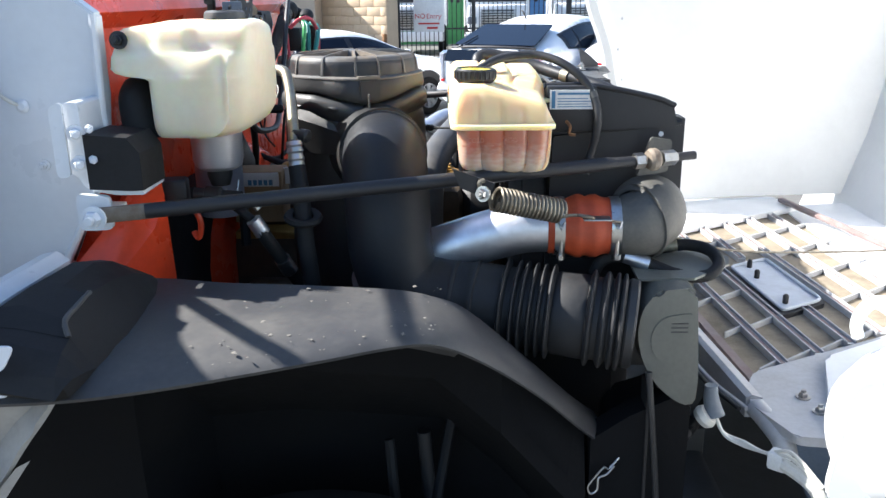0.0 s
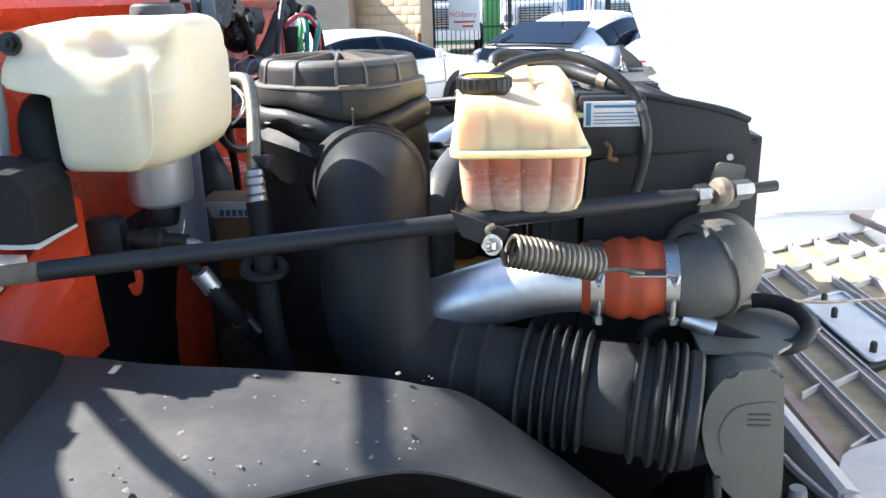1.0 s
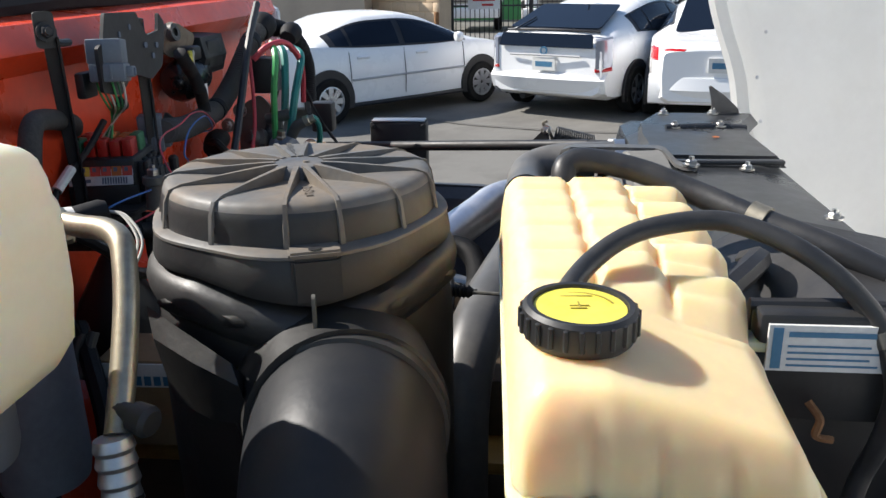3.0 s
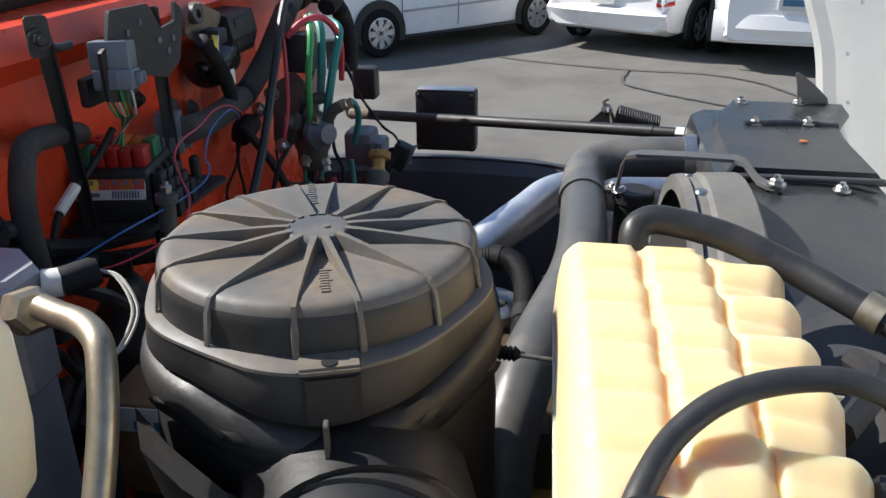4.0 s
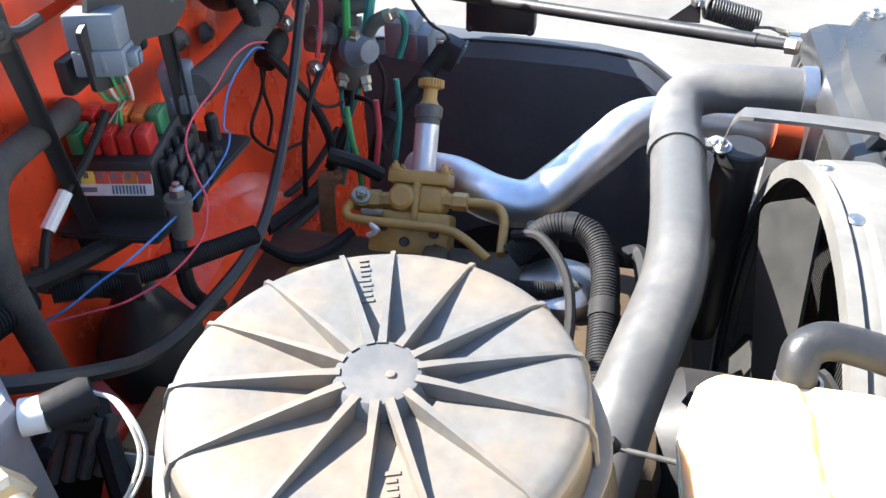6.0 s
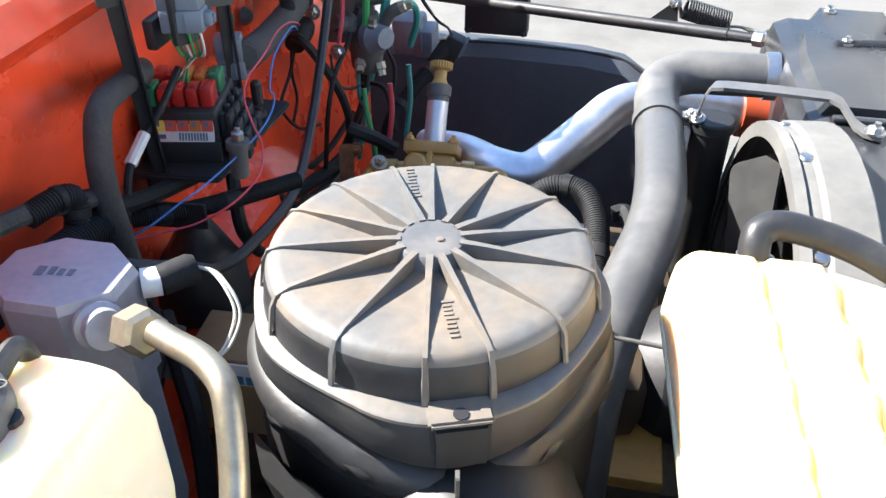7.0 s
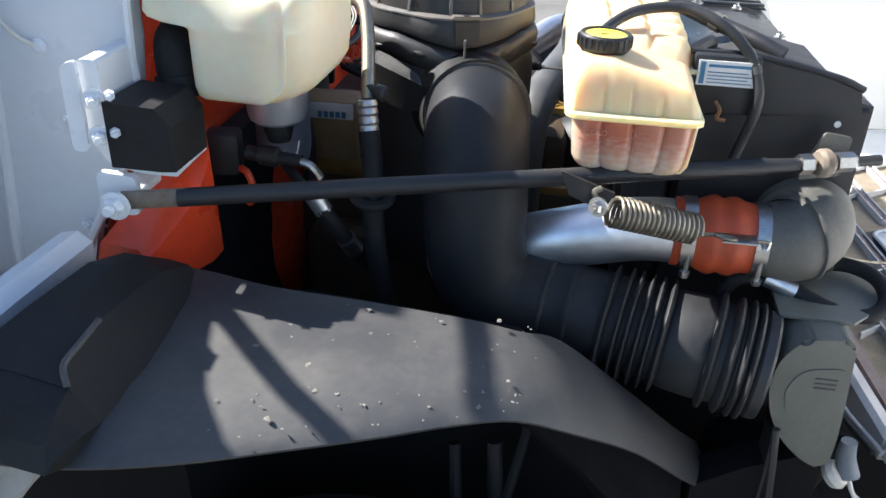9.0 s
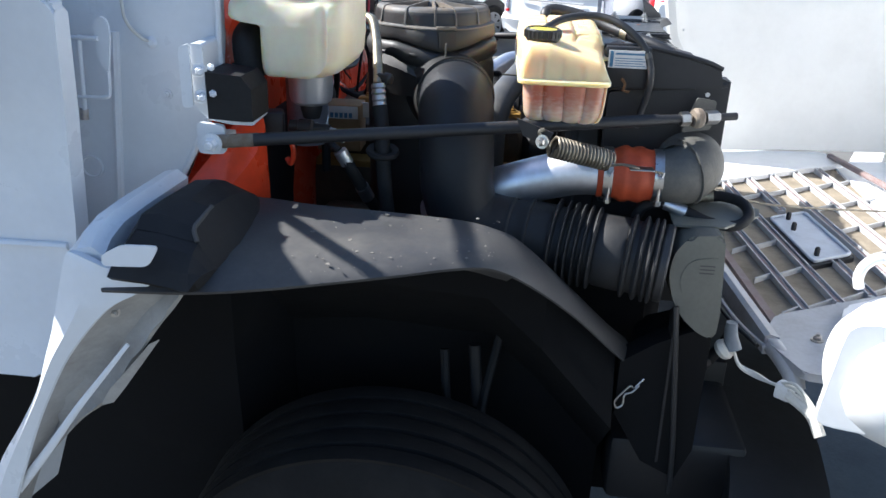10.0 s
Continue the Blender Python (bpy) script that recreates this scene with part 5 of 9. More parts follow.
top_prof = [(0.0, 1.7312), (0.03, 1.7312), (0.045, 1.7312), (0.085, 1.7347), (0.118, 1.7367), (0.1265, 1.7352), (0.1305, 1.7318), (0.1325, 1.727), (0.1300, 1.7268)]
part("top_skin", lathe(top_prof, AC, "Z", 96), DUSTY_PLASTIC, lid, "dusty pale top of the lid")
part("hub", lathe([(0, 1.7423), (0.010, 1.7425), (0.022, 1.7425), (0.0265, 1.742), (0.0285, 1.740), (0.034, 1.728)], AC, "Z", 40), HUB_GREY, lid, "grey worn hub")
part("hub_dot", lathe([(0, 1.7445), (0.003, 1.744), (0.004, 1.741)], AC + Vector((0.008, -0.002, 0)), "Z", 12), DUSTY_PLASTIC, lid)
for a, r0 in ((111, 0.075), (-70, 0.070)):
    d = Vector((math.cos(radians(a)), math.sin(radians(a)), 0.075))
    face = axes(AC + Vector((0, 0, 1.7275)), d, Vector((-d.y, d.x, 0)))
    for k in range(9):
        r = r0 + 0.0052 * k
        part("moulded_stroke", bars([(r, -0.0025 if k % 3 else -0.0035, r + 0.0030, 0.0060 if k in (0, 4) else 0.0035)], face, 0.0017), DUSTY_PLASTIC, lid)
RIBS = [radians(a) for a in (-166, -140, -109, -80, -60, -33, -4, 21, 45, 74, 101, 118, 144, 168)]
for a in RIBS:
    d, t = Vector((math.cos(a), math.sin(a), 0)), Vector((-math.sin(a), math.cos(a), 0))
    line = [(0.024, 1.7435, 1.72), (0.036, 1.7435, 1.72), (0.05, 1.743, 1.72), (0.09, 1.7408, 1.725), (0.120, 1.7388, 1.725), (0.131, 1.7350, 1.718), (0.1365, 1.724, 1.712), (0.1405, 1.698, 1.690)]
    rb = bmesh.new()
    rows = []
    for r, z1, z0 in line:
        c = AC + d * r
        w = 0.0022 + 0.0022 * max(0.0, 1 - r / 0.07)
        rows.append([rb.verts.new((c.x + t.x * s_ * w * q, c.y + t.y * s_ * w * q, z)) for s_, q, z in ((-1, 1.3, z0), (-1, 0.8, z1), (1, 0.8, z1), (1, 1.3, z0))])
    for p, q in zip(rows, rows[1:]):
        for k in range(3):
            rb.faces.new((p[k], p[k + 1], q[k + 1], q[k]))
    rb.faces.new(rows[-1])
    part("rib", rb, DUSTY_PLASTIC, lid)
for a, flip in ((TAB + 0.02, 1), (TAB + math.pi + 0.05, -1)):
    d = Vector((math.cos(a), math.sin(a), 0))
    f = axes(AC + d * 0.09 + Vector((0, 0, 1.7333)), d + Vector((0, 0, 0.075)), Vector((-d.y, d.x, 0)))
    mark = [(0.017, -0.006, 0.024, 0.007)] + [(0.0125 - i * 0.0055, -0.005, 0.0160 - i * 0.0055, 0.004 if i % 3 else 0.006) for i in range(8)]
    for bar in mark:
        part("embossed_bar", bars([bar], f, 0.0013), DUSTY_PLASTIC, lid)
d, t = Vector((math.cos(TAB), math.sin(TAB), 0)), Vector((-math.sin(TAB), math.cos(TAB), 0))
tab = part("tab", plate([(0.134, -0.023), (0.1585, -0.023), (0.1585, 0.023), (0.134, 0.023)], axes(AC + Vector((0, 0, 1.694)), d, t), 0.0060, 0.002), DUSTY_PLASTIC, lid, "dusty brown lid tab")
part("tab_block", plate([(0.134, -0.022), (0.1580, -0.021), (0.1580, 0.021), (0.134, 0.022)], axes(AC + Vector((0, 0, 1.652)), d, t), 0.042, 0.003), LID_SIDE, tab)
part("tab_hole", lathe([(0, 0), (0.0055, 0), (0.0055, 0.001), (0, 0.001)], AC + d * 0.151 + Vector((0, 0, 1.7002)), "Z", 14), TRIM_BLACK, tab)
for a in (TAB - 0.75, TAB + 0.75):
    d2, t2 = Vector((math.cos(a), math.sin(a), 0)), Vector((-math.sin(a), math.cos(a), 0))
    part("clip_recess", loft([[AC + d2 * (0.1505 + 0.003 * k) + t2 * (0.055 * math.cos(b) * (1 - 0.2 * k)) + Vector((0, 0, 1.636 + 0.010 * math.sin(b) * (1 - 0.3 * k))) for b in np.linspace(0, 2 * math.pi, 20, endpoint=False)] for k in (0, 1)]), CAN_PLASTIC, cleaner)
part("outlet_boss", tube([(-0.165, 1.81, 1.548), (-0.14, 1.73, 1.550), (-0.122, 1.69, 1.553), (-0.110, 1.655, 1.554)], lambda f: 0.104 - 0.016 * f, 40, 4), CAN_PLASTIC, cleaner)
part("boss_collar", lathe([(0.080, -0.018), (0.089, -0.018), (0.0895, -0.002), (0.087, 0.0), (0.0875, 0.016), (0.08, 0.018)], (-0.111, 1.664, 1.550), (0.12, -1, 0.02), 40), LID_SIDE, cleaner)
part("slot_tab", plate(rounded([(-0.004, 0), (0.006, 0), (0.006, 0.036), (-0.004, 0.036)], 0.004, 3), axes((-0.134, 1.668, 1.632), (0.2, -1, 0), (0, 0, 1)), 0.003), TANK_GREY, cleaner, "worn slotted tab")
part("web", loft([[Vector(p) for p in ring] for ring in ([(-0.30, 1.70, 1.64), (-0.285, 1.675, 1.62), (-0.28, 1.69, 1.55), (-0.30, 1.74, 1.55)], [(-0.255, 1.665, 1.635), (-0.24, 1.648, 1.612), (-0.235, 1.66, 1.55), (-0.25, 1.72, 1.55)], [(-0.205, 1.648, 1.612), (-0.195, 1.634, 1.598), (-0.19, 1.65, 1.55), (-0.20, 1.70, 1.55)])]), CAN_PLASTIC, cleaner)

duct = thing("intake_duct", (-0.1, 1.53, 1.3), "matt black rubber intake elbow running down to a bellows", "intake duct")
part("elbow", tube([(-0.114, 1.69, 1.550), (-0.108, 1.64, 1.549), (-0.100, 1.59, 1.533), (-0.094, 1.553, 1.490), (-0.090, 1.538, 1.44), (-0.087, 1.529, 1.39), (-0.070, 1.526, 1.335), (-0.035, 1.525, 1.306), (0.005, 1.526, 1.298), (0.03, 1.527, 1.295)], lambda f: 0.0845 - 0.009 * f, 40, 8), DUCT_RUBBER, duct)
part("seam", lathe([(0.077, -0.004), (0.0800, -0.002), (0.0800, 0.002), (0.077, 0.004)], (-0.090, 1.535, 1.425), (0.03, -0.05, -1), 40), DUCT_RUBBER, duct)
AX = Vector((0.365, -0.075, -0.028))
B0 = Vector((0.02, 1.528, 1.296))
prof = [(0.071, -0.020), (0.0765, -0.016), (0.0765, -0.010), (0.0735, -0.006), (0.0735, 0.010), (0.077, 0.013), (0.077, 0.018), (0.0735, 0.021), (0.0745, 0.048), (0.079, 0.052), (0.079, 0.058), (0.075, 0.061), (0.0755, 0.102)]
for z, w in ((0.112, 0.006), (0.134, 0.005), (0.149, 0.005), (0.166, 0.005), (0.182, 0.005), (0.199, 0.006)):
    prof += [(0.0745, z - w), (0.0885, z - 0.0018), (0.0895, z), (0.0885, z + 0.0018), (0.0745, z + w)]
prof += [(0.078, 0.210), (0.0795, 0.262)]
for z, w in ((0.273, 0.007), (0.298, 0.009), (0.316, 0.006), (0.329, 0.006)):
    prof += [(0.0775, z - w), (0.089, z - 0.003), (0.0905, z), (0.089, z + 0.003), (0.0775, z + w)]
prof += [(0.080, 0.338), (0.078, 0.352)]
part("bellows", lathe(prof, B0, AX, 48), BELLOWS, duct, "ribbed rubber bellows", 50)
sn = thing("snorkel", (0.42, 1.40, 1.1), "grey-black moulded air inlet snorkel behind the headlamp", "air snorkel")
D_OUT = [(0.462, 1.356), (0.394, 1.350), (0.367, 1.314), (0.361, 1.266), (0.374, 1.212), (0.400, 1.168), (0.436, 1.135), (0.474, 1.12), (0.476, 1.18), (0.472, 1.24)]
part("box", plate(rounded(D_OUT, 0.02, 5), axes((0, 1.505, 0), (1, 0.02, 0), (0, 0, 1)), 0.10, 0.006), SNORKEL_GREY, sn, "", 40)
part("face_step", plate(rounded([(0.402, 1.30), (0.385, 1.262), (0.395, 1.222), (0.43, 1.205), (0.463, 1.21), (0.463, 1.31)], 0.016, 4), axes((0, 1.407, 0), (1, 0.02, 0), (0, 0, 1)), 0.004, 0.001), SNORKEL_GREY, sn)
part("back_box", plate([(0.40, 1.35), (0.40, 1.20), (0.49, 1.16), (0.49, 1.35)], axes((0, 1.64, 0), (1, 0.02, 0), (0, 0, 1)), 0.112, 0.008), SNORKEL_GREY, sn)
part("top_fin", loft([[Vector(p) for p in ring] for ring in ([(0.37, 1.47, 1.353), (0.37, 1.60, 1.358), (0.37, 1.60, 1.352), (0.37, 1.47, 1.348)], [(0.47, 1.46, 1.358), (0.49, 1.62, 1.362), (0.49, 1.62, 1.356), (0.47, 1.46, 1.353)], [(0.56, 1.56, 1.352), (0.57, 1.60, 1.354), (0.57, 1.60, 1.350), (0.56, 1.56, 1.348)])]), SNORKEL_GREY, sn, "moulded flap on top")
part("lower_leg", plate([(0.405, 1.17), (0.43, 1.0), (0.448, 0.92), (0.480, 0.93), (0.474, 1.17)], axes((0, 1.535, 0), (1, 0.02, 0), (0, 0, 1)), 0.07, 0.008), SHADE_BLACK, sn)
part("mount_foot", plate(rounded([(0.33, 1.08), (0.325, 0.90), (0.345, 0.80), (0.39, 0.755), (0.455, 0.765), (0.485, 0.86), (0.485, 1.0), (0.45, 1.12)], 0.03, 4), axes((0, 1.57, 0), (1, 0.02, 0), (0, 0, 1)), 0.09, 0.012), SHADE_BLACK, sn, "black mounting foot")
part("edge_strip", plate([(0.388, 1.165), (0.394, 1.165), (0.398, 0.80), (0.392, 0.80)], axes((0, 1.46, 0), (1, 0.02, 0), (0, 0, 1)), 0.05, 0.001), BLACK_STEEL, sn)
part("collar", lathe([(0.0, -0.004), (0.080, -0.004), (0.083, 0.0), (0.083, 0.012), (0.08, 0.016), (0, 0.016)], B0 + AX.normalized() * 0.340, AX, 40), HOSE_RUBBER, sn)
part("moulded_writing", bars([(-0.03, -0.002 - 0.008 * k, 0.0, 0.0 - 0.008 * k) for k in range(3)], axes((0.452, 1.4115, 1.29), (1, 0.02, 0), (0, 0.0, 1)), 0.0008), LINER, sn)

# ---- washer tank and its neighbours ----
washer = thing("washer_tank", (-0.39, 1.50, 1.63), "milky white plastic washer fluid tank with a black cap", "washer tank")
bm = bmesh.new()
rings = []
def washer_front(x, z):
    """How far the front is set back: a soft upright crease, a ledge and a thinner mounting arm."""
    low = 1 - min(max((z - 1.762) / 0.010, 0.0), 1.0)
    crease = 0.006 * math.exp(-((x + 0.338) / 0.009) ** 2) - 0.004 * math.exp(-((x + 0.375) / 0.03) ** 2)
    ledge = 0.008 * min(max((x + 0.405) / 0.02, 0.0), 1.0) * min(max((-0.300 - x) / 0.02, 0.0), 1.0) + 0.007 * min(max((-0.445 - x) / 0.02, 0.0), 1.0)
    return low * crease + (1 - low) * (0.004 + ledge)


for z, x0, x1, y0, y1, r in ((1.6255, -0.450, -0.345, 1.412, 1.560, 0.014), (1.6280, -0.458, -0.335, 1.400, 1.570, 0.016), (1.6330, -0.462, -0.324, 1.395, 1.578, 0.018), (1.6440, -0.465, -0.310, 1.392, 1.588, 0.020), (1.6620, -0.466, -0.300, 1.391, 1.600, 0.022), (1.7000, -0.466, -0.297, 1.390, 1.605, 0.022), (1.7220, -0.466, -0.297, 1.390, 1.606, 0.022),
                             (1.7265, -0.474, -0.297, 1.390, 1.606, 0.022), (1.7300, -0.505, -0.297, 1.391, 1.606, 0.022), (1.7350, -0.523, -0.297, 1.392, 1.606, 0.022), (1.7420, -0.529, -0.297, 1.393, 1.606, 0.022), (1.7600, -0.529, -0.297, 1.400, 1.606, 0.022), (1.7660, -0.528, -0.298, 1.401, 1.606, 0.022), (1.7720, -0.527, -0.300, 1.403, 1.604, 0.022),
                             (1.7850, -0.525, -0.298, 1.406, 1.600, 0.024), (1.8000, -0.521, -0.299, 1.410, 1.595, 0.026), (1.8055, -0.512, -0.302, 1.414, 1.592, 0.026), (1.8101, -0.485, -0.306, 1.420, 1.588, 0.026), (1.8136, -0.458, -0.312, 1.427, 1.582, 0.026), (1.8164, -0.445, -0.321, 1.438, 1.572, 0.024)):
    pts = rounded([(x0, y0), (x1, y0), (x1, y1), (x0, y1)], r, 4)
    chamfer = min(max((1.80 - z) / 0.05, 0.25), 1.0)
    front = pts[:5] + [Vector((x, y0)) for x in np.linspace(x0 + r, x1 - 0.03, 34)[1:-1]] + [Vector((x1 - 0.03 * chamfer - 0.004, y0 + 0.002)), Vector((x1 - 0.012 * chamfer - 0.002, y0 + 0.014 * chamfer + 0.003)), Vector((x1, y0 + 0.045 * chamfer + 0.01))] + pts[10:]
    rings.append([Vector((p.x, p.y + (washer_front(p.x, z) if p.y < y0 + 0.02 else 0), z)) for p in front])
part("shell", loft(rings), WASHER_MILK, washer, "", 50)
part("arm_bolt", bolt((-0.512, 1.414, 1.788), (0, -1, 0.1), 0.010, 0.009), BLACK_PLASTIC, washer)
CAPW = Vector((-0.366, 1.527, 1.810))
cap_ = part("cap", lathe([(0, 0.021), (0.030, 0.021), (0.0345, 0.018), (0.036, 0.012), (0.036, 0.0), (0.030, -0.004), (0.030, -0.012)], CAPW, "Z", 32), CAP_GREY, washer, "round black cap, greyed by dust")
for a in (0.3, 2.4, 4.5):
    part("cap_lug", lathe([(0, 0), (0.006, 0), (0.006, 0.010), (0, 0.010)], CAPW + Vector((math.cos(a), math.sin(a), 0)) * 0.0345, "Z", 10), BLACK_PLASTIC, cap_)
part("cap_strap", tube([CAPW + Vector((0.01, 0.03, 0.01)), CAPW + Vector((0.012, 0.05, 0.016)), CAPW + Vector((0.01, 0.058, -0.004))], 0.006, 8), BLACK_PLASTIC, cap_)
part("cap_writing_top", lettering("WASHER FLUID", axes(CAPW + Vector((0, 0.018, 0.0212)), (1, 0.05, 0), (0, 1, 0)), 0.0085, 0.0006), TANK_GREY, cap_, "raised words")
part("cap_writing_low", lettering("ONLY", axes(CAPW + Vector((0.002, -0.019, 0.0212)), (1, 0.05, 0), (0, 1, 0)), 0.0085, 0.0006), TANK_GREY, cap_, "raised word")
part("cap_symbol", bars([(-0.012, -0.007, 0.012, -0.005), (-0.012, 0.005, 0.012, 0.007), (-0.001, -0.006, 0.001, 0.006)], axes(CAPW + Vector((0, 0, 0.0212)), (1, 0.05, 0), (0, 1, 0)), 0.001), TANK_GREY, cap_)
filt = thing("fuel_filter", (-0.41, 1.56, 1.54), "silver metal filter canister under the washer tank", "filter")
part("canister", lathe([(0, 0), (0.034, 0.0), (0.044, 0.007), (0.0475, 0.02), (0.049, 0.11), (0, 0.11)], (-0.420, 1.585, 1.538), "Z", 36), FILTER_SILVER, filt)
part("drain", lathe([(0, -0.03), (0.018, -0.03), (0.024, -0.01), (0.024, 0.004), (0, 0.004)], (-0.42, 1.585, 1.536), "Z", 20), BLACK_PLASTIC, filt)
part("wire_loop", tube([(-0.40, 1.55, 1.505), (-0.385, 1.54, 1.48), (-0.375, 1.535, 1.50), (-0.37, 1.54, 1.525)], 0.0018, 6), STEEL, filt)

lowb = thing("valve_block", (-0.50, 1.56, 1.46), "dark plastic valve block on a bracket below the washer tank", "valve block")
part("block", box((-0.53, 1.53, 1.455), (-0.475, 1.58, 1.525), 0.008, turned(14)), BLACK_PLASTIC, lowb)
part("hook", tube([(-0.47, 1.54, 1.47), (-0.455, 1.53, 1.465), (-0.448, 1.53, 1.44), (-0.455, 1.53, 1.415), (-0.465, 1.535, 1.425)], 0.006, 8), RED_PAINT, lowb, "red painted hook")
part("fitting", lathe([(0, 0), (0.012, 0), (0.012, 0.02), (0.016, 0.022), (0.016, 0.05), (0.01, 0.054), (0.01, 0.09), (0, 0.09)], (-0.455, 1.535, 1.50), (1, -0.05, -0.05), 12), BLACK_STEEL, lowb)
part("outlet", tube([(-0.37, 1.53, 1.495), (-0.35, 1.528, 1.49), (-0.335, 1.53, 1.47)], 0.007, 8), STEEL, lowb)
hose = thing("breather_hose", (-0.5, 1.46, 1.65), "black moulded breather hose below the washer tank", "hose")
part("bend", tube([(-0.505, 1.52, 1.685), (-0.508, 1.475, 1.698), (-0.508, 1.448, 1.69), (-0.503, 1.435, 1.66), (-0.497, 1.43, 1.62)], 0.029, 14), RUBBER, hose)
part("sleeve", tube([(-0.501, 1.433, 1.65), (-0.497, 1.43, 1.622)], 0.034, 14, 2), RUBBER, hose)

brk = thing("hood_strut_bracket", (-0.53, 1.33, 1.55), "white painted angle bracket holding a black rubber block", "bracket")
part("angle", plate(rounded([(-0.575, 1.70), (-0.548, 1.70), (-0.548, 1.60), (-0.535, 1.572), (-0.50, 1.563), (-0.464, 1.559), (-0.460, 1.552), (-0.505, 1.552), (-0.548, 1.56), (-0.572, 1.59)], 0.01, 3), axes((0, 1.432, 0), (1, 0.05, 0), (0, 0, 1)), 0.10), WHITE_PAINT, brk)
part("back_plate", plate(rounded([(0, 0), (0.020, 0), (0.020, 0.118), (0, 0.11)], 0.008, 3), axes((-0.582, 1.292, 1.585), (1, 0.2, 0), (-0.05, 0, 1)), 0.009), WHITE_PAINT, brk)
part("rubber_block", loft([[Vector((-0.535, y, z)) for y, z in ((1.29, 1.565), (1.39, 1.565), (1.39, 1.652), (1.29, 1.652))], [Vector((-0.472, y, z)) for y, z in ((1.30, 1.56), (1.40, 1.56), (1.40, 1.645), (1.30, 1.645))], [Vector((-0.455, y, z)) for y, z in ((1.305, 1.56), (1.40, 1.56), (1.40, 1.62), (1.305, 1.62))]]), RUBBER, brk, "black rubber block", 20)
for z in (1.655, 1.607):
    part("bolt", bolt((-0.545, 1.29, z), (0.5, -1, 0), 0.009, 0.01), WHITE_PAINT, brk)
    part("nut", bolt((-0.525, 1.295, z + 0.006), (0.5, -1, 0), 0.007, 0.008, False), WHITE_PAINT, brk)
part("lug", plate(rounded([(-0.03, -0.03), (0.022, -0.03), (0.022, 0.025), (-0.03, 0.03)], 0.01, 3), axes((-0.53, 1.302, 1.528), (1, 0.1, 0), (0, 0, 1)), 0.012), WHITE_PAINT, brk)
part("lug_web", box((-0.553, 1.30, 1.515), (-0.513, 1.37, 1.527), 0.003), WHITE_PAINT, brk)

# ---- hood struts ----
def build_strut(a, b, label, r=0.0125, flip=1):
    a, b = Vector(a), Vector(b)
    d = (b - a).normalized()
    st = thing("hood_strut", a, label, "strut", "hood struts")
    part("rod", straight(a + d * 0.07, b - d * 0.05, r, 18), BLACK_STEEL, st)
    part("flat_end", tube([a, a + d * 0.03, a + d * 0.08], lambda f: r * 1.05, 12, 3, True, (0.5, Vector((0, 1, 0)))), DULL_RUST, st, "rusty flattened end")
    part("pivot_bolt", bolt(a + Vector((0, -flip * 0.015, 0)), (0, -flip, 0), 0.013, 0.012), WHITE_PAINT if flip > 0 else STEEL, st)
    part("neck", tube([b - d * 0.10, b - d * 0.05, b - d * 0.0], lambda f: r - 0.003 * f, 14, 3), BLACK_STEEL, st)
    part("lock_nut", lathe([(0, 0), (0.015, 0), (0.015, 0.018), (0.011, 0.023), (0, 0.023)], b, d, 6), STEEL, st)
    part("bush", lathe([(0, 0), (0.017, 0), (0.021, 0.006), (0.021, 0.015), (0.017, 0.021), (0, 0.021)], b + d * 0.028, d, 24), DULL_RUST, st)
    part("end_nut", lathe([(0, 0), (0.0145, 0), (0.0145, 0.026), (0.011, 0.030), (0, 0.030)], b + d * 0.056, d, 6), STEEL, st)
    part("end_bracket", plate(rounded([(-0.030, -0.036), (0.034, -0.030), (0.040, 0.030), (-0.004, 0.038)], 0.006, 3), axes(b + d * 0.040 + Vector((0, 0.028 * flip, 0)), (1, 0.25, 0), (0, 0, 1)), 0.006, 0.001), TANK_GREY, st, "worn steel end bracket")
    part("thread", straight(b + d * 0.085, b + d * 0.125, 0.008), BLACK_STEEL, st)
    return st


build_strut((-0.52, 1.276, 1.526), (0.367, 1.552, 1.554), "black hood strut with a rusty end across the engine bay")
build_strut((-0.58, 3.27, 1.452), (0.215, 2.865, 1.545), "black hood strut on the far side of the engine bay", 0.0125, -1)


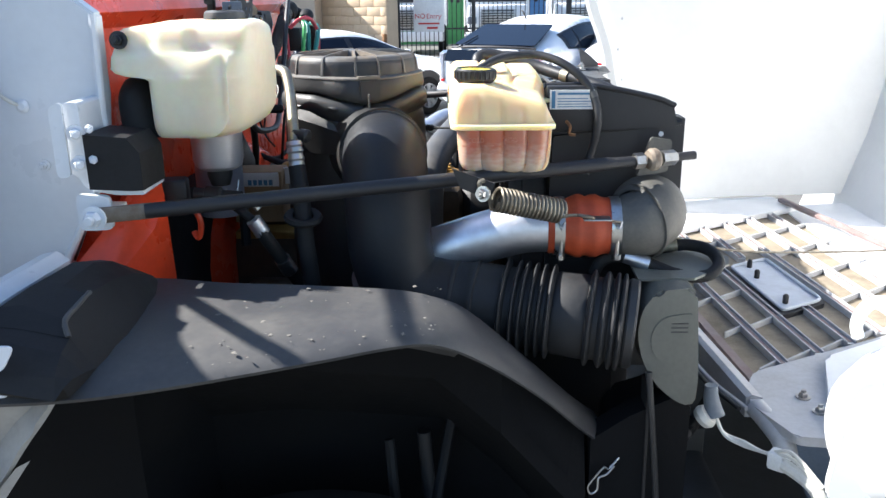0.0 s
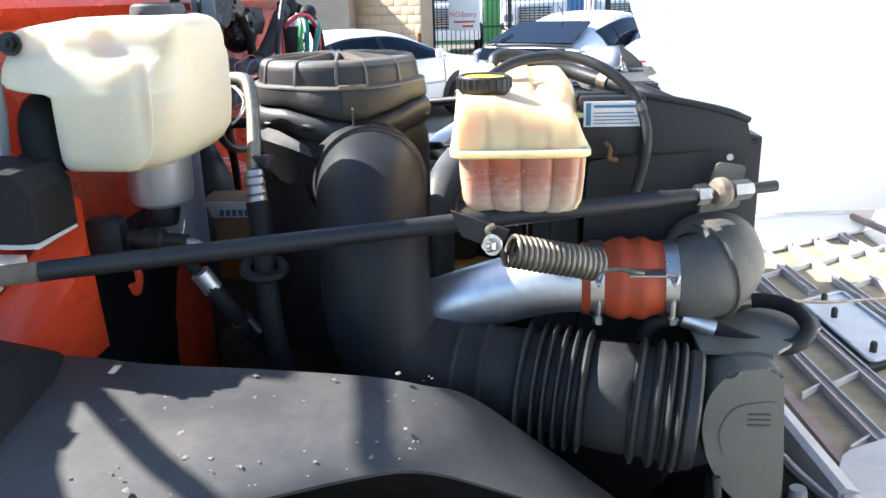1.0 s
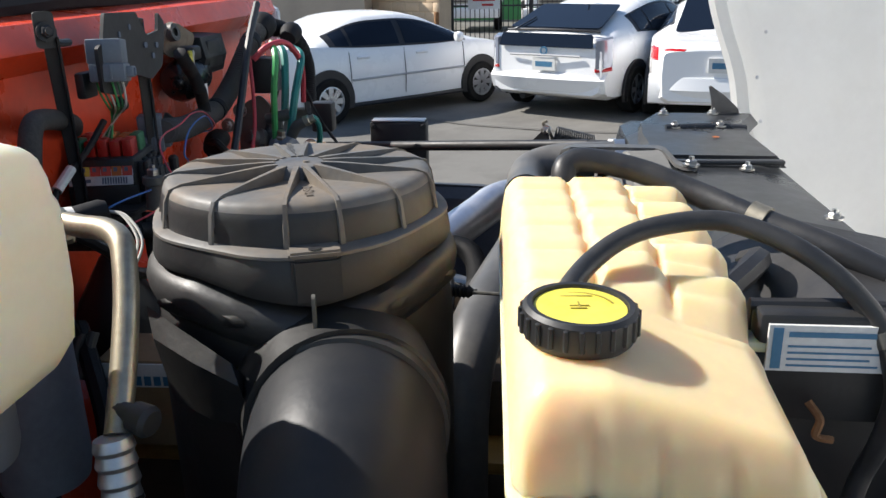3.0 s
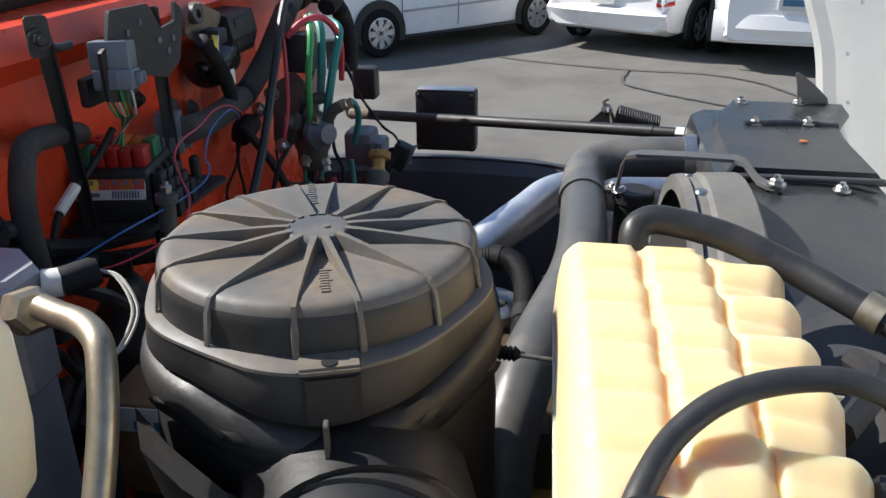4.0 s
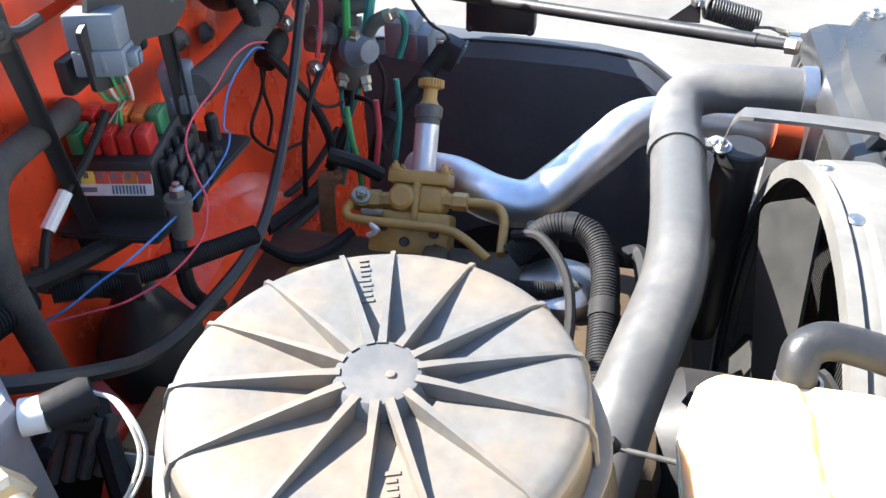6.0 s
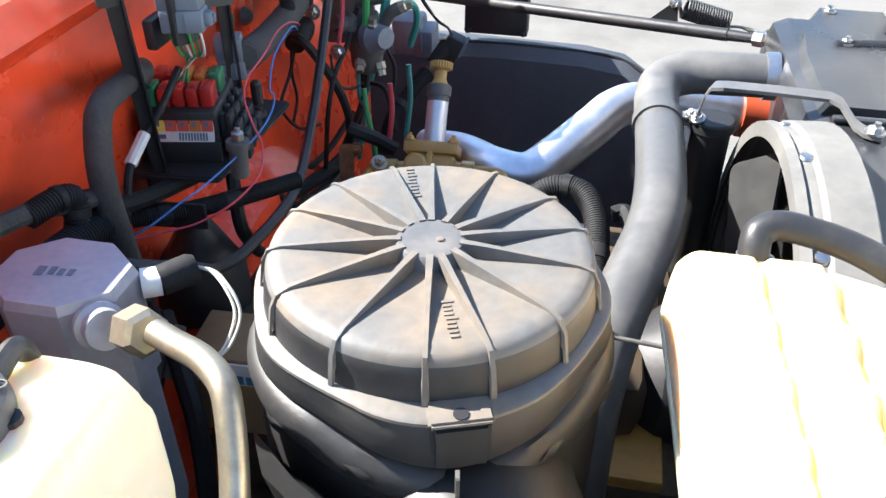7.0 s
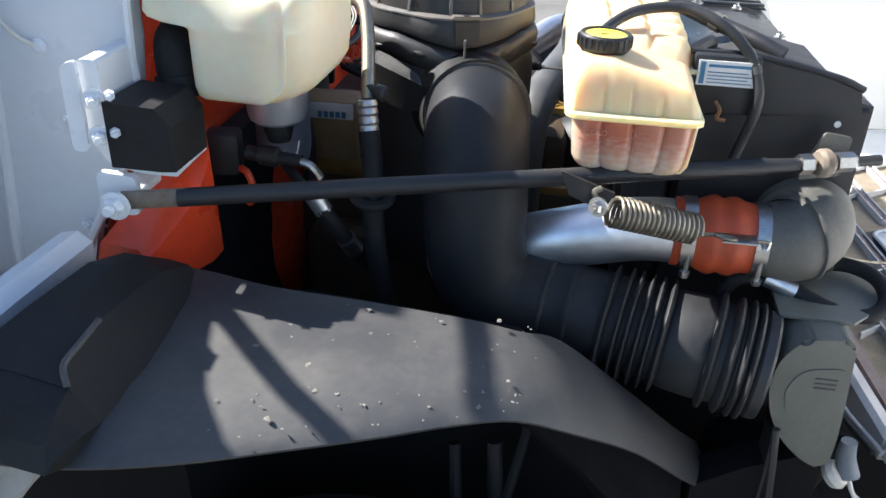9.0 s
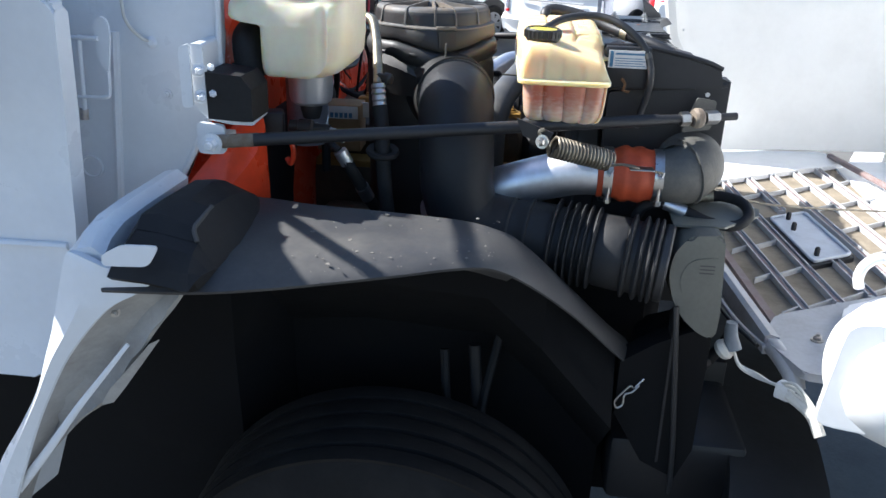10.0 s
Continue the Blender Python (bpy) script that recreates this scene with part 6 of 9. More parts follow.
def build_spring(a, b, tail, label, steel=None, far=False):
    a, b = Vector(a), Vector(b)
    d = (b - a).normalized()
    steel = steel or SPRING_STEEL
    sp = thing("coil_spring", a, label, "spring", "hood springs")
    u = d.cross(Vector((0, 0, 1))).normalized()
    v = d.cross(u)
    L, turns, R = (b - a).length, 17, 0.0195
    pts = []
    for i in range(turns * 14 + 1):
        t = i / (turns * 14)
        ang = 2 * math.pi * turns * t
        pts.append(a + d * L * t + (u * math.cos(ang) + v * math.sin(ang)) * R)
    part("coil", add_tube(bmesh.new(), pts, 0.0033, 6), steel, sp)
    hk = [b - d * 0.01 + v * R * 0.8, b + d * 0.02 + v * 0.004, b + d * 0.05, b + d * 0.062 + u * 0.008, b + d * 0.05 + u * 0.012, b + d * 0.03 + u * 0.006]
    part("hook", tube(hk, 0.003, 6), SPRING_STEEL, sp)
    part("anchor_hook", tube([a + v * R, a - d * 0.012, a - d * 0.03 + Vector((0, 0, 0.02)), a - d * 0.02 + Vector((0, 0, 0.03))], 0.004, 8), SPRING_STEEL, sp)
    part("anchor_bolt", bolt(a - d * 0.022 + Vector((0, -0.012, 0.008)), (-0.6, -1, 0.2), 0.009, 0.01), STEEL, sp)
    if far:
        part("anchor_plate", plate([(-0.008, -0.012), (0.055, -0.008), (0.052, 0.030), (0.044, 0.034)], axes((0.036, 3.052, 1.512), (1, -0.35, 0.06), (0, 0, 1)), 0.006), BLACK_STEEL, sp)
    else:
        part("anchor_plate", plate([(0, 0), (0.07, -0.035), (0.055, -0.06), (0.01, -0.035)], axes(a - d * 0.08 + Vector((0, 0.02, 0.035)), (1, 0.1, 0.1), (0, 0, 1)), 0.006), BLACK_STEEL, sp)
    part("clevis", box(b + d * 0.05 - Vector((0.004, 0.008, 0.008)), b + d * 0.095 + Vector((0.004, 0.008, 0.006)), 0.004), STEEL, sp)
    part("cable", tube([b + d * 0.09] + [Vector(p) for p in tail], 0.0028, 6), SPRING_STEEL, sp)


build_spring((0.108, 1.406, 1.519), (0.224, 1.445, 1.487), [(0.40, 1.55, 1.425), (0.60, 1.72, 1.33), (0.95, 2.05, 1.22), (1.35, 2.3, 1.15)], "dusty coil spring with hook and cable beside the strut")
build_spring((0.100, 3.05, 1.53), (0.190, 3.05, 1.508), [(0.24, 3.05, 1.49), (0.29, 3.06, 1.47), (0.36, 3.08, 1.42), (0.55, 3.1, 1.3)], "dark coil spring with cable on the far side", BLACK_STEEL, True)

# ---- coolant tank ----
tank = thing("coolant_tank", (0.12, 1.65, 1.56), "yellowed plastic coolant surge tank with red coolant and a black cap", "coolant tank")


def tank_top(u, y):
    """Height of the lobed lid; u runs across, y along the tank."""
    w = min(max((y - 1.565) / 0.05, 0.0), 1.0)
    z = 1.702 + 0.006 * math.sin(min(max((y - 1.43) / 0.5, 0), 1) * math.pi) + 0.010 * (y - 1.45) / 0.45
    for c in (0.36, 0.66):
        z -= 0.008 * w * math.exp(-((u - c) / 0.022) ** 2)
    for c in (1.615, 1.675, 1.735, 1.795, 1.855):
        z -= 0.0045 * w * math.exp(-((y - c) / 0.007) ** 2)
    if u > 0.66:
        z -= w * (0.006 + 0.020 * (1 - ((y - 1.575) / 0.062) % 1.0) * (u - 0.66) / 0.34)
    z -= (1 - w) * max(0.0, u - 0.30) * 0.05
    z -= 0.016 * max(0.0, (u - 0.90) / 0.10) ** 2 + 0.014 * max(0.0, (0.09 - u) / 0.09) ** 2
    z -= 0.016 * max(0.0, (1.466 - y) / 0.014) ** 2 + 0.014 * max(0.0, (y - 1.895) / 0.02) ** 2
    return z


bm = bmesh.new()
NU, NV = 40, 90
grid = []
for j in range(NV + 1):
    y = 1.452 + (1.915 - 1.452) * j / NV
    f = (y - 1.435) / 0.485
    saw = (1 - ((y - 1.575) / 0.062) % 1.0) * (1 if y > 1.575 else 0)
    x0, x1 = 0.042 - 0.027 * f, 0.203 - 0.010 * saw
    grid.append([bm.verts.new((x0 + (x1 - x0) * i / NU, y, tank_top(i / NU, y))) for i in range(NU + 1)])
for a, b in zip(grid, grid[1:]):
    for i in range(NU):
        bm.faces.new((a[i], a[i + 1], b[i + 1], b[i]))
rim = grid[0][:] + [g[-1] for g in grid[1:]] + grid[-1][-2::-1] + [g[0] for g in grid[-2:0:-1]]
last = rim
for drop, out in ((0.33, 0.0035), (0.7, 0.005), (1.0, 0.006)):
    now = []
    for v in rim:
        p = v.co.copy()
        p.z = p.z + (1.634 - p.z) * drop
        if p.y < 1.453:
            u = (p.x - 0.042) / 0.161
            flute = sum(math.exp(-((u - c) / 0.03) ** 2) for c in (0.24, 0.48, 0.72))
            p.y -= out - 0.004 * flute
        elif p.y > 1.914:
            p.y += out * 0.3
        elif p.x < 0.1:
            p.x -= out
        else:
            p.x += out
        now.append(bm.verts.new(p))
    for i in range(len(rim)):
        k = (i + 1) % len(rim)
        bm.faces.new((last[i], now[i], now[k], last[k]))
    last = now
bm.faces.new(last)
part("upper_shell", bm, COOLANT_MILK, tank, "", 60)
rings = []
for z, k in ((1.634, 0.0), (1.62, 0.001), (1.60, 0.002), (1.570, 0.005), (1.557, 0.011), (1.551, 0.022), (1.549, 0.036)):
    ring = []
    xa, xb, ya, yb = 0.041 + k, 0.206 - k, 1.455 + k, 1.912 - k
    n = 32
    for i in range(n):
        x = xa + (xb - xa) * i / n
        edge = min(i, n - i) / n * 8
        ring.append(Vector((x, ya - 0.007 * abs(math.sin(math.pi * 4 * i / n)) ** 0.55 + 0.014 * max(0, 1 - edge) ** 2, z)))
    for i in range(16):
        y = ya + (yb - ya) * i / 16
        ring.append(Vector((xb, y, z)))
    for i in range(n):
        ring.append(Vector((xb + (xa - xb) * i / n, yb, z)))
    for i in range(16):
        ring.append(Vector((xa, yb + (ya - yb) * i / 16, z)))
    rings.append(ring)
part("lower_shell", loft(rings[::-1]), COOLANT_LOW, tank, "translucent lower half full of red coolant", 50)
part("seam_flange", loft([[Vector((p[0], p[1], z)) for p in rounded([(0.032 + k, 1.438 + k), (0.212 - k, 1.438 + k), (0.210 - k, 1.922 - k), (0.008 + k, 1.922 - k)], 0.02, 4)] for z, k in ((1.630, 0.003), (1.632, 0.0), (1.638, 0.0), (1.640, 0.003))]), COOLANT_MILK, tank)
for word, x in (("COLD", 0.075), ("ADD", 0.135)):
    part("level_word", lettering(word, axes((x, 1.4472, 1.612), (1, 0, 0), (0, 0, 1)), 0.011, 0.0006), FAINT_RED, tank, "moulded word")
part("name_writing", lettering("ENGINE COOLANT", axes((0.105, 1.4478, 1.592), (1, 0, 0), (0, 0, 1)), 0.0105, 0.0006), FAINT_RED, tank, "moulded words")
for u in (0.052, 0.095):
    part("level_line", bars([(0.0, 0.0, 0.012, 0.0015)], axes((u, 1.4475, 1.602), (1, 0, 0), (0, 0, 1))), FAINT_RED, tank)
CAPC = Vector((0.074, 1.522, 1.707))
capc = part("cap", lathe([(0, 0.0178), (0.0290, 0.0178), (0.0296, 0.0208), (0.0330, 0.0210), (0.0355, 0.0185), (0.036, 0.004), (0.034, 0.0), (0.03, -0.004), (0.03, -0.014)], CAPC, (0.03, -0.02, 1), 48), BLACK_PLASTIC, tank, "black screw cap")
for k in range(24):
    a = 2 * math.pi * k / 24
    part("knurl", lathe([(0, 0.003), (0.0019, 0.004), (0.0019, 0.017), (0, 0.018)], CAPC + Vector((math.cos(a) * 0.0358, math.sin(a) * 0.0358, 0)), "Z", 6), BLACK_PLASTIC, capc)
part("disc", lathe([(0, 0.0186), (0.0284, 0.0186), (0.0288, 0.0182), (0.0288, 0.0175)], CAPC, (0.03, -0.02, 1), 40), YELLOW_CAP, capc, "yellow warning disc")
f = axes(CAPC + Vector((0, 0, 0.0188)), (1, 0.1, 0), (0, 1, 0))
part("disc_writing", bars([(-0.006, -0.0005, 0.006, 0.0005), (-0.006, -0.0045, 0.004, -0.0035), (-0.0006, -0.004, 0.0004, 0.006), (-0.010, 0.0145, 0.010, 0.0158)], f), CAP_INK, capc, "faint moulded marks")
bm = bmesh.new()
for k in range(40):
    a = math.pi * (0.1 + 0.8 * k / 40)
    add_lathe(bm, [(0, 0.0), (0.0008, 0.0), (0.0008, 0.0006), (0, 0.0006)], CAPC + Vector((math.cos(a) * 0.021, math.sin(a) * 0.021, 0.0186)), "Z", 5)
part("disc_dots", bm, CAP_INK, capc)
part("rear_neck", lathe([(0.0, 0), (0.014, 0), (0.014, 0.022), (0.012, 0.024), (0, 0.024)], (0.080, 1.912, 1.672), (0, 0.2, 1), 20), COOLANT_MILK, tank)
for x, y in ((0.195, 1.62), (0.205, 1.75)):
    part("mount_lug", box((x - 0.006, y - 0.012, 1.655), (x + 0.022, y + 0.012, 1.664), 0.003), COOLANT_MILK, tank)

overflow = thing("overflow_hose", (0.1, 1.56, 1.72), "black rubber overflow hose looping from the coolant tank", "hose")
part("hose", tube([(0.058, 1.552, 1.690), (0.066, 1.575, 1.708), (0.085, 1.612, 1.720), (0.112, 1.635, 1.733), (0.145, 1.650, 1.739), (0.182, 1.655, 1.741), (0.212, 1.645, 1.736), (0.238, 1.632, 1.726), (0.263, 1.622, 1.709), (0.286, 1.615, 1.685), (0.298, 1.608, 1.66), (0.304, 1.60, 1.630), (0.301, 1.603, 1.59), (0.293, 1.608, 1.553), (0.284, 1.60, 1.52)], 0.0078, 12), HOSE_RUBBER, overflow)
part("label_band", tube([(0.2925, 1.612, 1.674), (0.297, 1.609, 1.664)], 0.0086, 12, 3), TANK_GREY, overflow)
vent = thing("vent_hose", (0.09, 1.93, 1.72), "grey rubber vent hose from the tank to the radiator", "hose")
part("elbow", tube([(0.080, 1.918, 1.690), (0.078, 1.925, 1.708), (0.083, 1.934, 1.718), (0.104, 1.938, 1.722), (0.16, 1.93, 1.712), (0.215, 1.905, 1.695), (0.27, 1.86, 1.680), (0.33, 1.815, 1.665), (0.37, 1.79, 1.65)], 0.0135, 14), HOSE_RUBBER, vent)
part("clamp", lathe([(0.0135, -0.006), (0.016, -0.006), (0.016, 0.006), (0.0135, 0.006)], (0.080, 1.920, 1.694), (0, 0.25, 1), 20), ALUMINIUM_DULL, vent)
part("brown_band", tube([(0.262, 1.866, 1.683), (0.276, 1.855, 1.679)], 0.0155, 14, 2), ZINC, vent, "brown hose band")

# ---- radiator, cooler and shroud ----
rad = thing("radiator", (0.33, 2.28, 0.8), "black radiator and charge cooler pack with side and top covers", "radiator")
part("core", box((0.24, 1.66, 0.70), (0.40, 2.92, 1.55), 0.01), BLACK_STEEL, rad)
fins = bmesh.new()
for k in range(110):
    add_box(fins, (0.231, 1.86 + k * 0.0065, 0.95), (0.2405, 1.8632 + k * 0.0065, 1.545))
part("core_fins", fins, SHADED_BLADE, rad, "fin pack, coloured near-black for the shade in the shroud")
part("side_panel", plate(rounded([(0.205, 1.10), (0.476, 1.10), (0.476, 1.615), (0.462, 1.625), (0.225, 1.585)], 0.008, 3), axes((0, 1.648, 0), (1, 0.0, 0), (0, 0, 1)), 0.008), BLACK_STEEL, rad)
part("side_flange", box((0.466, 1.642, 1.05), (0.478, 1.70, 1.62), 0.003), BLACK_STEEL, rad)
part("upper_panel", plate([(0.208, 1.59), (0.462, 1.605), (0.452, 1.645), (0.40, 1.66), (0.30, 1.682), (0.208, 1.682)], axes((0, 1.652, 0), (1, 0.0, 0), (0, 0, 1)), 0.02, 0.003), BLACK_STEEL, rad)
part("upper_lip", tube([(0.21, 1.64, 1.596), (0.33, 1.64, 1.600), (0.47, 1.642, 1.612)], 0.006, 8), BLACK_STEEL, rad)
part("panel_edge", tube([(0.205, 1.63, 1.685), (0.30, 1.63, 1.684), (0.41, 1.632, 1.662), (0.455, 1.635, 1.645)], 0.005, 8), BLACK_STEEL, rad)
part("panel_hole", lathe([(0, 0), (0.005, 0), (0.005, 0.001), (0, 0.001)], (0.432, 1.6388, 1.59), (0, -1, 0), 12), PAPER, rad)
lab = part("notice_label", box((0.214, 1.606, 1.643), (0.296, 1.609, 1.679)), PAPER, rad, "white notice label with blue print")
part("notice_print", bars([(0.012, 0.027, 0.075, 0.031)] + [(0.012, 0.004 + 0.005 * k, 0.075 - 0.006 * (k % 2), 0.0055 + 0.005 * k) for k in range(4)] + [(0.001, 0.002, 0.008, 0.034)], axes((0.216, 1.6058, 1.643), (1, 0, 0), (0, 0, 1)), 0.0004), BLUE_INK, lab)
part("label_carrier", box((0.208, 1.609, 1.60), (0.302, 1.635, 1.686), 0.004), BLACK_PLASTIC, rad)
part("clip", tube([(0.245, 1.60, 1.622), (0.252, 1.592, 1.612), (0.25, 1.59, 1.60), (0.262, 1.59, 1.597)], 0.003, 6), RUST, rad)
cover = part("top_cover", loft([[Vector((x, y, z)) for x, z in ((0.222, 1.575), (0.228, 1.600), (0.25, 1.610), (0.40, 1.608), (0.455, 1.596), (0.465, 1.56), (0.222, 1.56))] for y in np.linspace(1.68, 2.80, 14)]), RAD_COVER, rad, "dull dark-grey bolted top cover", 20)
part("raised_panel", loft([[Vector((x + dx, y, z)) for x, z in ((0.238, 1.60), (0.250, 1.622), (0.445, 1.620), (0.462, 1.60))] for y, dx in ((2.42, 0.0), (2.43, 0.0), (2.60, 0.0), (2.72, 0.012), (2.815, 0.052), (2.83, 0.056))]), RAD_COVER, cover)
part("swage", tube([(0.30, 2.655, 1.622), (0.38, 2.668, 1.622), (0.455, 2.672, 1.618)], 0.007, 8), RAD_COVER, cover)
part("recess_edge", box((0.25, 2.385, 1.612), (0.45, 2.40, 1.620), 0.004), RAD_COVER, cover)
for x, y in ((0.293, 2.365), (0.385, 2.365), (0.318, 2.66), (0.405, 2.67), (0.318, 2.81), (0.42, 2.815), (0.445, 1.74), (0.43, 2.10)):
    part("cover_bolt", bolt((x, y, 1.611 if y < 2.5 else 1.623), (0, 0, 1), 0.008, 0.006), STEEL if y > 2 else BLACK_STEEL, cover)
part("orange_spot", lathe([(0, 0), (0.006, 0), (0.006, 0.001), (0, 0.001)], (0.375, 2.56, 1.6235), "Z", 10), ORANGE_PLASTIC, cover)
part("near_bracket", loft([[Vector((x, y, z)) for x, z in ((0.21, 1.60), (0.30, 1.66), (0.44, 1.632), (0.45, 1.60))] for y in (1.66, 1.80, 1.95)]), BLACK_STEEL, rad, "", 20)
part("support_bracket", tube([(0.21, 1.72, 1.66), (0.25, 1.78, 1.665), (0.26, 1.85, 1.64)], 0.012, 8), BLACK_STEEL, rad)
part("torn_fin", loft([[Vector((0.42 + o, 2.81, z)), Vector((0.42 + o + w, 2.835, z)), Vector((0.42 + o + w, 2.842, z)), Vector((0.42 + o, 2.818, z))] for z, w, o in ((1.60, 0.065, 0.0), (1.63, 0.058, -0.002), (1.655, 0.035, -0.006), (1.678, 0.008, -0.012))]), LINER, rad, "torn rubber baffle")

shroud = thing("fan_shroud", (0.17, 2.29, 0.9), "black round fan shroud behind the radiator", "fan shroud")
SH = Vector((-0.03, 2.175, 1.308))
part("barrel", lathe([(0.345, 0.185), (0.352, 0.183), (0.357, 0.19), (0.358, 0.205), (0.364, 0.21), (0.366, 0.255), (0.358, 0.26), (0.345, 0.255)], SH, "X", 72), SHROUD_GREY, shroud)
part("lip", lathe([(0.340, 0.178), (0.360, 0.178), (0.362, 0.19), (0.342, 0.192)], SH, "X", 72), SHROUD_GREY, shroud)
for a in (1.2, 1.57, 2.0, 0.8):
    part("rivet", lathe([(0, 0.004), (0.007, 0.003), (0.009, 0.0)], SH + Vector((0.20, math.cos(a) * 0.358, math.sin(a) * 0.358)), (0, math.cos(a), math.sin(a)), 14), STEEL, shroud)
fan = thing("cooling_fan", (0.15, 2.29, 1.2), "dark engine cooling fan inside the shroud", "fan")
part("hub", lathe([(0, 0.04), (0.07, 0.05), (0.1, 0.09), (0.1, 0.15), (0, 0.16)], SH, "X", 32), BLACK_STEEL, fan)
for k in range(5):
    a = 2 * math.pi * k / 5 + radians(50)
    d, t = Vector((0, math.cos(a), math.sin(a))), Vector((0, -math.sin(a), math.cos(a)))
    part("blade", plate(rounded([(0.08, -0.03), (0.315, -0.05), (0.32, 0.06), (0.08, 0.03)], 0.02, 3), axes(SH + Vector((0.19, 0, 0)), d, t + Vector((0.5, 0, 0))), 0.005), SHADED_BLADE, fan)

# ---- charge-air pipes ----
charge = thing("charge_air_pipe", (0.1, 1.56, 1.4), "bright aluminium charge-air pipe with orange-red silicone coupling", "charge pipe")
part("pipe", tube([(-0.14, 1.63, 1.28), (-0.09, 1.602, 1.332), (0.0, 1.580, 1.370), (0.10, 1.563, 1.408), (0.17, 1.556, 1.427), (0.245, 1.553, 1.430)], 0.049, 32), ALUMINIUM, charge)
C0, CD = Vector((0.210, 1.554, 1.430)), Vector((1, -0.03, 0.01))
part("coupling", lathe([(0.050, 0.0), (0.0525, 0.002), (0.0525, 0.035), (0.056, 0.042), (0.060, 0.052), (0.0605, 0.06), (0.056, 0.07), (0.0595, 0.08), (0.060, 0.09), (0.055, 0.10), (0.0535, 0.108), (0.0535, 0.14), (0.05, 0.142)], C0, CD, 44), SILICONE, charge, "orange-red silicone coupling", 60)
for z in (0.012, 0.115):
    cl = part("hose_clamp", lathe([(0.0535, 0), (0.0555, 0), (0.0555, 0.019), (0.0535, 0.019)], C0 + CD.normalized() * z, CD, 44), STEEL, charge, "worn steel T-bolt clamp")
    c = C0 + CD.normalized() * (z + 0.01)
    part("t_bolt", straight(c + Vector((0, -0.052, 0.014)), c + Vector((0.0, -0.047, -0.048)), 0.0042, 8), STEEL, cl)
    part("clamp_nut", lathe([(0, 0), (0.008, 0), (0.008, 0.009), (0, 0.009)], c + Vector((0, -0.048, -0.042)), (0, 0.08, -1), 6), STEEL, cl)
    part("clamp_loop", tube([c + Vector((-0.006, -0.05, 0.02)), c + Vector((0, -0.06, 0.012)), c + Vector((0.006, -0.05, 0.02))], 0.003, 6), STEEL, cl)
part("end_tank", tube([(0.325, 1.550, 1.431), (0.355, 1.551, 1.432), (0.385, 1.556, 1.435), (0.396, 1.566, 1.439), (0.405, 1.585, 1.444), (0.408, 1.61, 1.448)], lambda f: 0.051 + 0.021 * min(1.0, f * 1.25), 36), TANK_GREY, charge, "cast grey cooler end tank")
part("tank_seam", lathe([(0.062, -0.002), (0.0722, -0.002), (0.0722, 0.002), (0.062, 0.002)], (0.392, 1.562, 1.438), (1, 0.5, 0.2), 40), TANK_GREY, charge)

hot = thing("charge_air_pipe", (-0.1, 2.55, 1.4), "bright aluminium charge-air pipe behind the air cleaner", "charge pipe")
part("pipe", tube([(-0.36, 2.60, 1.39), (-0.29, 2.57, 1.405), (-0.22, 2.525, 1.408), (-0.165, 2.525, 1.405), (-0.12, 2.56, 1.425), (-0.06, 2.64, 1.45), (-0.03, 2.68, 1.463), (0.01, 2.71, 1.467), (0.08, 2.73, 1.462), (0.20, 2.74, 1.45)], 0.037, 28, 6), ALUMINIUM, hot)
part("coupling", straight((0.195, 2.739, 1.451), (0.25, 2.743, 1.446), 0.043, 28), SILICONE, hot, "orange-red silicone coupling")
up = thing("coolant_pipe", (0.03, 2.4, 1.4), "grey painted coolant pipe bending into the radiator top", "coolant pipe")
part("pipe", tube([(0.225, 2.655, 1.560), (0.15, 2.66, 1.556), (0.085, 2.665, 1.550), (0.045, 2.645, 1.540), (0.034, 2.60, 1.533), (0.034, 2.53, 1.53), (0.036, 2.44, 1.53), (0.036, 2.33, 1.525), (0.028, 2.24, 1.515), (0.005, 2.15, 1.50), (-0.02, 2.06, 1.478), (-0.035, 1.99, 1.44), (-0.04, 1.95, 1.38), (-0.04, 1.93, 1.25)], 0.036, 32, 6), PIPE_GREY, up)
part("end_band", lathe([(0.036, 0), (0.0395, 0.0), (0.0395, 0.02), (0.036, 0.02)], (0.205, 2.656, 1.559), (1, 0, 0.05), 32), ALUMINIUM_DULL, up)
part("strap", lathe([(0.0365, 0), (0.0395, 0.0), (0.0395, 0.026), (0.0365, 0.026)], (0.034, 2.515, 1.53), (0, -1, 0), 36), PIPE_GREY, up)
part("strap_ears", box((0.062, 2.49, 1.545), (0.10, 2.514, 1.552), 0.002), PIPE_GREY, up)
part("strap_bolt", bolt((0.09, 2.488, 1.552), (-0.2, -0.3, 1), 0.008, 0.008), STEEL, up)
stay = thing("pipe_stay", (0.16, 2.42, 1.58), "grey bent steel stay bar over the fan shroud", "stay bar")
part("bar", loft([[c - w, c + w, c + w + Vector((0, 0, -0.005)), c - w + Vector((0, 0, -0.005))] for c, w in [(Vector(p), Vector((0.004, 0.013, 0))) for p in ((0.086, 2.478, 1.56), (0.092, 2.47, 1.605), (0.098, 2.455, 1.624), (0.112, 2.440, 1.632), (0.18, 2.433, 1.634), (0.25, 2.426, 1.634), (0.262, 2.415, 1.632), (0.275, 2.375, 1.620), (0.285, 2.360, 1.618), (0.305, 2.350, 1.618))]]), PIPE_GREY, stay)
part("end_bolt", bolt((0.295, 2.352, 1.620), (0, 0, 1), 0.009, 0.007), STEEL, stay)
part("bar_bolt", bolt((0.082, 2.50, 1.55), (-0.3, -0.6, 1), 0.008, 0.008), STEEL, stay)
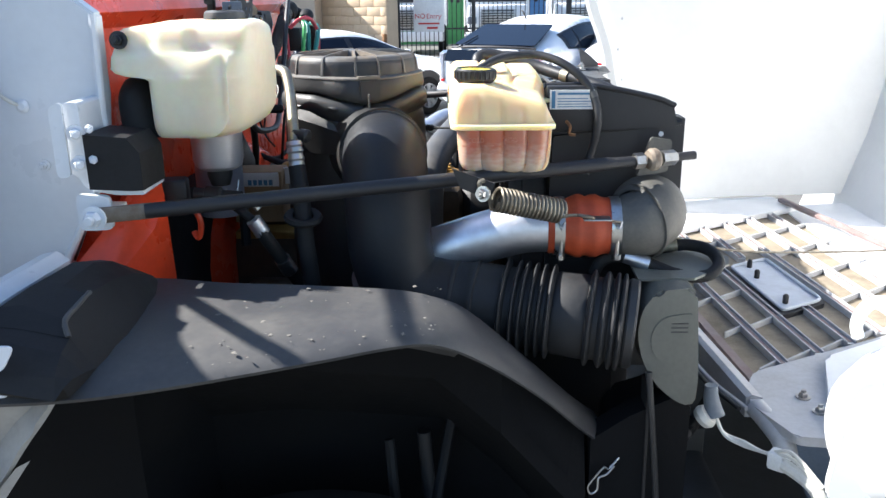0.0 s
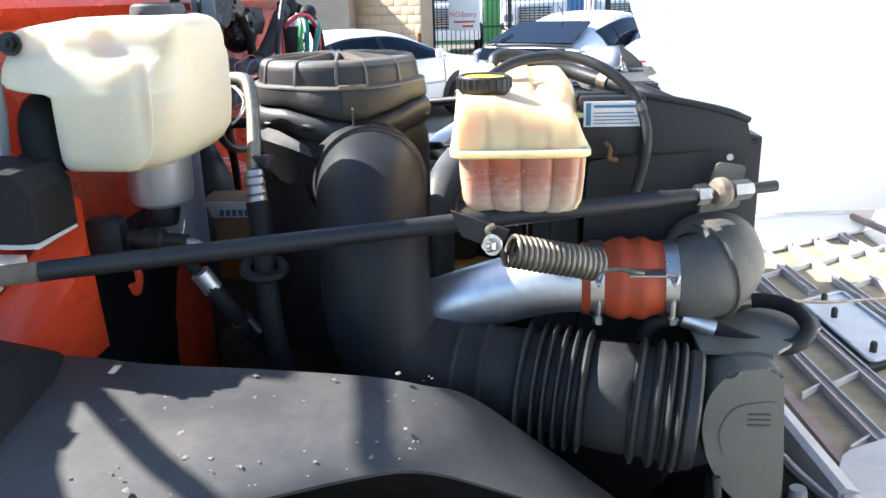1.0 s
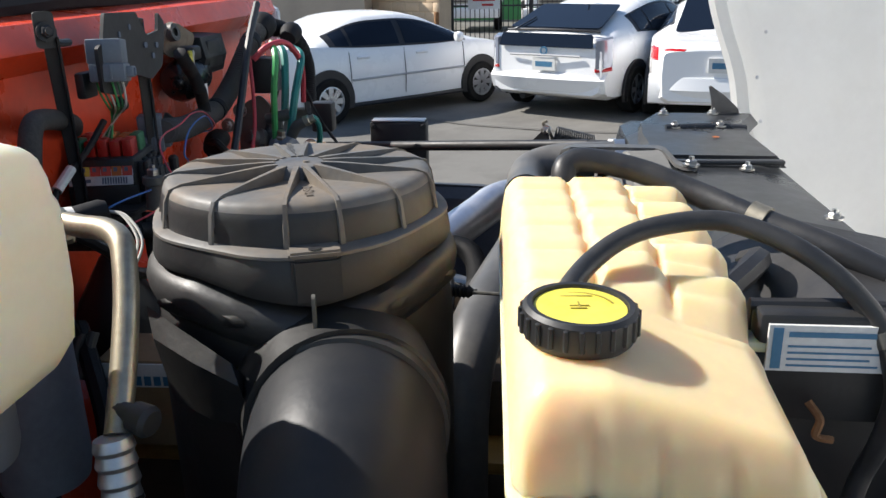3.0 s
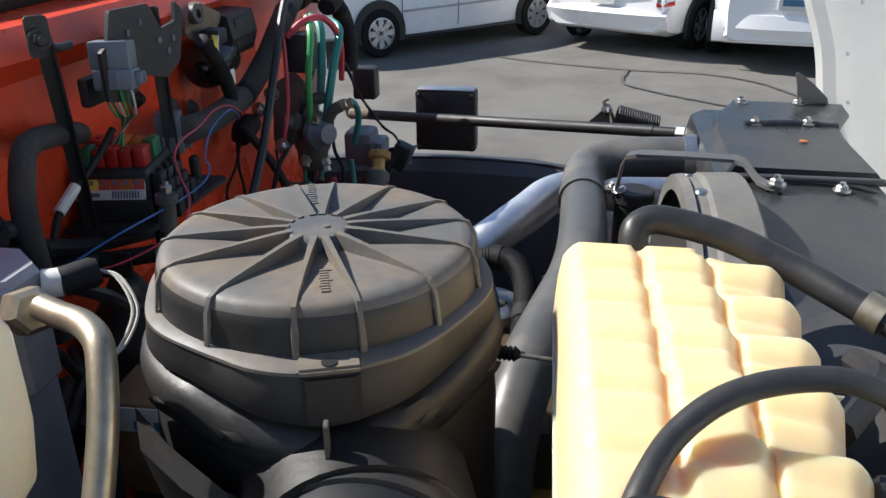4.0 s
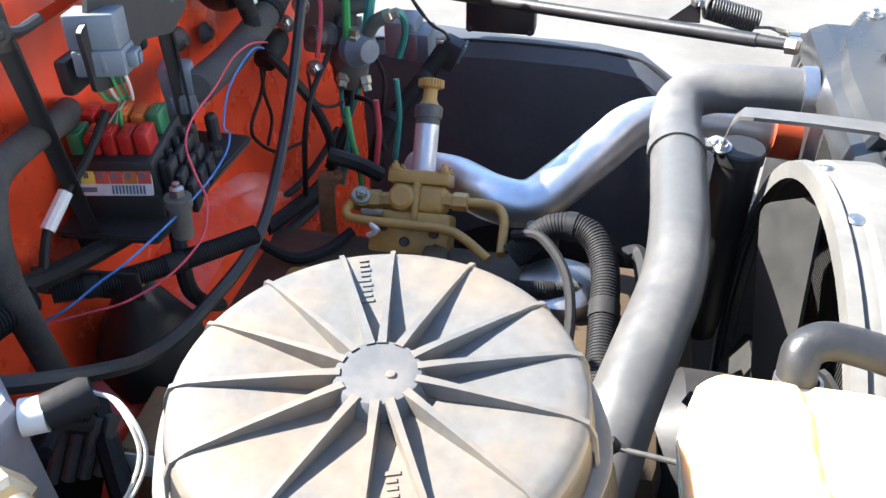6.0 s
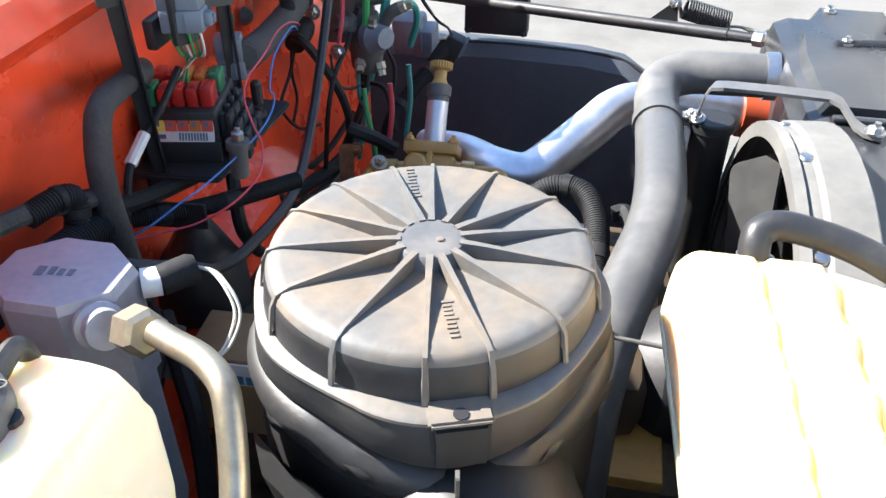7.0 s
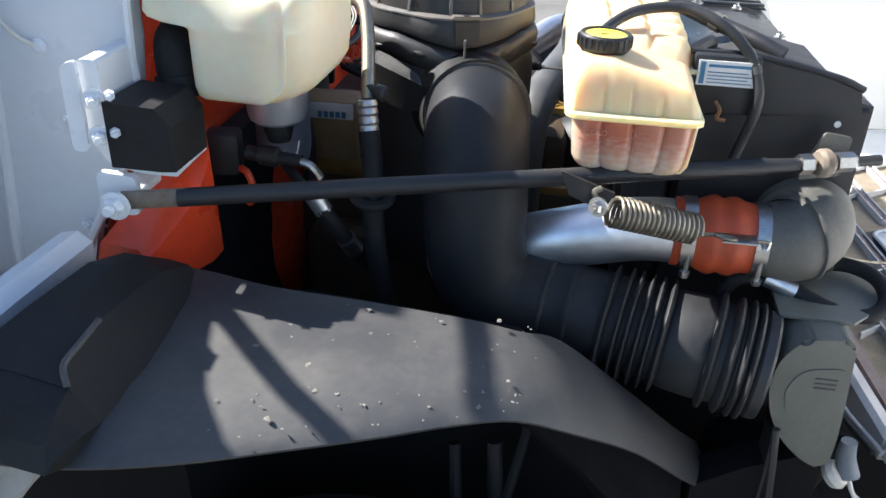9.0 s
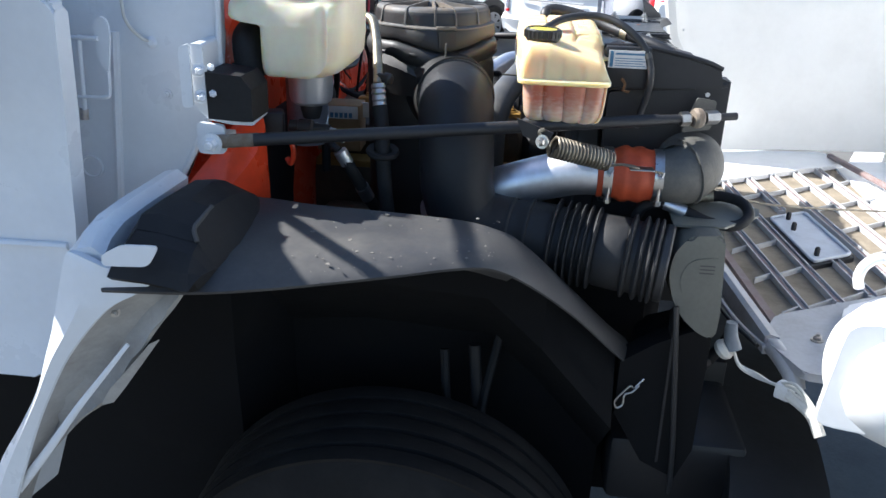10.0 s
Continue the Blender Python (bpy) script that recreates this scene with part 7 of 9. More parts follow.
post = thing("black_reservoir", (0.10, 2.47, 1.3), "black cylindrical reservoir beside the fan shroud", "reservoir")
part("can", lathe([(0, 1.22), (0.028, 1.22), (0.03, 1.24), (0.03, 1.53), (0, 1.532)], (0.115, 2.50, 0), "Z", 28), BLACK_PLASTIC, post)
part("cap", lathe([(0, 1.552), (0.031, 1.55), (0.033, 1.547), (0.033, 1.532), (0, 1.531)], (0.115, 2.50, 0), "Z", 28), BLACK_PLASTIC, post)

# ---- gold pipe, drier and near hoses ----
line = thing("refrigerant_line", (-0.28, 1.62, 1.55), "yellow-zinc and aluminium refrigerant pipe with a crimped hose", "refrigerant pipe")
part("pipe", tube([(-0.372, 1.716, 1.712), (-0.352, 1.707, 1.712), (-0.325, 1.694, 1.714), (-0.304, 1.678, 1.712), (-0.294, 1.664, 1.700), (-0.284, 1.638, 1.668), (-0.275, 1.602, 1.627), (-0.267, 1.566, 1.590)], 0.0105, 18), ZINC, line)
part("valve", lathe([(0, 0), (0.008, 0), (0.008, 0.014), (0.012, 0.016), (0.013, 0.03), (0.010, 0.034), (0, 0.035)], (-0.270, 1.578, 1.606), (1, -0.35, -0.15), 12), BLACK_PLASTIC, line)
part("crimp", lathe([(0.0, 0), (0.014, 0), (0.016, 0.008), (0.014, 0.012), (0.016, 0.02), (0.014, 0.024), (0.016, 0.034), (0.014, 0.038), (0.016, 0.05), (0.013, 0.056), (0, 0.056)], (-0.2655, 1.556, 1.595), (0.12, -0.2, -1), 20), ALUMINIUM_DULL, line)
part("hose", tube([(-0.260, 1.545, 1.55), (-0.252, 1.53, 1.50), (-0.245, 1.505, 1.44), (-0.238, 1.50, 1.36), (-0.23, 1.52, 1.25)], 0.0165, 14), RUBBER, line)
part("support_ring", lathe([(0.02, -0.004), (0.033, -0.006), (0.036, 0.0), (0.033, 0.006), (0.02, 0.004)], (-0.245, 1.502, 1.462), (0.1, -0.2, 1), 28), RUBBER, line)
drier = thing("receiver_drier", (-0.46, 1.77, 1.45), "silver metal receiver drier with an eight-sided head and hex fittings", "receiver drier")
oct_ring = lambda r, z: [Vector((-0.482 + r * math.cos(math.pi * (k + 0.5) / 4), 1.770 + r * 0.82 * math.sin(math.pi * (k + 0.5) / 4), z)) for k in range(8)]
part("head", loft([oct_ring(0.056, 1.600), oct_ring(0.060, 1.604), oct_ring(0.061, 1.704), oct_ring(0.057, 1.712)]), CAST_SILVER, drier, "", 20)
part("body", lathe([(0, 1.40), (0.046, 1.40), (0.05, 1.42), (0.05, 1.602), (0, 1.602)], (-0.482, 1.770, 0), "Z", 36), CAST_SILVER, drier)
part("head_mark", bars([(-0.02, -0.006, -0.013, 0.006), (-0.009, -0.004, -0.004, 0.006), (-0.001, -0.004, 0.004, 0.004), (0.007, -0.004, 0.012, 0.004)], axes((-0.482, 1.768, 1.7122), (1, 0.1, 0), (-0.1, 1, 0)), 0.0006), INK, drier)
part("boss", lathe([(0, 0), (0.019, 0), (0.020, 0.01), (0.016, 0.012), (0.016, 0.024), (0, 0.024)], (-0.438, 1.738, 1.690), (0.75, -0.55, 0.30), 24), CAST_SILVER, drier)
part("hex_nut", lathe([(0, 0), (0.0195, 0), (0.0195, 0.022), (0.015, 0.026), (0, 0.026)], (-0.400, 1.728, 1.700), (0.8, -0.45, 0.30), 6), ZINC, drier)
part("switch_band", lathe([(0, 0), (0.013, 0), (0.013, 0.016), (0, 0.016)], (-0.428, 1.792, 1.690), (0.85, 0.5, -0.05), 20), PAPER, drier)
part("switch", lathe([(0, 0), (0.0135, 0), (0.014, 0.026), (0.011, 0.032), (0, 0.032)], (-0.415, 1.800, 1.689), (0.75, 0.65, 0.1), 16), RUBBER, drier)
for k in range(2):
    part("pigtail", tube([(-0.392, 1.821, 1.692), (-0.374 + 0.004 * k, 1.818, 1.688), (-0.352 + 0.005 * k, 1.800, 1.668), (-0.355 + 0.004 * k, 1.782, 1.645), (-0.366, 1.770, 1.63)], 0.0016, 6), WIRE_WHITE, drier)
for pts, r, nm in (([(-0.33, 1.48, 1.46), (-0.31, 1.49, 1.42), (-0.29, 1.53, 1.36), (-0.26, 1.58, 1.28)], 0.013, "hose"), ([(-0.40, 1.55, 1.48), (-0.36, 1.50, 1.475), (-0.335, 1.485, 1.462)], 0.008, "pipe")):
    hz = thing("hydraulic_hose", pts[0], "black hydraulic hose with a bright crimped fitting", "hose", "hydraulic hoses")
    part(nm, tube(pts, r, 12), RUBBER, hz)
    if r > 0.01:
        part("crimp", straight((-0.332, 1.479, 1.464), (-0.318, 1.486, 1.436), 0.0145, 16), ALUMINIUM, hz)
        part("second_crimp", straight((-0.295, 1.52, 1.375), (-0.285, 1.538, 1.345), 0.0155, 16), STEEL, hz)
low_hose = thing("power_steering_hose", (0.45, 1.52, 1.36), "black hose with aluminium ferrule looping over the snorkel", "hose")
part("hose", tube([(0.30, 1.545, 1.335), (0.315, 1.54, 1.365), (0.35, 1.535, 1.375), (0.40, 1.53, 1.362), (0.45, 1.51, 1.348), (0.50, 1.50, 1.348), (0.53, 1.525, 1.362), (0.525, 1.57, 1.375), (0.49, 1.60, 1.378), (0.44, 1.61, 1.37)], 0.0115, 14), RUBBER, low_hose)
part("ferrule", straight((0.355, 1.536, 1.376), (0.40, 1.53, 1.362), 0.0135, 18), ALUMINIUM, low_hose)
part("brass_end", straight((0.43, 1.61, 1.37), (0.47, 1.605, 1.376), 0.012, 12), ZINC, low_hose)
part("lower_line", tube([(0.22, 1.60, 1.36), (0.30, 1.60, 1.362), (0.38, 1.61, 1.365), (0.44, 1.61, 1.37)], 0.010, 10), BLACK_STEEL, low_hose)

# ---- firewall fittings ----
def placed(bm, m):
    bmesh.ops.transform(bm, matrix=m, verts=bm.verts)
    return bm


fb = thing("fuse_block", (-0.58, 2.15, 1.6), "black fuse block with red and orange fuses on a steel tray", "fuse block")
tray = part("tray", plate(rounded([(-0.612, 2.075), (-0.500, 2.085), (-0.488, 2.305), (-0.612, 2.305)], 0.008, 3), Matrix.Translation((0, 0, 1.604)), 0.008, 0.002), BLACK_STEEL, fb, "black steel tray with turned-down lips")
part("front_lip", plate([(-0.612, 1.572), (-0.500, 1.572), (-0.500, 1.606), (-0.612, 1.606)], axes((0, 2.084, 0), (1, 0.09, 0), (0, 0, 1)), 0.005, 0.001), BLACK_STEEL, tray)
part("side_lip", plate([(2.09, 1.568), (2.30, 1.590), (2.30, 1.622), (2.25, 1.628), (2.09, 1.608)], axes((-0.494, 0, 0), (-0.05, 1, 0), (0, 0, 1)), 0.005, 0.001), BLACK_STEEL, tray)
TILT = Matrix.Translation((-0.556, 2.118, 1.612)) @ Matrix.Rotation(radians(11), 4, "Z")
base = part("base", placed(box((-0.048, 0.0, 0), (0.044, 0.105, 0.066), 0.005), TILT), BLACK_PLASTIC, fb)
part("base_skirt", placed(box((-0.05, -0.006, 0), (0.046, 0.002, 0.028), 0.002), TILT), BLACK_PLASTIC, base)
for i in range(4):
    part("side_rib", placed(box((0.044, 0.012 + 0.024 * i, 0.004), (0.052, 0.020 + 0.024 * i, 0.058), 0.002), TILT), BLACK_PLASTIC, base)
LF = TILT @ axes((-0.048, -0.0045, 0.029), (1, 0, 0), (0, 0.30, 1))
part("label", plate(rounded([(0, 0), (0.088, 0), (0.088, 0.031), (0, 0.031)], 0.001, 2), LF, 0.002), PAPER, fb, "paper fuse label")
for k in range(6):
    part("label_field", bars([(0.001 + 0.0146 * k, 0.013, 0.0146 + 0.0146 * k, 0.030)], LF, 0.0032), (WIRE_TEAL, YELLOW_CAP, RED_INK, RED_INK, ORANGE_PLASTIC, RED_INK)[k], fb)
    part("field_mark", bars([(0.004 + 0.0146 * k, 0.019, 0.009 + 0.0146 * k, 0.025)], LF, 0.0036), INK, fb)
part("label_barcode", bars([(0.046 + 0.0036 * k, 0.002, 0.0478 + 0.0036 * k, 0.011) for k in range(10)] + [(0.006, 0.004, 0.030, 0.009)], LF, 0.0032), INK, fb)
for i in range(5):
    for j in range(2):
        mt = (GREEN_PLASTIC if i == 0 else RED_PLASTIC) if j == 0 else (RED_PLASTIC if i < 2 else ORANGE_PLASTIC if i < 4 else GREEN_PLASTIC)
        x, y = -0.044 + i * 0.0172, 0.014 + j * 0.042
        f = part("mini_fuse", placed(box((x, y, 0.064), (x + 0.0145, y + 0.030, 0.090 - 0.002 * (i % 2)), 0.0025), TILT), mt, fb)
        part("fuse_slot", placed(box((x + 0.004, y + 0.008, 0.0875), (x + 0.0105, y + 0.022, 0.0912 - 0.002 * (i % 2)), 0.001), TILT), mt, f)
for i in range(3):
    for j in range(3):
        part("terminal", placed(box((0.054 + 0.009 * j, 0.004 + 0.030 * i, 0.0), (0.061 + 0.009 * j, 0.026 + 0.030 * i, 0.060 - 0.012 * j - 0.004 * i), 0.002), TILT), BLACK_PLASTIC, fb)
stud = part("stud", lathe([(0, 0), (0.011, 0), (0.011, 0.034), (0.014, 0.036), (0.014, 0.046), (0, 0.048)], (-0.478, 2.098, 1.612), (0.05, 0.05, 1), 16), TANK_GREY, fb, "grey cable stud")
part("stud_nut", lathe([(0, 0), (0.008, 0), (0.008, 0.008), (0.004, 0.010), (0.004, 0.014), (0, 0.015)], (-0.4755, 2.1005, 1.660), (0.05, 0.05, 1), 6), STEEL, stud)
part("tray_bolt", bolt((-0.513, 2.252, 1.612), (0, 0, 1), 0.010, 0.007), BLACK_STEEL, fb)
for x, y in ((-0.545, 2.262), (-0.53, 2.288)):
    part("post", lathe([(0, 0), (0.008, 0), (0.008, 0.03), (0.005, 0.034), (0, 0.035)], (x, y, 1.612), "Z", 10), BLACK_PLASTIC, fb)


def build_relay(m, size, label, wires):
    """Relay with a stepped case, a skirt and a latch; m places its foot, size is (wide, deep, tall)."""
    w, d, h = size
    rl = thing("relay", m.translation, label, "relay", "grey relays")
    part("case", placed(box((-w / 2, -d / 2, h * 0.42), (w / 2, d / 2, h), 0.003), m), GREY_PLASTIC, rl)
    part("skirt", placed(box((-w * 0.46, -d * 0.56, 0), (w * 0.54, d * 0.5, h * 0.44), 0.003), m), GREY_PLASTIC, rl)
    latch = part("latch", placed(box((w * 0.5, -d * 0.3, h * 0.10), (w * 0.5 + 0.010, d * 0.3, h * 0.36), 0.002), m), GREY_PLASTIC, rl)
    part("latch_slot", placed(box((w * 0.5 + 0.009, -d * 0.12, h * 0.14), (w * 0.5 + 0.012, d * 0.12, h * 0.32), 0.0005), m), INK, latch)
    for x in (-w * 0.3, w * 0.1):
        part("foot_rib", placed(box((x, -d * 0.6, 0.004), (x + 0.004, -d * 0.5, h * 0.40), 0.001), m), GREY_PLASTIC, rl)
    for k in range(wires):
        p0 = m @ Vector((-w * 0.35 + k * w * 0.7 / max(wires - 1, 1), -d * 0.1, 0.002))
        part("wire", tube([p0, p0 + Vector((0, 0.004, -0.016)), p0 + Vector((0.004 - 0.002 * k, 0.012, -0.036)), Vector((-0.548 + 0.002 * k, 2.15, 1.735)), Vector((-0.556 - 0.003 * k, 2.155, 1.70))], 0.0017, 6), (WIRE_GREEN, GREEN_PLASTIC, WIRE_WHITE)[k % 3], rl)
    return rl


build_relay(Matrix.Translation((-0.521, 2.108, 1.786)) @ Matrix.Rotation(radians(14), 4, "Z") @ Matrix.Rotation(radians(-6), 4, "X"), (0.046, 0.034, 0.056), "grey plastic relay with green wires on the firewall bracket", 6)
build_relay(Matrix.Translation((-0.556, 2.278, 1.655)) @ Matrix.Rotation(radians(18), 4, "Z"), (0.036, 0.030, 0.058), "grey plastic relay behind the fuse block", 0)
bra = thing("relay_bracket", (-0.57, 2.1, 1.8), "black slotted steel bracket frame bolted to the firewall", "bracket")
part("plate", plate(rounded([(2.085, 1.775), (2.13, 1.765), (2.17, 1.79), (2.225, 1.775), (2.262, 1.79), (2.275, 1.82), (2.285, 1.853), (2.268, 1.868), (2.262, 1.842), (2.225, 1.838), (2.20, 1.872), (2.115, 1.875), (2.10, 1.838), (2.085, 1.832)], 0.004, 2), axes((-0.566, 0, 0), (0.02, 1, 0), (0, 0, 1)), 0.005), BLACK_STEEL, bra)
for yy, zz, hw in ((2.215, 1.825, 0.005), (2.235, 1.808, 0.004), (2.145, 1.845, 0.003), (2.175, 1.853, 0.003), (2.25, 1.822, 0.004)):
    part("slot", plate(rounded([(yy - hw, zz - 0.004), (yy + hw, zz - 0.004), (yy + hw, zz + 0.004), (yy - hw, zz + 0.004)], 0.003, 3), axes((-0.5604, 0, 0), (0.02, 1, 0), (0, 0, 1)), 0.001), INK, bra)
part("holder", box((-0.562, 2.205, 1.80), (-0.545, 2.245, 1.835), 0.004), BLACK_PLASTIC, bra)
part("holder", box((-0.562, 2.09, 1.765), (-0.548, 2.125, 1.80), 0.004), BLACK_PLASTIC, bra)
for nm, p0, p1 in (("near_leg", (-0.548, 2.028, 1.855), (-0.578, 2.088, 1.606)), ("far_leg", (-0.549, 2.262, 1.860), (-0.552, 2.268, 1.62))):
    a_, b_ = Vector(p0), Vector(p1)
    u_ = (b_ - a_).normalized()
    leg = part(nm, plate([(0, -0.009), ((b_ - a_).length, -0.007), ((b_ - a_).length, 0.007), (0, 0.009)], axes(a_, u_, (0.75, 0.66, 0)), 0.004, 0.001), BLACK_STEEL, bra)
    part("leg_flange", plate([(0, 0), ((b_ - a_).length, 0), ((b_ - a_).length, 0.010), (0, 0.012)], axes(a_ + Vector((0.006, 0.006, 0)), u_, (0.66, -0.75, 0)), 0.003, 0.0008), BLACK_STEEL, leg)
part("leg_head", plate(rounded([(-0.012, -0.02), (0.012, -0.02), (0.012, 0.024), (-0.012, 0.024)], 0.006, 3), axes((-0.552, 2.026, 1.858), (0.7, 0.7, 0), (0, 0, 1)), 0.004), BLACK_STEEL, bra)
part("leg_bolt", bolt((-0.546, 2.020, 1.858), (0.7, -0.7, 0.1), 0.008, 0.007), BLACK_STEEL, bra)
part("top_stay", tube([(-0.553, 2.036, 1.85), (-0.556, 2.06, 1.842), (-0.560, 2.09, 1.84)], 0.005, 8), BLACK_STEEL, bra)
wip = thing("wiper_motor", (-0.57, 2.45, 1.74), "glossy black wiper motor on the firewall", "wiper motor")
part("motor", lathe([(0, 0), (0.007, 0.0), (0.010, 0.003), (0.012, 0.010), (0.026, 0.012), (0.032, 0.016), (0.036, 0.025), (0.0365, 0.10), (0, 0.11)], (-0.572, 2.425, 1.740), (-0.1, 1, 0.06), 36), GLOSS_BLACK, wip)
part("gearbox", loft([[Vector((x, y, z)) for x, z in ((-0.605, 1.745), (-0.555, 1.745), (-0.545, 1.775), (-0.552, 1.812), (-0.605, 1.815))] for y in (2.505, 2.515, 2.60, 2.61)]), BLACK_PLASTIC, wip, "", 25)
part("gearbox_lid", box((-0.556, 2.525, 1.755), (-0.546, 2.595, 1.805), 0.004), BLACK_PLASTIC, wip)
part("plug", box((-0.565, 2.425, 1.780), (-0.532, 2.458, 1.803), 0.004), BLACK_PLASTIC, wip)
part("mount", plate(rounded([(0, 0), (0.03, -0.015), (0.09, -0.01), (0.10, 0.02), (0.03, 0.048), (0, 0.04)], 0.012, 3), axes((-0.590, 2.41, 1.800), (0.15, 1, 0), (0.3, 0, 1)), 0.010), DULL_RUST, wip, "dull metal mounting ear")
part("mount_bush", lathe([(0.007, 0), (0.015, 0), (0.015, 0.012), (0.007, 0.012)], (-0.572, 2.425, 1.826), (1, -0.1, 0.2), 18), TANK_GREY, wip)
for k in range(3):
    part("lead", tube([(-0.545 + 0.004 * k, 2.425, 1.79), (-0.535 + 0.004 * k, 2.41, 1.797), (-0.528, 2.40 + 0.004 * k, 1.782), (-0.526, 2.405, 1.765)], 0.0016, 6), YELLOW_CAP if k < 2 else WIRE_WHITE, wip)
part("tag", box((-0.5375, 2.455, 1.712), (-0.5355, 2.475, 1.735)), PAPER, wip)
pump = thing("priming_pump", (-0.33, 2.49, 1.36), "yellow-painted fuel priming pump with a silver plunger barrel", "fuel pump")
PM = axes((-0.321, 2.493, 1.462), (1, 0.04, 0), (0, 0.80, -0.60))
PM = PM @ Matrix.Diagonal((1, 1, -1, 1)) if (PM.to_3x3() @ Vector((0, 0, 1))).z < 0 else PM


def pump_part(name, bm, mat, label="", parent=None):
    if PM.determinant() < 0:
        bmesh.ops.reverse_faces(bm, faces=bm.faces)
    return part(name, placed(bm, PM), mat, parent or pump, label)


flange = pump_part("flange", box((-0.046, -0.034, -0.020), (0.044, 0.036, 0.0), 0.004), ENGINE_YELLOW)
for x in (-0.037, 0.035):
    for y in (-0.026, 0.028):
        pump_part("flange_bolt", bolt((x, y, 0.0), (0, 0, 1), 0.0065, 0.006), ENGINE_YELLOW, "", flange)
barrel = pump_part("barrel", lathe([(0, 0), (0.0178, 0), (0.0178, 0.082), (0, 0.083)], (0, 0, 0), "Z", 32), FILTER_SILVER, "worn silver barrel")
pump_part("paint_wear", lathe([(0.0179, 0.070), (0.0182, 0.070), (0.0182, 0.082), (0.0179, 0.082)], (0, 0, 0), "Z", 32), TANK_GREY, "", barrel)
pump_part("collar", lathe([(0.0165, 0.080), (0.0205, 0.080), (0.0208, 0.096), (0.018, 0.099), (0, 0.099)], (0, 0, 0), "Z", 32), TANK_GREY)
pump_part("neck", lathe([(0, 0.098), (0.017, 0.098), (0.013, 0.103), (0.0105, 0.108), (0.0105, 0.122), (0.014, 0.126), (0, 0.127)], (0, 0, 0), "Z", 24), ENGINE_YELLOW)
knob = pump_part("knob", lathe([(0, 0.125), (0.0165, 0.125), (0.0175, 0.127), (0.0175, 0.135), (0.015, 0.1375), (0, 0.138)], (0, 0, 0), "Z", 28), ENGINE_YELLOW)
bm = bmesh.new()
for k in range(24):
    a = 2 * math.pi * k / 24
    add_lathe(bm, [(0, 0.126), (0.0016, 0.126), (0.0016, 0.1365), (0, 0.1365)], (0.0178 * math.cos(a), 0.0178 * math.sin(a), 0), "Z", 5)
pump_part("knob_teeth", bm, ENGINE_YELLOW, "", knob)
body = pump_part("body", box((-0.040, -0.030, -0.062), (0.040, 0.034, -0.018), 0.010, None, None, 3), ENGINE_YELLOW)
pump_part("web", box((-0.006, -0.040, -0.085), (0.004, -0.020, -0.018), 0.003), ENGINE_YELLOW, "", body)
pump_part("shoulder", lathe([(0, 0), (0.021, 0.0), (0.019, 0.030), (0.014, 0.034), (0, 0.034)], (-0.022, -0.012, -0.045), (0, -1, 0.15), 24), ENGINE_YELLOW, "", body)
pump_part("lower_block", box((-0.066, -0.036, -0.125), (0.052, 0.034, -0.060), 0.007), ENGINE_YELLOW, "", body)
for x, z in ((-0.045, -0.085), (0.030, -0.090), (-0.012, -0.105), (0.034, -0.112)):
    pump_part("plug_hole", lathe([(0, 0.0), (0.0055, 0.0), (0.0075, 0.002), (0.0075, -0.003)], (x, -0.0375, z), (0, -1, 0), 14), ENGINE_DARK, "", body)
pump_part("right_fitting", lathe([(0, 0), (0.011, 0), (0.011, 0.014), (0.0135, 0.016), (0.0135, 0.036), (0.009, 0.038), (0, 0.038)], (0.036, -0.020, -0.040), (1, 0, 0), 6), ENGINE_YELLOW)
pump_part("left_port", lathe([(0, 0), (0.012, 0), (0.012, 0.018), (0.015, 0.020), (0.015, 0.038), (0, 0.040)], (-0.036, -0.016, -0.046), (-1, 0, -0.05), 6), ENGINE_YELLOW)
pump_part("banjo", lathe([(0, -0.011), (0.015, -0.011), (0.0165, 0), (0.015, 0.011), (0, 0.011)], (-0.086, -0.020, -0.048), (0.3, -1, 0.4), 18), ENGINE_YELLOW)
pump_part("banjo_bolt", bolt((-0.083, -0.032, -0.043), (0.3, -1, 0.4), 0.009, 0.009), ZINC, "dull metal banjo bolt")
pump_part("clamp_ear", box((-0.078, -0.050, -0.072), (-0.046, -0.036, -0.062), 0.003), DULL_RUST)
pump_part("lower_pipe", tube([(-0.098, -0.026, -0.055), (-0.100, -0.044, -0.070), (-0.085, -0.050, -0.078), (-0.02, -0.050, -0.080), (0.045, -0.050, -0.082), (0.075, -0.055, -0.092), (0.115, -0.075, -0.118)], 0.0068, 12), ENGINE_YELLOW)
pump_part("fuel_pipe", tube([(0.070, -0.020, -0.040), (0.100, -0.018, -0.040), (0.118, -0.022, -0.044), (0.128, -0.034, -0.060), (0.130, -0.050, -0.085), (0.130, -0.066, -0.11)], 0.0068, 12), ENGINE_YELLOW)
pump_part("tie", tube([(-0.060, -0.062, -0.10), (-0.048, -0.072, -0.094), (-0.052, -0.082, -0.085), (-0.040, -0.088, -0.092)], 0.004, 6), PAPER, "pale cable tie end")
lever = thing("rusty_stay", (-0.46, 2.47, 1.3), "flat rusty steel stay bar behind the air cleaner", "stay bar")
part("bar", plate(rounded([(0, 0), (0.026, 0), (0.030, 0.15), (0.006, 0.15)], 0.006, 3), axes((-0.482, 2.455, 1.30), (0.85, 0.25, 0), (0.05, 0.25, 1)), 0.006), RUST, lever)
part("bar_bolt", bolt((-0.458, 2.497, 1.435), (0.2, -1, 0.2), 0.008, 0.007), RUST, lever)
val = thing("brake_valve", (-0.46, 2.70, 1.52), "cast grey air valve with brass fittings and coloured lines", "valve")
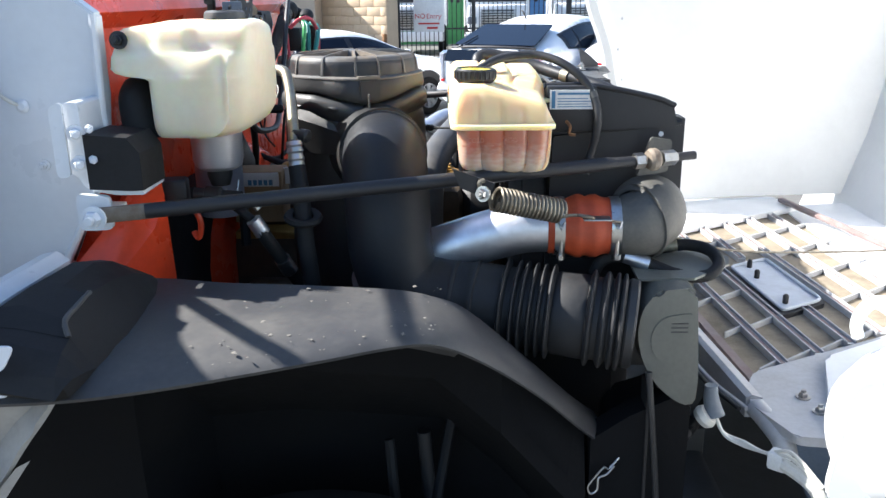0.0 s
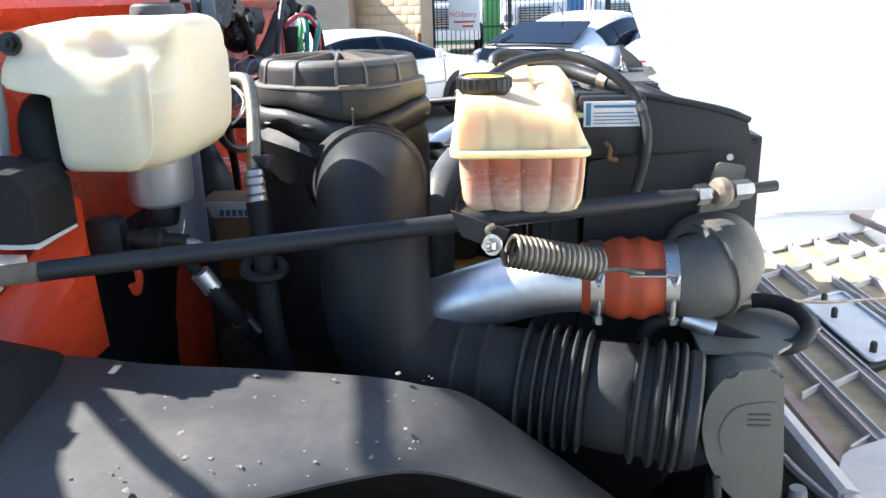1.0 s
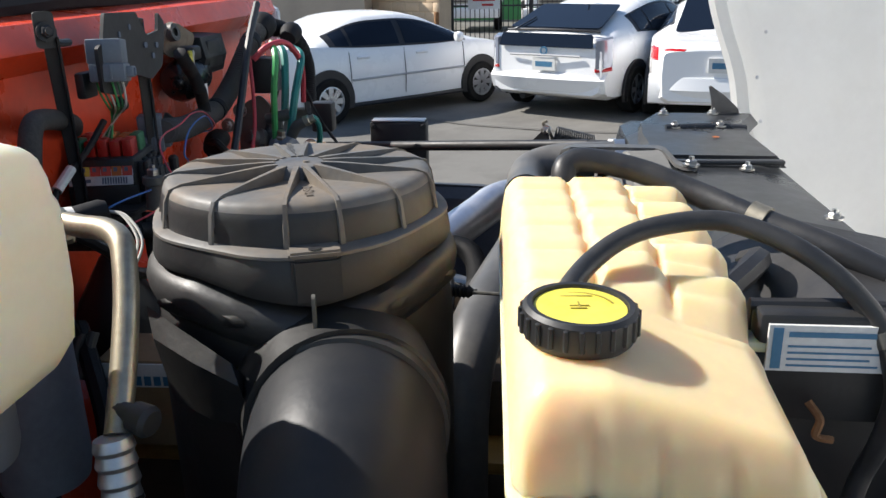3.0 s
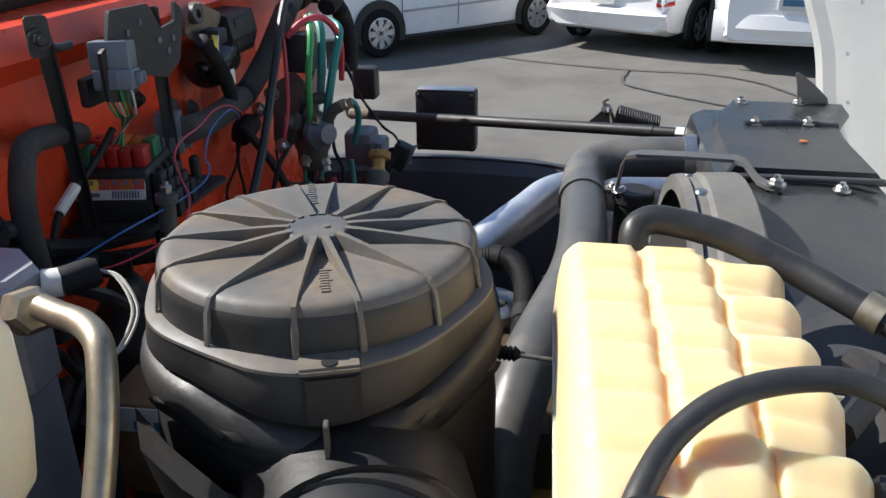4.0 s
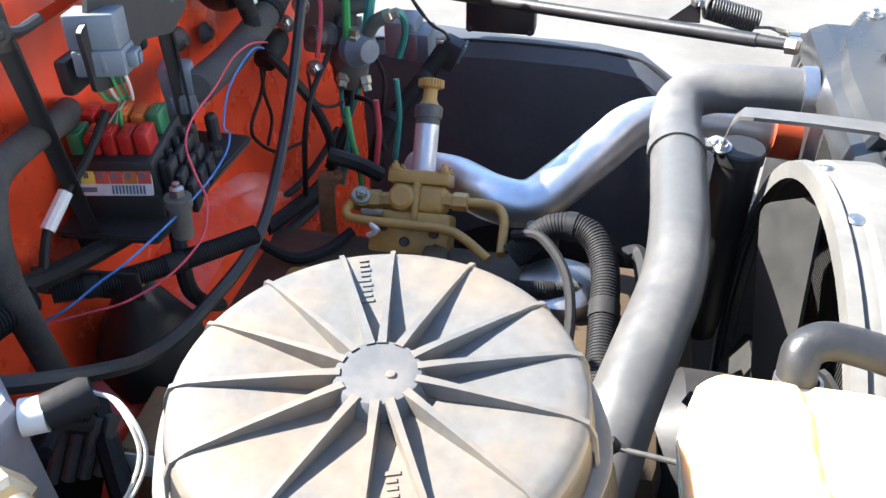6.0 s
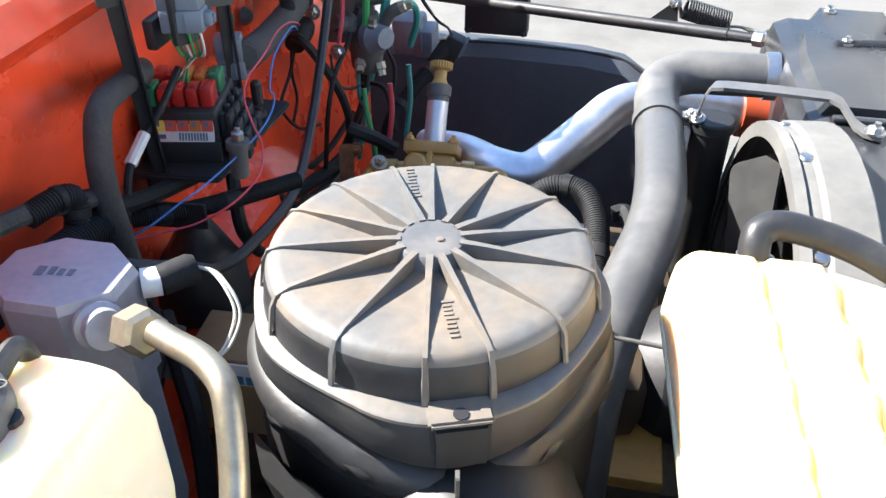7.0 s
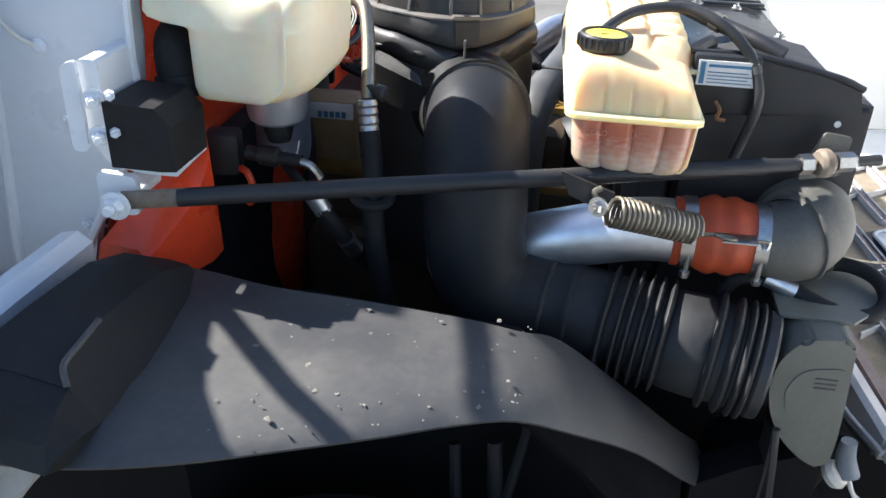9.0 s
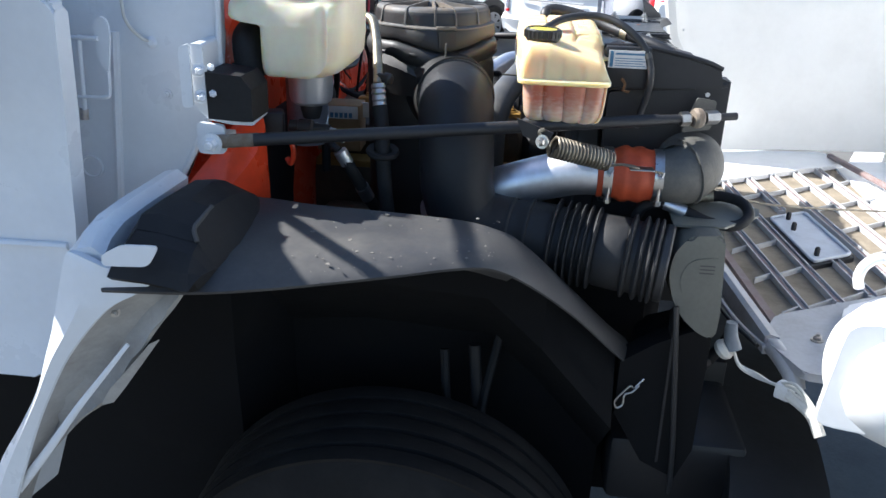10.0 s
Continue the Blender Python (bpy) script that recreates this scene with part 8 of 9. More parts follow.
part("mount_plate", plate(rounded([(-0.555, 1.664), (-0.512, 1.690), (-0.486, 1.660), (-0.484, 1.60), (-0.494, 1.545), (-0.562, 1.545)], 0.012, 3), axes((0, 2.590, 0), (1, 0.10, 0), (0, 0.12, 1)), 0.007, 0.0015), SHROUD_GREY, val, "worn grey mounting plate")
for x, z in ((-0.520, 1.668), (-0.545, 1.640), (-0.505, 1.575)):
    part("plate_bolt", bolt((x, 2.577 + (z - 1.6) * 0.1, z), (0, -1, 0.1), 0.009, 0.008), STEEL, val)
part("body", lathe([(0, -0.055), (0.022, -0.055), (0.028, -0.046), (0.030, -0.02), (0.034, -0.012), (0.034, 0.012), (0.027, 0.020), (0.026, 0.045), (0.020, 0.055), (0, 0.057)], (-0.478, 2.662, 1.562), (0.08, -0.1, 1), 28), TANK_GREY, val)
part("relay_chamber", lathe([(0, 0), (0.026, 0.0), (0.031, 0.006), (0.031, 0.022), (0.024, 0.030), (0.018, 0.046), (0, 0.048)], (-0.468, 2.648, 1.582), (0.75, -0.55, 0.1), 24), GREY_PLASTIC, val, "blue-grey chamber")
part("side_boss", lathe([(0, 0), (0.020, 0), (0.022, 0.012), (0.016, 0.018), (0.013, 0.036), (0, 0.038)], (-0.500, 2.640, 1.60), (-0.5, -0.7, 0.3), 18), TANK_GREY, val)
part("tee", tube([(-0.488, 2.645, 1.640), (-0.465, 2.645, 1.645), (-0.442, 2.648, 1.650)], 0.0115, 12, 4), TANK_GREY, val, "grey tee fitting")
part("tee_stem", straight((-0.466, 2.646, 1.612), (-0.466, 2.645, 1.645), 0.010, 10), TANK_GREY, val)
part("elbow", tube([(-0.448, 2.645, 1.590), (-0.436, 2.64, 1.612), (-0.425, 2.638, 1.628), (-0.410, 2.640, 1.636)], 0.011, 12, 5), TANK_GREY, val, "grey elbow fitting")
for at, ax in (((-0.446, 2.640, 1.570), (0.2, -0.3, 1)), ((-0.458, 2.628, 1.598), (0.15, -0.2, 1)), ((-0.455, 2.655, 1.528), (0.3, -0.4, -1)), ((-0.485, 2.640, 1.535), (0.1, -0.8, -0.6)), ((-0.412, 2.640, 1.636), (1, 0.1, 0.35))):
    part("fitting", lathe([(0, 0), (0.0105, 0), (0.0105, 0.012), (0.008, 0.014), (0.008, 0.024), (0, 0.024)], at, ax, 6), ZINC, val)
# Added blue-grey blocks standing in for the sky-lit top of the far fender.
far_blocks = thing("skylit_blocks", (-0.47, 3.02, 1.40), "pale blue-grey blocks standing in for the sky-lit far fender top", "housing")
part("case", box((-0.520, 2.99, 1.40), (-0.452, 3.07, 1.482), 0.012), GREY_PLASTIC, far_blocks)
part("cover", box((-0.470, 2.985, 1.40), (-0.425, 3.06, 1.462), 0.008), GREY_PLASTIC, far_blocks)
part("cover_rib", box((-0.455, 2.981, 1.41), (-0.448, 2.986, 1.458), 0.002), GREY_PLASTIC, far_blocks)


def cable_thing(name, label, category, group, pts, r, mat, loom=False, pn="sheath"):
    c = thing(name, pts[0], label, category, group)
    part(pn, corrugated(pts, r, r * (0.22 if mat == LOOM_GREY else 0.06 if r == 0.019 else 0.12), 0.006 if mat == LOOM_GREY else min(r * 0.25, 0.0045), 14) if loom else tube(pts, r, 8, 8), mat, c)
    return c


for pts, r, mt in (([(-0.470, 2.63, 1.59), (-0.458, 2.612, 1.70), (-0.452, 2.62, 1.76), (-0.47, 2.66, 1.79)], 0.0065, WIRE_GREEN),
                   ([(-0.444, 2.636, 1.59), (-0.430, 2.66, 1.69), (-0.43, 2.72, 1.755), (-0.46, 2.76, 1.77)], 0.008, WIRE_TEAL),
                   ([(-0.455, 2.66, 1.648), (-0.452, 2.67, 1.71), (-0.46, 2.70, 1.765), (-0.49, 2.74, 1.78)], 0.008, WIRE_TEAL),
                   ([(-0.50, 2.63, 1.76), (-0.47, 2.64, 1.785), (-0.445, 2.68, 1.785), (-0.43, 2.72, 1.74), (-0.44, 2.75, 1.66)], 0.006, WIRE_RED),
                   ([(-0.404, 2.641, 1.640), (-0.392, 2.645, 1.643), (-0.386, 2.66, 1.625), (-0.392, 2.68, 1.59), (-0.405, 2.69, 1.55)], 0.006, WIRE_TEAL),
                   ([(-0.47, 2.60, 1.50), (-0.46, 2.585, 1.45), (-0.45, 2.58, 1.40), (-0.45, 2.58, 1.34)], 0.005, WIRE_GREEN),
                   ([(-0.43, 2.63, 1.50), (-0.425, 2.62, 1.45), (-0.43, 2.60, 1.38)], 0.005, WIRE_RED),
                   ([(-0.40, 2.65, 1.53), (-0.395, 2.64, 1.47), (-0.40, 2.62, 1.40)], 0.005, WIRE_TEAL)):
    cable_thing("air_line", "coloured nylon air line at the brake valve", "air line", "air lines", pts, r, mt, pn="line")
LOOMS = [([(-0.56, 2.86, 1.80), (-0.545, 2.80, 1.80), (-0.54, 2.72, 1.775), (-0.543, 2.64, 1.725), (-0.545, 2.55, 1.686), (-0.545, 2.486, 1.676), (-0.54, 2.374, 1.675), (-0.53, 2.273, 1.688)], 0.020),
         ([(-0.56, 2.86, 1.80), (-0.54, 2.92, 1.80), (-0.518, 2.98, 1.775), (-0.503, 3.02, 1.71), (-0.505, 3.03, 1.62)], 0.019),
         ([(-0.53, 2.36, 1.80), (-0.53, 2.42, 1.74), (-0.545, 2.48, 1.66)], 0.011),
         ([(-0.57, 1.85, 1.70), (-0.56, 1.885, 1.70), (-0.555, 1.90, 1.69), (-0.555, 1.89, 1.66), (-0.56, 1.87, 1.60)], 0.0125),
         ([(-0.59, 1.62, 1.66), (-0.56, 1.66, 1.665), (-0.55, 1.76, 1.67), (-0.55, 1.86, 1.66), (-0.55, 1.95, 1.64)], 0.017),
         ([(-0.59, 1.60, 1.63), (-0.55, 1.64, 1.635), (-0.53, 1.70, 1.63), (-0.54, 1.76, 1.61)], 0.016),
         ([(-0.57, 2.0, 1.60), (-0.53, 2.03, 1.595), (-0.48, 2.09, 1.585), (-0.43, 2.16, 1.575)], 0.011),
         ([(-0.385, 2.94, 1.455), (-0.41, 2.87, 1.425), (-0.438, 2.80, 1.397), (-0.455, 2.74, 1.375), (-0.46, 2.68, 1.33)], 0.016),
         ([(-0.17, 2.37, 1.42), (-0.12, 2.40, 1.455), (-0.07, 2.39, 1.46), (-0.045, 2.34, 1.445), (-0.04, 2.25, 1.42), (-0.04, 2.14, 1.40), (-0.06, 2.05, 1.38)], 0.019),
         ([(-0.19, 2.30, 1.42), (-0.15, 2.30, 1.425), (-0.11, 2.31, 1.42), (-0.06, 2.34, 1.40)], 0.012),
         ([(0.46, 1.46, 1.02), (0.50, 1.50, 1.04), (0.55, 1.55, 1.08)], 0.013)]
for pts, r in LOOMS:
    lm = cable_thing("wiring_loom", "black corrugated wiring loom in the engine bay", "wiring loom", "wiring looms", pts, r, LOOM_GREY if r == 0.020 else RUBBER, True)
    run = smooth_path(pts, 8)
    for q in (len(run) // 4, len(run) * 5 // 8):
        part("tape_band", tube([run[q - 1], run[q], run[q + 1]], r * 1.06, 12, 2), RUBBER, lm)
CABLES = [([(-0.52, 2.74, 1.86), (-0.51, 2.64, 1.79), (-0.50, 2.538, 1.689), (-0.495, 2.456, 1.602), (-0.48, 2.339, 1.54), (-0.46, 2.206, 1.522), (-0.462, 2.06, 1.535), (-0.458, 1.97, 1.569), (-0.446, 1.90, 1.622), (-0.466, 1.83, 1.674), (-0.53, 1.80, 1.69)], 0.0075, HOSE_RUBBER),
          ([(-0.56, 2.519, 1.619), (-0.54, 2.506, 1.619), (-0.52, 2.523, 1.579), (-0.50, 2.543, 1.526), (-0.49, 2.564, 1.462), (-0.50, 2.588, 1.39), (-0.52, 2.60, 1.333)], 0.0075, RUBBER),
          ([(-0.56, 2.506, 1.601), (-0.575, 2.534, 1.545), (-0.58, 2.557, 1.491), (-0.58, 2.528, 1.458)], 0.0026, RUBBER),
          ([(-0.56, 2.517, 1.596), (-0.572, 2.516, 1.554), (-0.575, 2.476, 1.524), (-0.575, 2.482, 1.495), (-0.575, 2.548, 1.436), (-0.58, 2.661, 1.388)], 0.0028, RUBBER),
          ([(-0.49, 2.78, 1.72), (-0.49, 2.673, 1.64), (-0.495, 2.607, 1.583), (-0.50, 2.536, 1.55), (-0.51, 2.512, 1.484), (-0.53, 2.532, 1.362)], 0.0045, RUBBER),
          ([(-0.52, 2.58, 1.568), (-0.515, 2.583, 1.515), (-0.50, 2.621, 1.487), (-0.48, 2.665, 1.488)], 0.0026, HOSE_RUBBER),
          ([(-0.50, 2.70, 1.36), (-0.52, 2.635, 1.347), (-0.53, 2.538, 1.358), (-0.54, 2.391, 1.399)], 0.012, RUBBER),
          ([(-0.51, 2.68, 1.34), (-0.525, 2.60, 1.325), (-0.53, 2.52, 1.335), (-0.53, 2.40, 1.375)], 0.009, HOSE_RUBBER),
          ([(-0.525, 2.70, 1.40), (-0.54, 2.62, 1.375), (-0.55, 2.55, 1.372), (-0.56, 2.42, 1.40)], 0.006, RUBBER),
          ([(-0.47, 2.50, 1.472), (-0.46, 2.503, 1.467), (-0.43, 2.528, 1.441), (-0.40, 2.537, 1.419)], 0.0125, RUBBER),
          ([(-0.55, 2.47, 1.655), (-0.525, 2.463, 1.662), (-0.505, 2.376, 1.699), (-0.50, 2.313, 1.709), (-0.495, 2.248, 1.702), (-0.49, 2.185, 1.701), (-0.48, 2.143, 1.693), (-0.465, 2.124, 1.67), (-0.45, 2.109, 1.652), (-0.44, 2.072, 1.635), (-0.45, 2.022, 1.626), (-0.48, 1.989, 1.615), (-0.51, 1.973, 1.61), (-0.55, 1.95, 1.606)], 0.0013, WIRE_RED),
          ([(-0.55, 2.46, 1.65), (-0.525, 2.45, 1.659), (-0.50, 2.363, 1.696), (-0.495, 2.284, 1.688), (-0.49, 2.243, 1.66), (-0.488, 2.249, 1.645), (-0.485, 2.224, 1.632), (-0.475, 2.138, 1.638), (-0.48, 2.022, 1.646), (-0.50, 1.986, 1.637), (-0.52, 1.956, 1.626), (-0.55, 1.94, 1.612)], 0.0013, WIRE_BLUE),
          ([(-0.56, 1.98, 1.50), (-0.52, 1.93, 1.50), (-0.50, 1.88, 1.56), (-0.48, 1.84, 1.58)], 0.006, RUBBER),
          ([(-0.54, 1.97, 1.49), (-0.50, 1.92, 1.45), (-0.47, 1.88, 1.40), (-0.46, 1.85, 1.30)], 0.012, RUBBER),
          ([(-0.55, 2.35, 1.42), (-0.48, 2.34, 1.395), (-0.44, 2.37, 1.39), (-0.41, 2.41, 1.40)], 0.008, RUBBER),
          ([(-0.17, 2.38, 1.45), (-0.13, 2.36, 1.465), (-0.09, 2.30, 1.45), (-0.08, 2.22, 1.42), (-0.10, 2.16, 1.40)], 0.007, RUBBER),
          ([(-0.02, 2.40, 1.42), (0.0, 2.40, 1.425), (0.01, 2.34, 1.42), (0.01, 2.26, 1.38)], 0.013, RUBBER),
          ([(0.05, 2.12, 1.46), (0.08, 2.10, 1.45), (0.085, 2.06, 1.43), (0.06, 2.04, 1.42)], 0.008, RUBBER),
          ([(-0.05, 1.96, 1.555), (0.0, 1.955, 1.555), (0.05, 1.95, 1.555)], 0.0025, TANK_GREY),
          ([(-0.52, 2.66, 1.79), (-0.51, 2.64, 1.72), (-0.505, 2.62, 1.64), (-0.51, 2.60, 1.58)], 0.004, WIRE_RED),
          ([(-0.50, 2.12, 1.60), (-0.49, 2.10, 1.54), (-0.50, 2.14, 1.48), (-0.52, 2.2, 1.42)], 0.009, RUBBER),
          ([(-0.56, 1.92, 1.66), (-0.565, 2.02, 1.615), (-0.56, 2.12, 1.585), (-0.55, 2.22, 1.56)], 0.011, RUBBER)]
rng = random.Random(11)
for k in range(7):
    y0, y1 = 2.66 + 0.03 * k, 2.56 + 0.035 * k
    x0, x1 = -0.52 + 0.05 * rng.random(), -0.53 + 0.10 * rng.random()
    z0, z1 = 1.60 - 0.08 * rng.random(), 1.36 + 0.04 * rng.random()
    CABLES.append(([(x0, y0, z0), (x0 + 0.01, y0 - 0.03, z0 - 0.06), ((x0 + x1) / 2 + 0.02, (y0 + y1) / 2 - 0.02, 1.46), (x1, y1, z1)], 0.003 + 0.004 * rng.random() ** 2, RUBBER if k % 5 else WIRE_TEAL))
for pts, r, mt in CABLES:
    cable_thing("cable", "single cable strung along the firewall and engine", "cable", "engine bay cables", pts, r, mt, pn="wire")
for at, sz, lab in (((-0.56, 2.55, 1.615), 0.022, "taped bunch of wires"), ((-0.545, 2.84, 1.81), 0.03, "taped bunch of wires"), ((-0.50, 2.90, 1.79), 0.024, "taped bunch of wires")):
    t = thing("wire_bunch", at, lab + " on the firewall", "wire bunch", "wire bunches")
    part("tape", tube([Vector(at) - Vector((0, 0.03, 0.012)), Vector(at), Vector(at) + Vector((0, 0.03, 0.0))], lambda f: sz * (0.75 + 0.25 * math.sin(f * 3.1)), 14), RUBBER, t)
mod = thing("wire_connector", (-0.50, 2.69, 1.72), "black finned plug connector beside the valve", "connector")
part("shell", box((-0.515, 2.655, 1.69), (-0.475, 2.70, 1.76), 0.004), BLACK_PLASTIC, mod)
for k in range(5):
    part("fin", box((-0.474, 2.657 + k * 0.009, 1.692), (-0.468, 2.661 + k * 0.009, 1.758)), GREY_PLASTIC, mod)
trunk = thing("taped_loom", (-0.55, 1.95, 1.65), "grey cloth-taped wiring trunk on the firewall", "wiring loom")
part("trunk", tube([(-0.61, 2.15, 1.715), (-0.585, 2.106, 1.730), (-0.565, 2.031, 1.749), (-0.55, 1.968, 1.755), (-0.546, 1.944, 1.726), (-0.542, 1.931, 1.690), (-0.54, 1.930, 1.646), (-0.54, 1.934, 1.60), (-0.54, 1.94, 1.54)], 0.0135, 14), TAPED, trunk)
part("branch", tube([(-0.545, 1.94, 1.675), (-0.555, 1.91, 1.683), (-0.57, 1.86, 1.70), (-0.575, 1.80, 1.715)], 0.010, 10), TAPED, trunk)
part("tag", straight((-0.568, 2.06, 1.678), (-0.572, 2.025, 1.657), 0.007, 10), PAPER, trunk, "white cable tag")
part("tag_wire", tube([(-0.55, 2.13, 1.73), (-0.56, 2.09, 1.695), (-0.572, 2.03, 1.66), (-0.56, 1.98, 1.62)], 0.0045, 8), RUBBER, trunk)
lead = thing("twisted_lead", (-0.41, 2.85, 1.57), "dark twisted pair of wires hanging to a plug", "wire pair")
for k in range(2):
    part("strand", tube([(-0.462, 2.85, 1.672), (-0.454 + 0.003 * k, 2.85, 1.649), (-0.438 - 0.003 * k, 2.85, 1.615), (-0.411 + 0.003 * k, 2.855, 1.565), (-0.389 - 0.002 * k, 2.87, 1.532), (-0.376, 2.90, 1.508), (-0.374, 2.94, 1.478)], 0.0026, 6), TAPED if k else RUBBER, lead)
plug = thing("wire_connector", (-0.375, 2.95, 1.44), "dark plug connector on a corrugated loom", "connector")
part("shell", box((-0.395, 2.93, 1.415), (-0.355, 2.97, 1.475), 0.005, turned(25, "Y")), BLACK_PLASTIC, plug)
for k in range(3):
    part("plug_fin", box((-0.352, 2.932 + 0.012 * k, 1.43), (-0.346, 2.938 + 0.012 * k, 1.47), 0.001, turned(25, "Y")), GREY_PLASTIC, plug)
ecu = thing("control_box", (-0.32, 3.25, 1.40), "flat black control module box on the far fender", "control box")
part("case", box((-0.395, 3.22, 1.375), (-0.24, 3.27, 1.53), 0.006), BLACK_STEEL, ecu)
for x in (-0.385, -0.25):
    for z in (1.385, 1.52):
        part("corner_bolt", bolt((x, 3.22, z), (0, -1, 0), 0.006, 0.005), BLACK_STEEL, ecu)
part("top_edge", box((-0.39, 3.222, 1.53), (-0.245, 3.268, 1.534), 0.001), ALUMINIUM_DULL, ecu)
box2 = thing("junction_box", (-0.53, 3.25, 1.50), "small black junction box beside the control module", "junction box")
part("case", box((-0.56, 3.23, 1.50), (-0.50, 3.28, 1.58), 0.006), BLACK_PLASTIC, box2)
grommet = thing("cable_grommet", (-0.03, 1.958, 1.555), "black ribbed rubber grommet on a thin cable", "grommet")
part("sleeve", lathe([(0.004, 0.0)] + [(0.0065 + 0.002 * (k % 2), 0.003 + k * 0.0025) for k in range(14)] + [(0.0035, 0.042), (0.0035, 0.046)], (-0.065, 1.9615, 1.555), (1, -0.05, 0), 16), RUBBER, grommet)
carton = thing("carton", (-0.45, 1.99, 1.36), "small brown cardboard carton wedged behind the filter", "carton")
part("box", box((-0.510, 1.945, 1.33), (-0.392, 2.03, 1.455), 0.003, turned(2)), CARTON, carton)
part("label", box((-0.500, 1.9395, 1.420), (-0.396, 1.942, 1.453), 0.0005, turned(2)), PAPER, carton, "pale printed label")
part("printed_bars", bars([(x, 0, x + 0.009, 0.013) for x in (0.0, 0.0125, 0.025, 0.0375, 0.05)], axes((-0.470, 1.9385, 1.423), (1, 0.035, 0), (0.25, 0, 1)), 0.0006), BLUE_INK, carton)
boot = thing("starter_boot", (-0.50, 2.02, 1.40), "black conical rubber boot with a brass nut", "rubber boot")
part("cone", lathe([(0, 0.088), (0.015, 0.088), (0.022, 0.078), (0.048, 0.024), (0.060, 0.0), (0.064, -0.05), (0, -0.05)], (-0.55, 2.09, 1.465), (0.12, -0.12, 1), 8), BLACK_PLASTIC, boot, "", 60)
part("nut", lathe([(0, 0), (0.012, 0), (0.012, 0.008), (0, 0.009)], (-0.5395, 2.0795, 1.552), (0.12, -0.12, 1), 6), ENGINE_YELLOW, boot)
cyl = thing("accumulator_can", (-0.11, 2.33, 1.36), "silver round can behind the air cleaner", "can")
part("can", lathe([(0, 0), (0.05, 0), (0.054, 0.006), (0.054, 0.05), (0.045, 0.056), (0, 0.058)], (-0.10, 2.34, 1.36), "Z", 28), ALUMINIUM_DULL, cyl)
part("clip", box((-0.16, 2.40, 1.38), (-0.11, 2.44, 1.44), 0.01), BLACK_PLASTIC, cyl)
part("bracket", box((-0.03, 2.20, 1.33), (0.03, 2.25, 1.40), 0.01), ENGINE_YELLOW, cyl, "yellow bracket with a bolt")
part("bracket_bolt", bolt((0.0, 2.225, 1.40), (0, 0, 1), 0.013, 0.008), ENGINE_YELLOW, cyl)
for y, z, r, mt in ((2.298, 1.725, 0.012, RUBBER), (2.392, 1.690, 0.014, TANK_GREY), (2.458, 1.671, 0.013, TANK_GREY), (2.533, 1.481, 0.010, RED_PAINT), (2.60, 1.56, 0.009, RED_PAINT), (1.80, 1.78, 0.008, RED_PAINT), (1.70, 1.72, 0.011, RUBBER), (1.88, 1.60, 0.010, RUBBER)):
    part("panel_plug", lathe([(0, 0.012), (r * 0.5, 0.012), (r * 0.7, 0.008), (r, 0.004), (r * 1.15, 0.0), (0, -0.004)], (-0.612, y, z), "X", 16), mt, cab)
grip = thing("ribbed_plug", (-0.53, 1.91, 1.47), "grey ribbed connector plug under the loom", "connector")
for k in range(4):
    part("finger", straight((-0.56 + k * 0.014, 1.90 + k * 0.006, 1.44), (-0.552 + k * 0.014, 1.935 + k * 0.006, 1.49), 0.007, 10), TANK_GREY, grip)

# ---- tilted hood with grille and headlamp ----
hood = thing("truck_hood", (1.3, 2.27, 1.0), "white hood tilted forward, seen from inside, in full sun", "hood")
rings = []
for y in np.concatenate([np.linspace(0.80, 1.05, 5), np.linspace(1.2, 3.3, 9), np.linspace(3.36, 3.60, 5)]):
    k = max(0.0, abs(y - 2.2) - 1.0)
    rings.append([Vector((x - k * k * 0.35, y, z)) for x, z in ((1.55, 0.95), (1.66, 1.3), (1.74, 1.7), (1.80, 2.1), (1.82, 2.5), (1.85, 2.5), (1.84, 2.1), (1.78, 1.7), (1.70, 1.3), (1.59, 0.95))])
part("top_panel", loft(rings), HOOD_SHELL, hood)
edge = smooth_path([(0.40, 3.20, 2.25), (0.43, 3.20, 2.0), (0.475, 3.20, 1.81), (0.53, 3.20, 1.66), (0.56, 3.20, 1.52), (0.60, 3.20, 1.44), (0.63, 3.19, 1.3), (0.64, 3.18, 1.05)], 4)
rings = []
for p in edge:
    rings.append([p, p + Vector((0.012, -0.014, 0)), p + Vector((0.04, -0.016, 0)), p + Vector((0.06, 0.03, 0)), p + Vector((0.10, 0.06, 0)), Vector((1.1, 3.34, p.z)), Vector((1.75, 3.40, p.z)), Vector((1.75, 3.44, p.z)), Vector((1.1, 3.38, p.z)), p + Vector((0.08, 0.10, 0)), p + Vector((0.02, 0.06, 0))])
part("far_side", loft(rings), HOOD_SHELL, hood)
rings = []
for x, y, z0, z1 in ((0.98, 0.98, 1.28, 2.2), (1.2, 0.96, 1.1, 2.35), (1.5, 0.95, 1.0, 2.45), (1.76, 0.97, 0.95, 2.5)):
    rings.append([Vector((x, y, z0)), Vector((x, y + 0.03, z0)), Vector((x, y + 0.03, z1)), Vector((x, y, z1))])
part("near_side", loft(rings), HOOD_SHELL, hood)
part("corner_panel", plate(rounded([(0.87, 1.79), (1.32, 2.06), (1.70, 2.0), (1.72, 1.0), (0.86, 1.0), (0.80, 1.25), (0.765, 1.50)], 0.02, 3), Matrix.Translation((0, 0, 1.022)), 0.03, 0.006), HOOD_WHITE, hood)
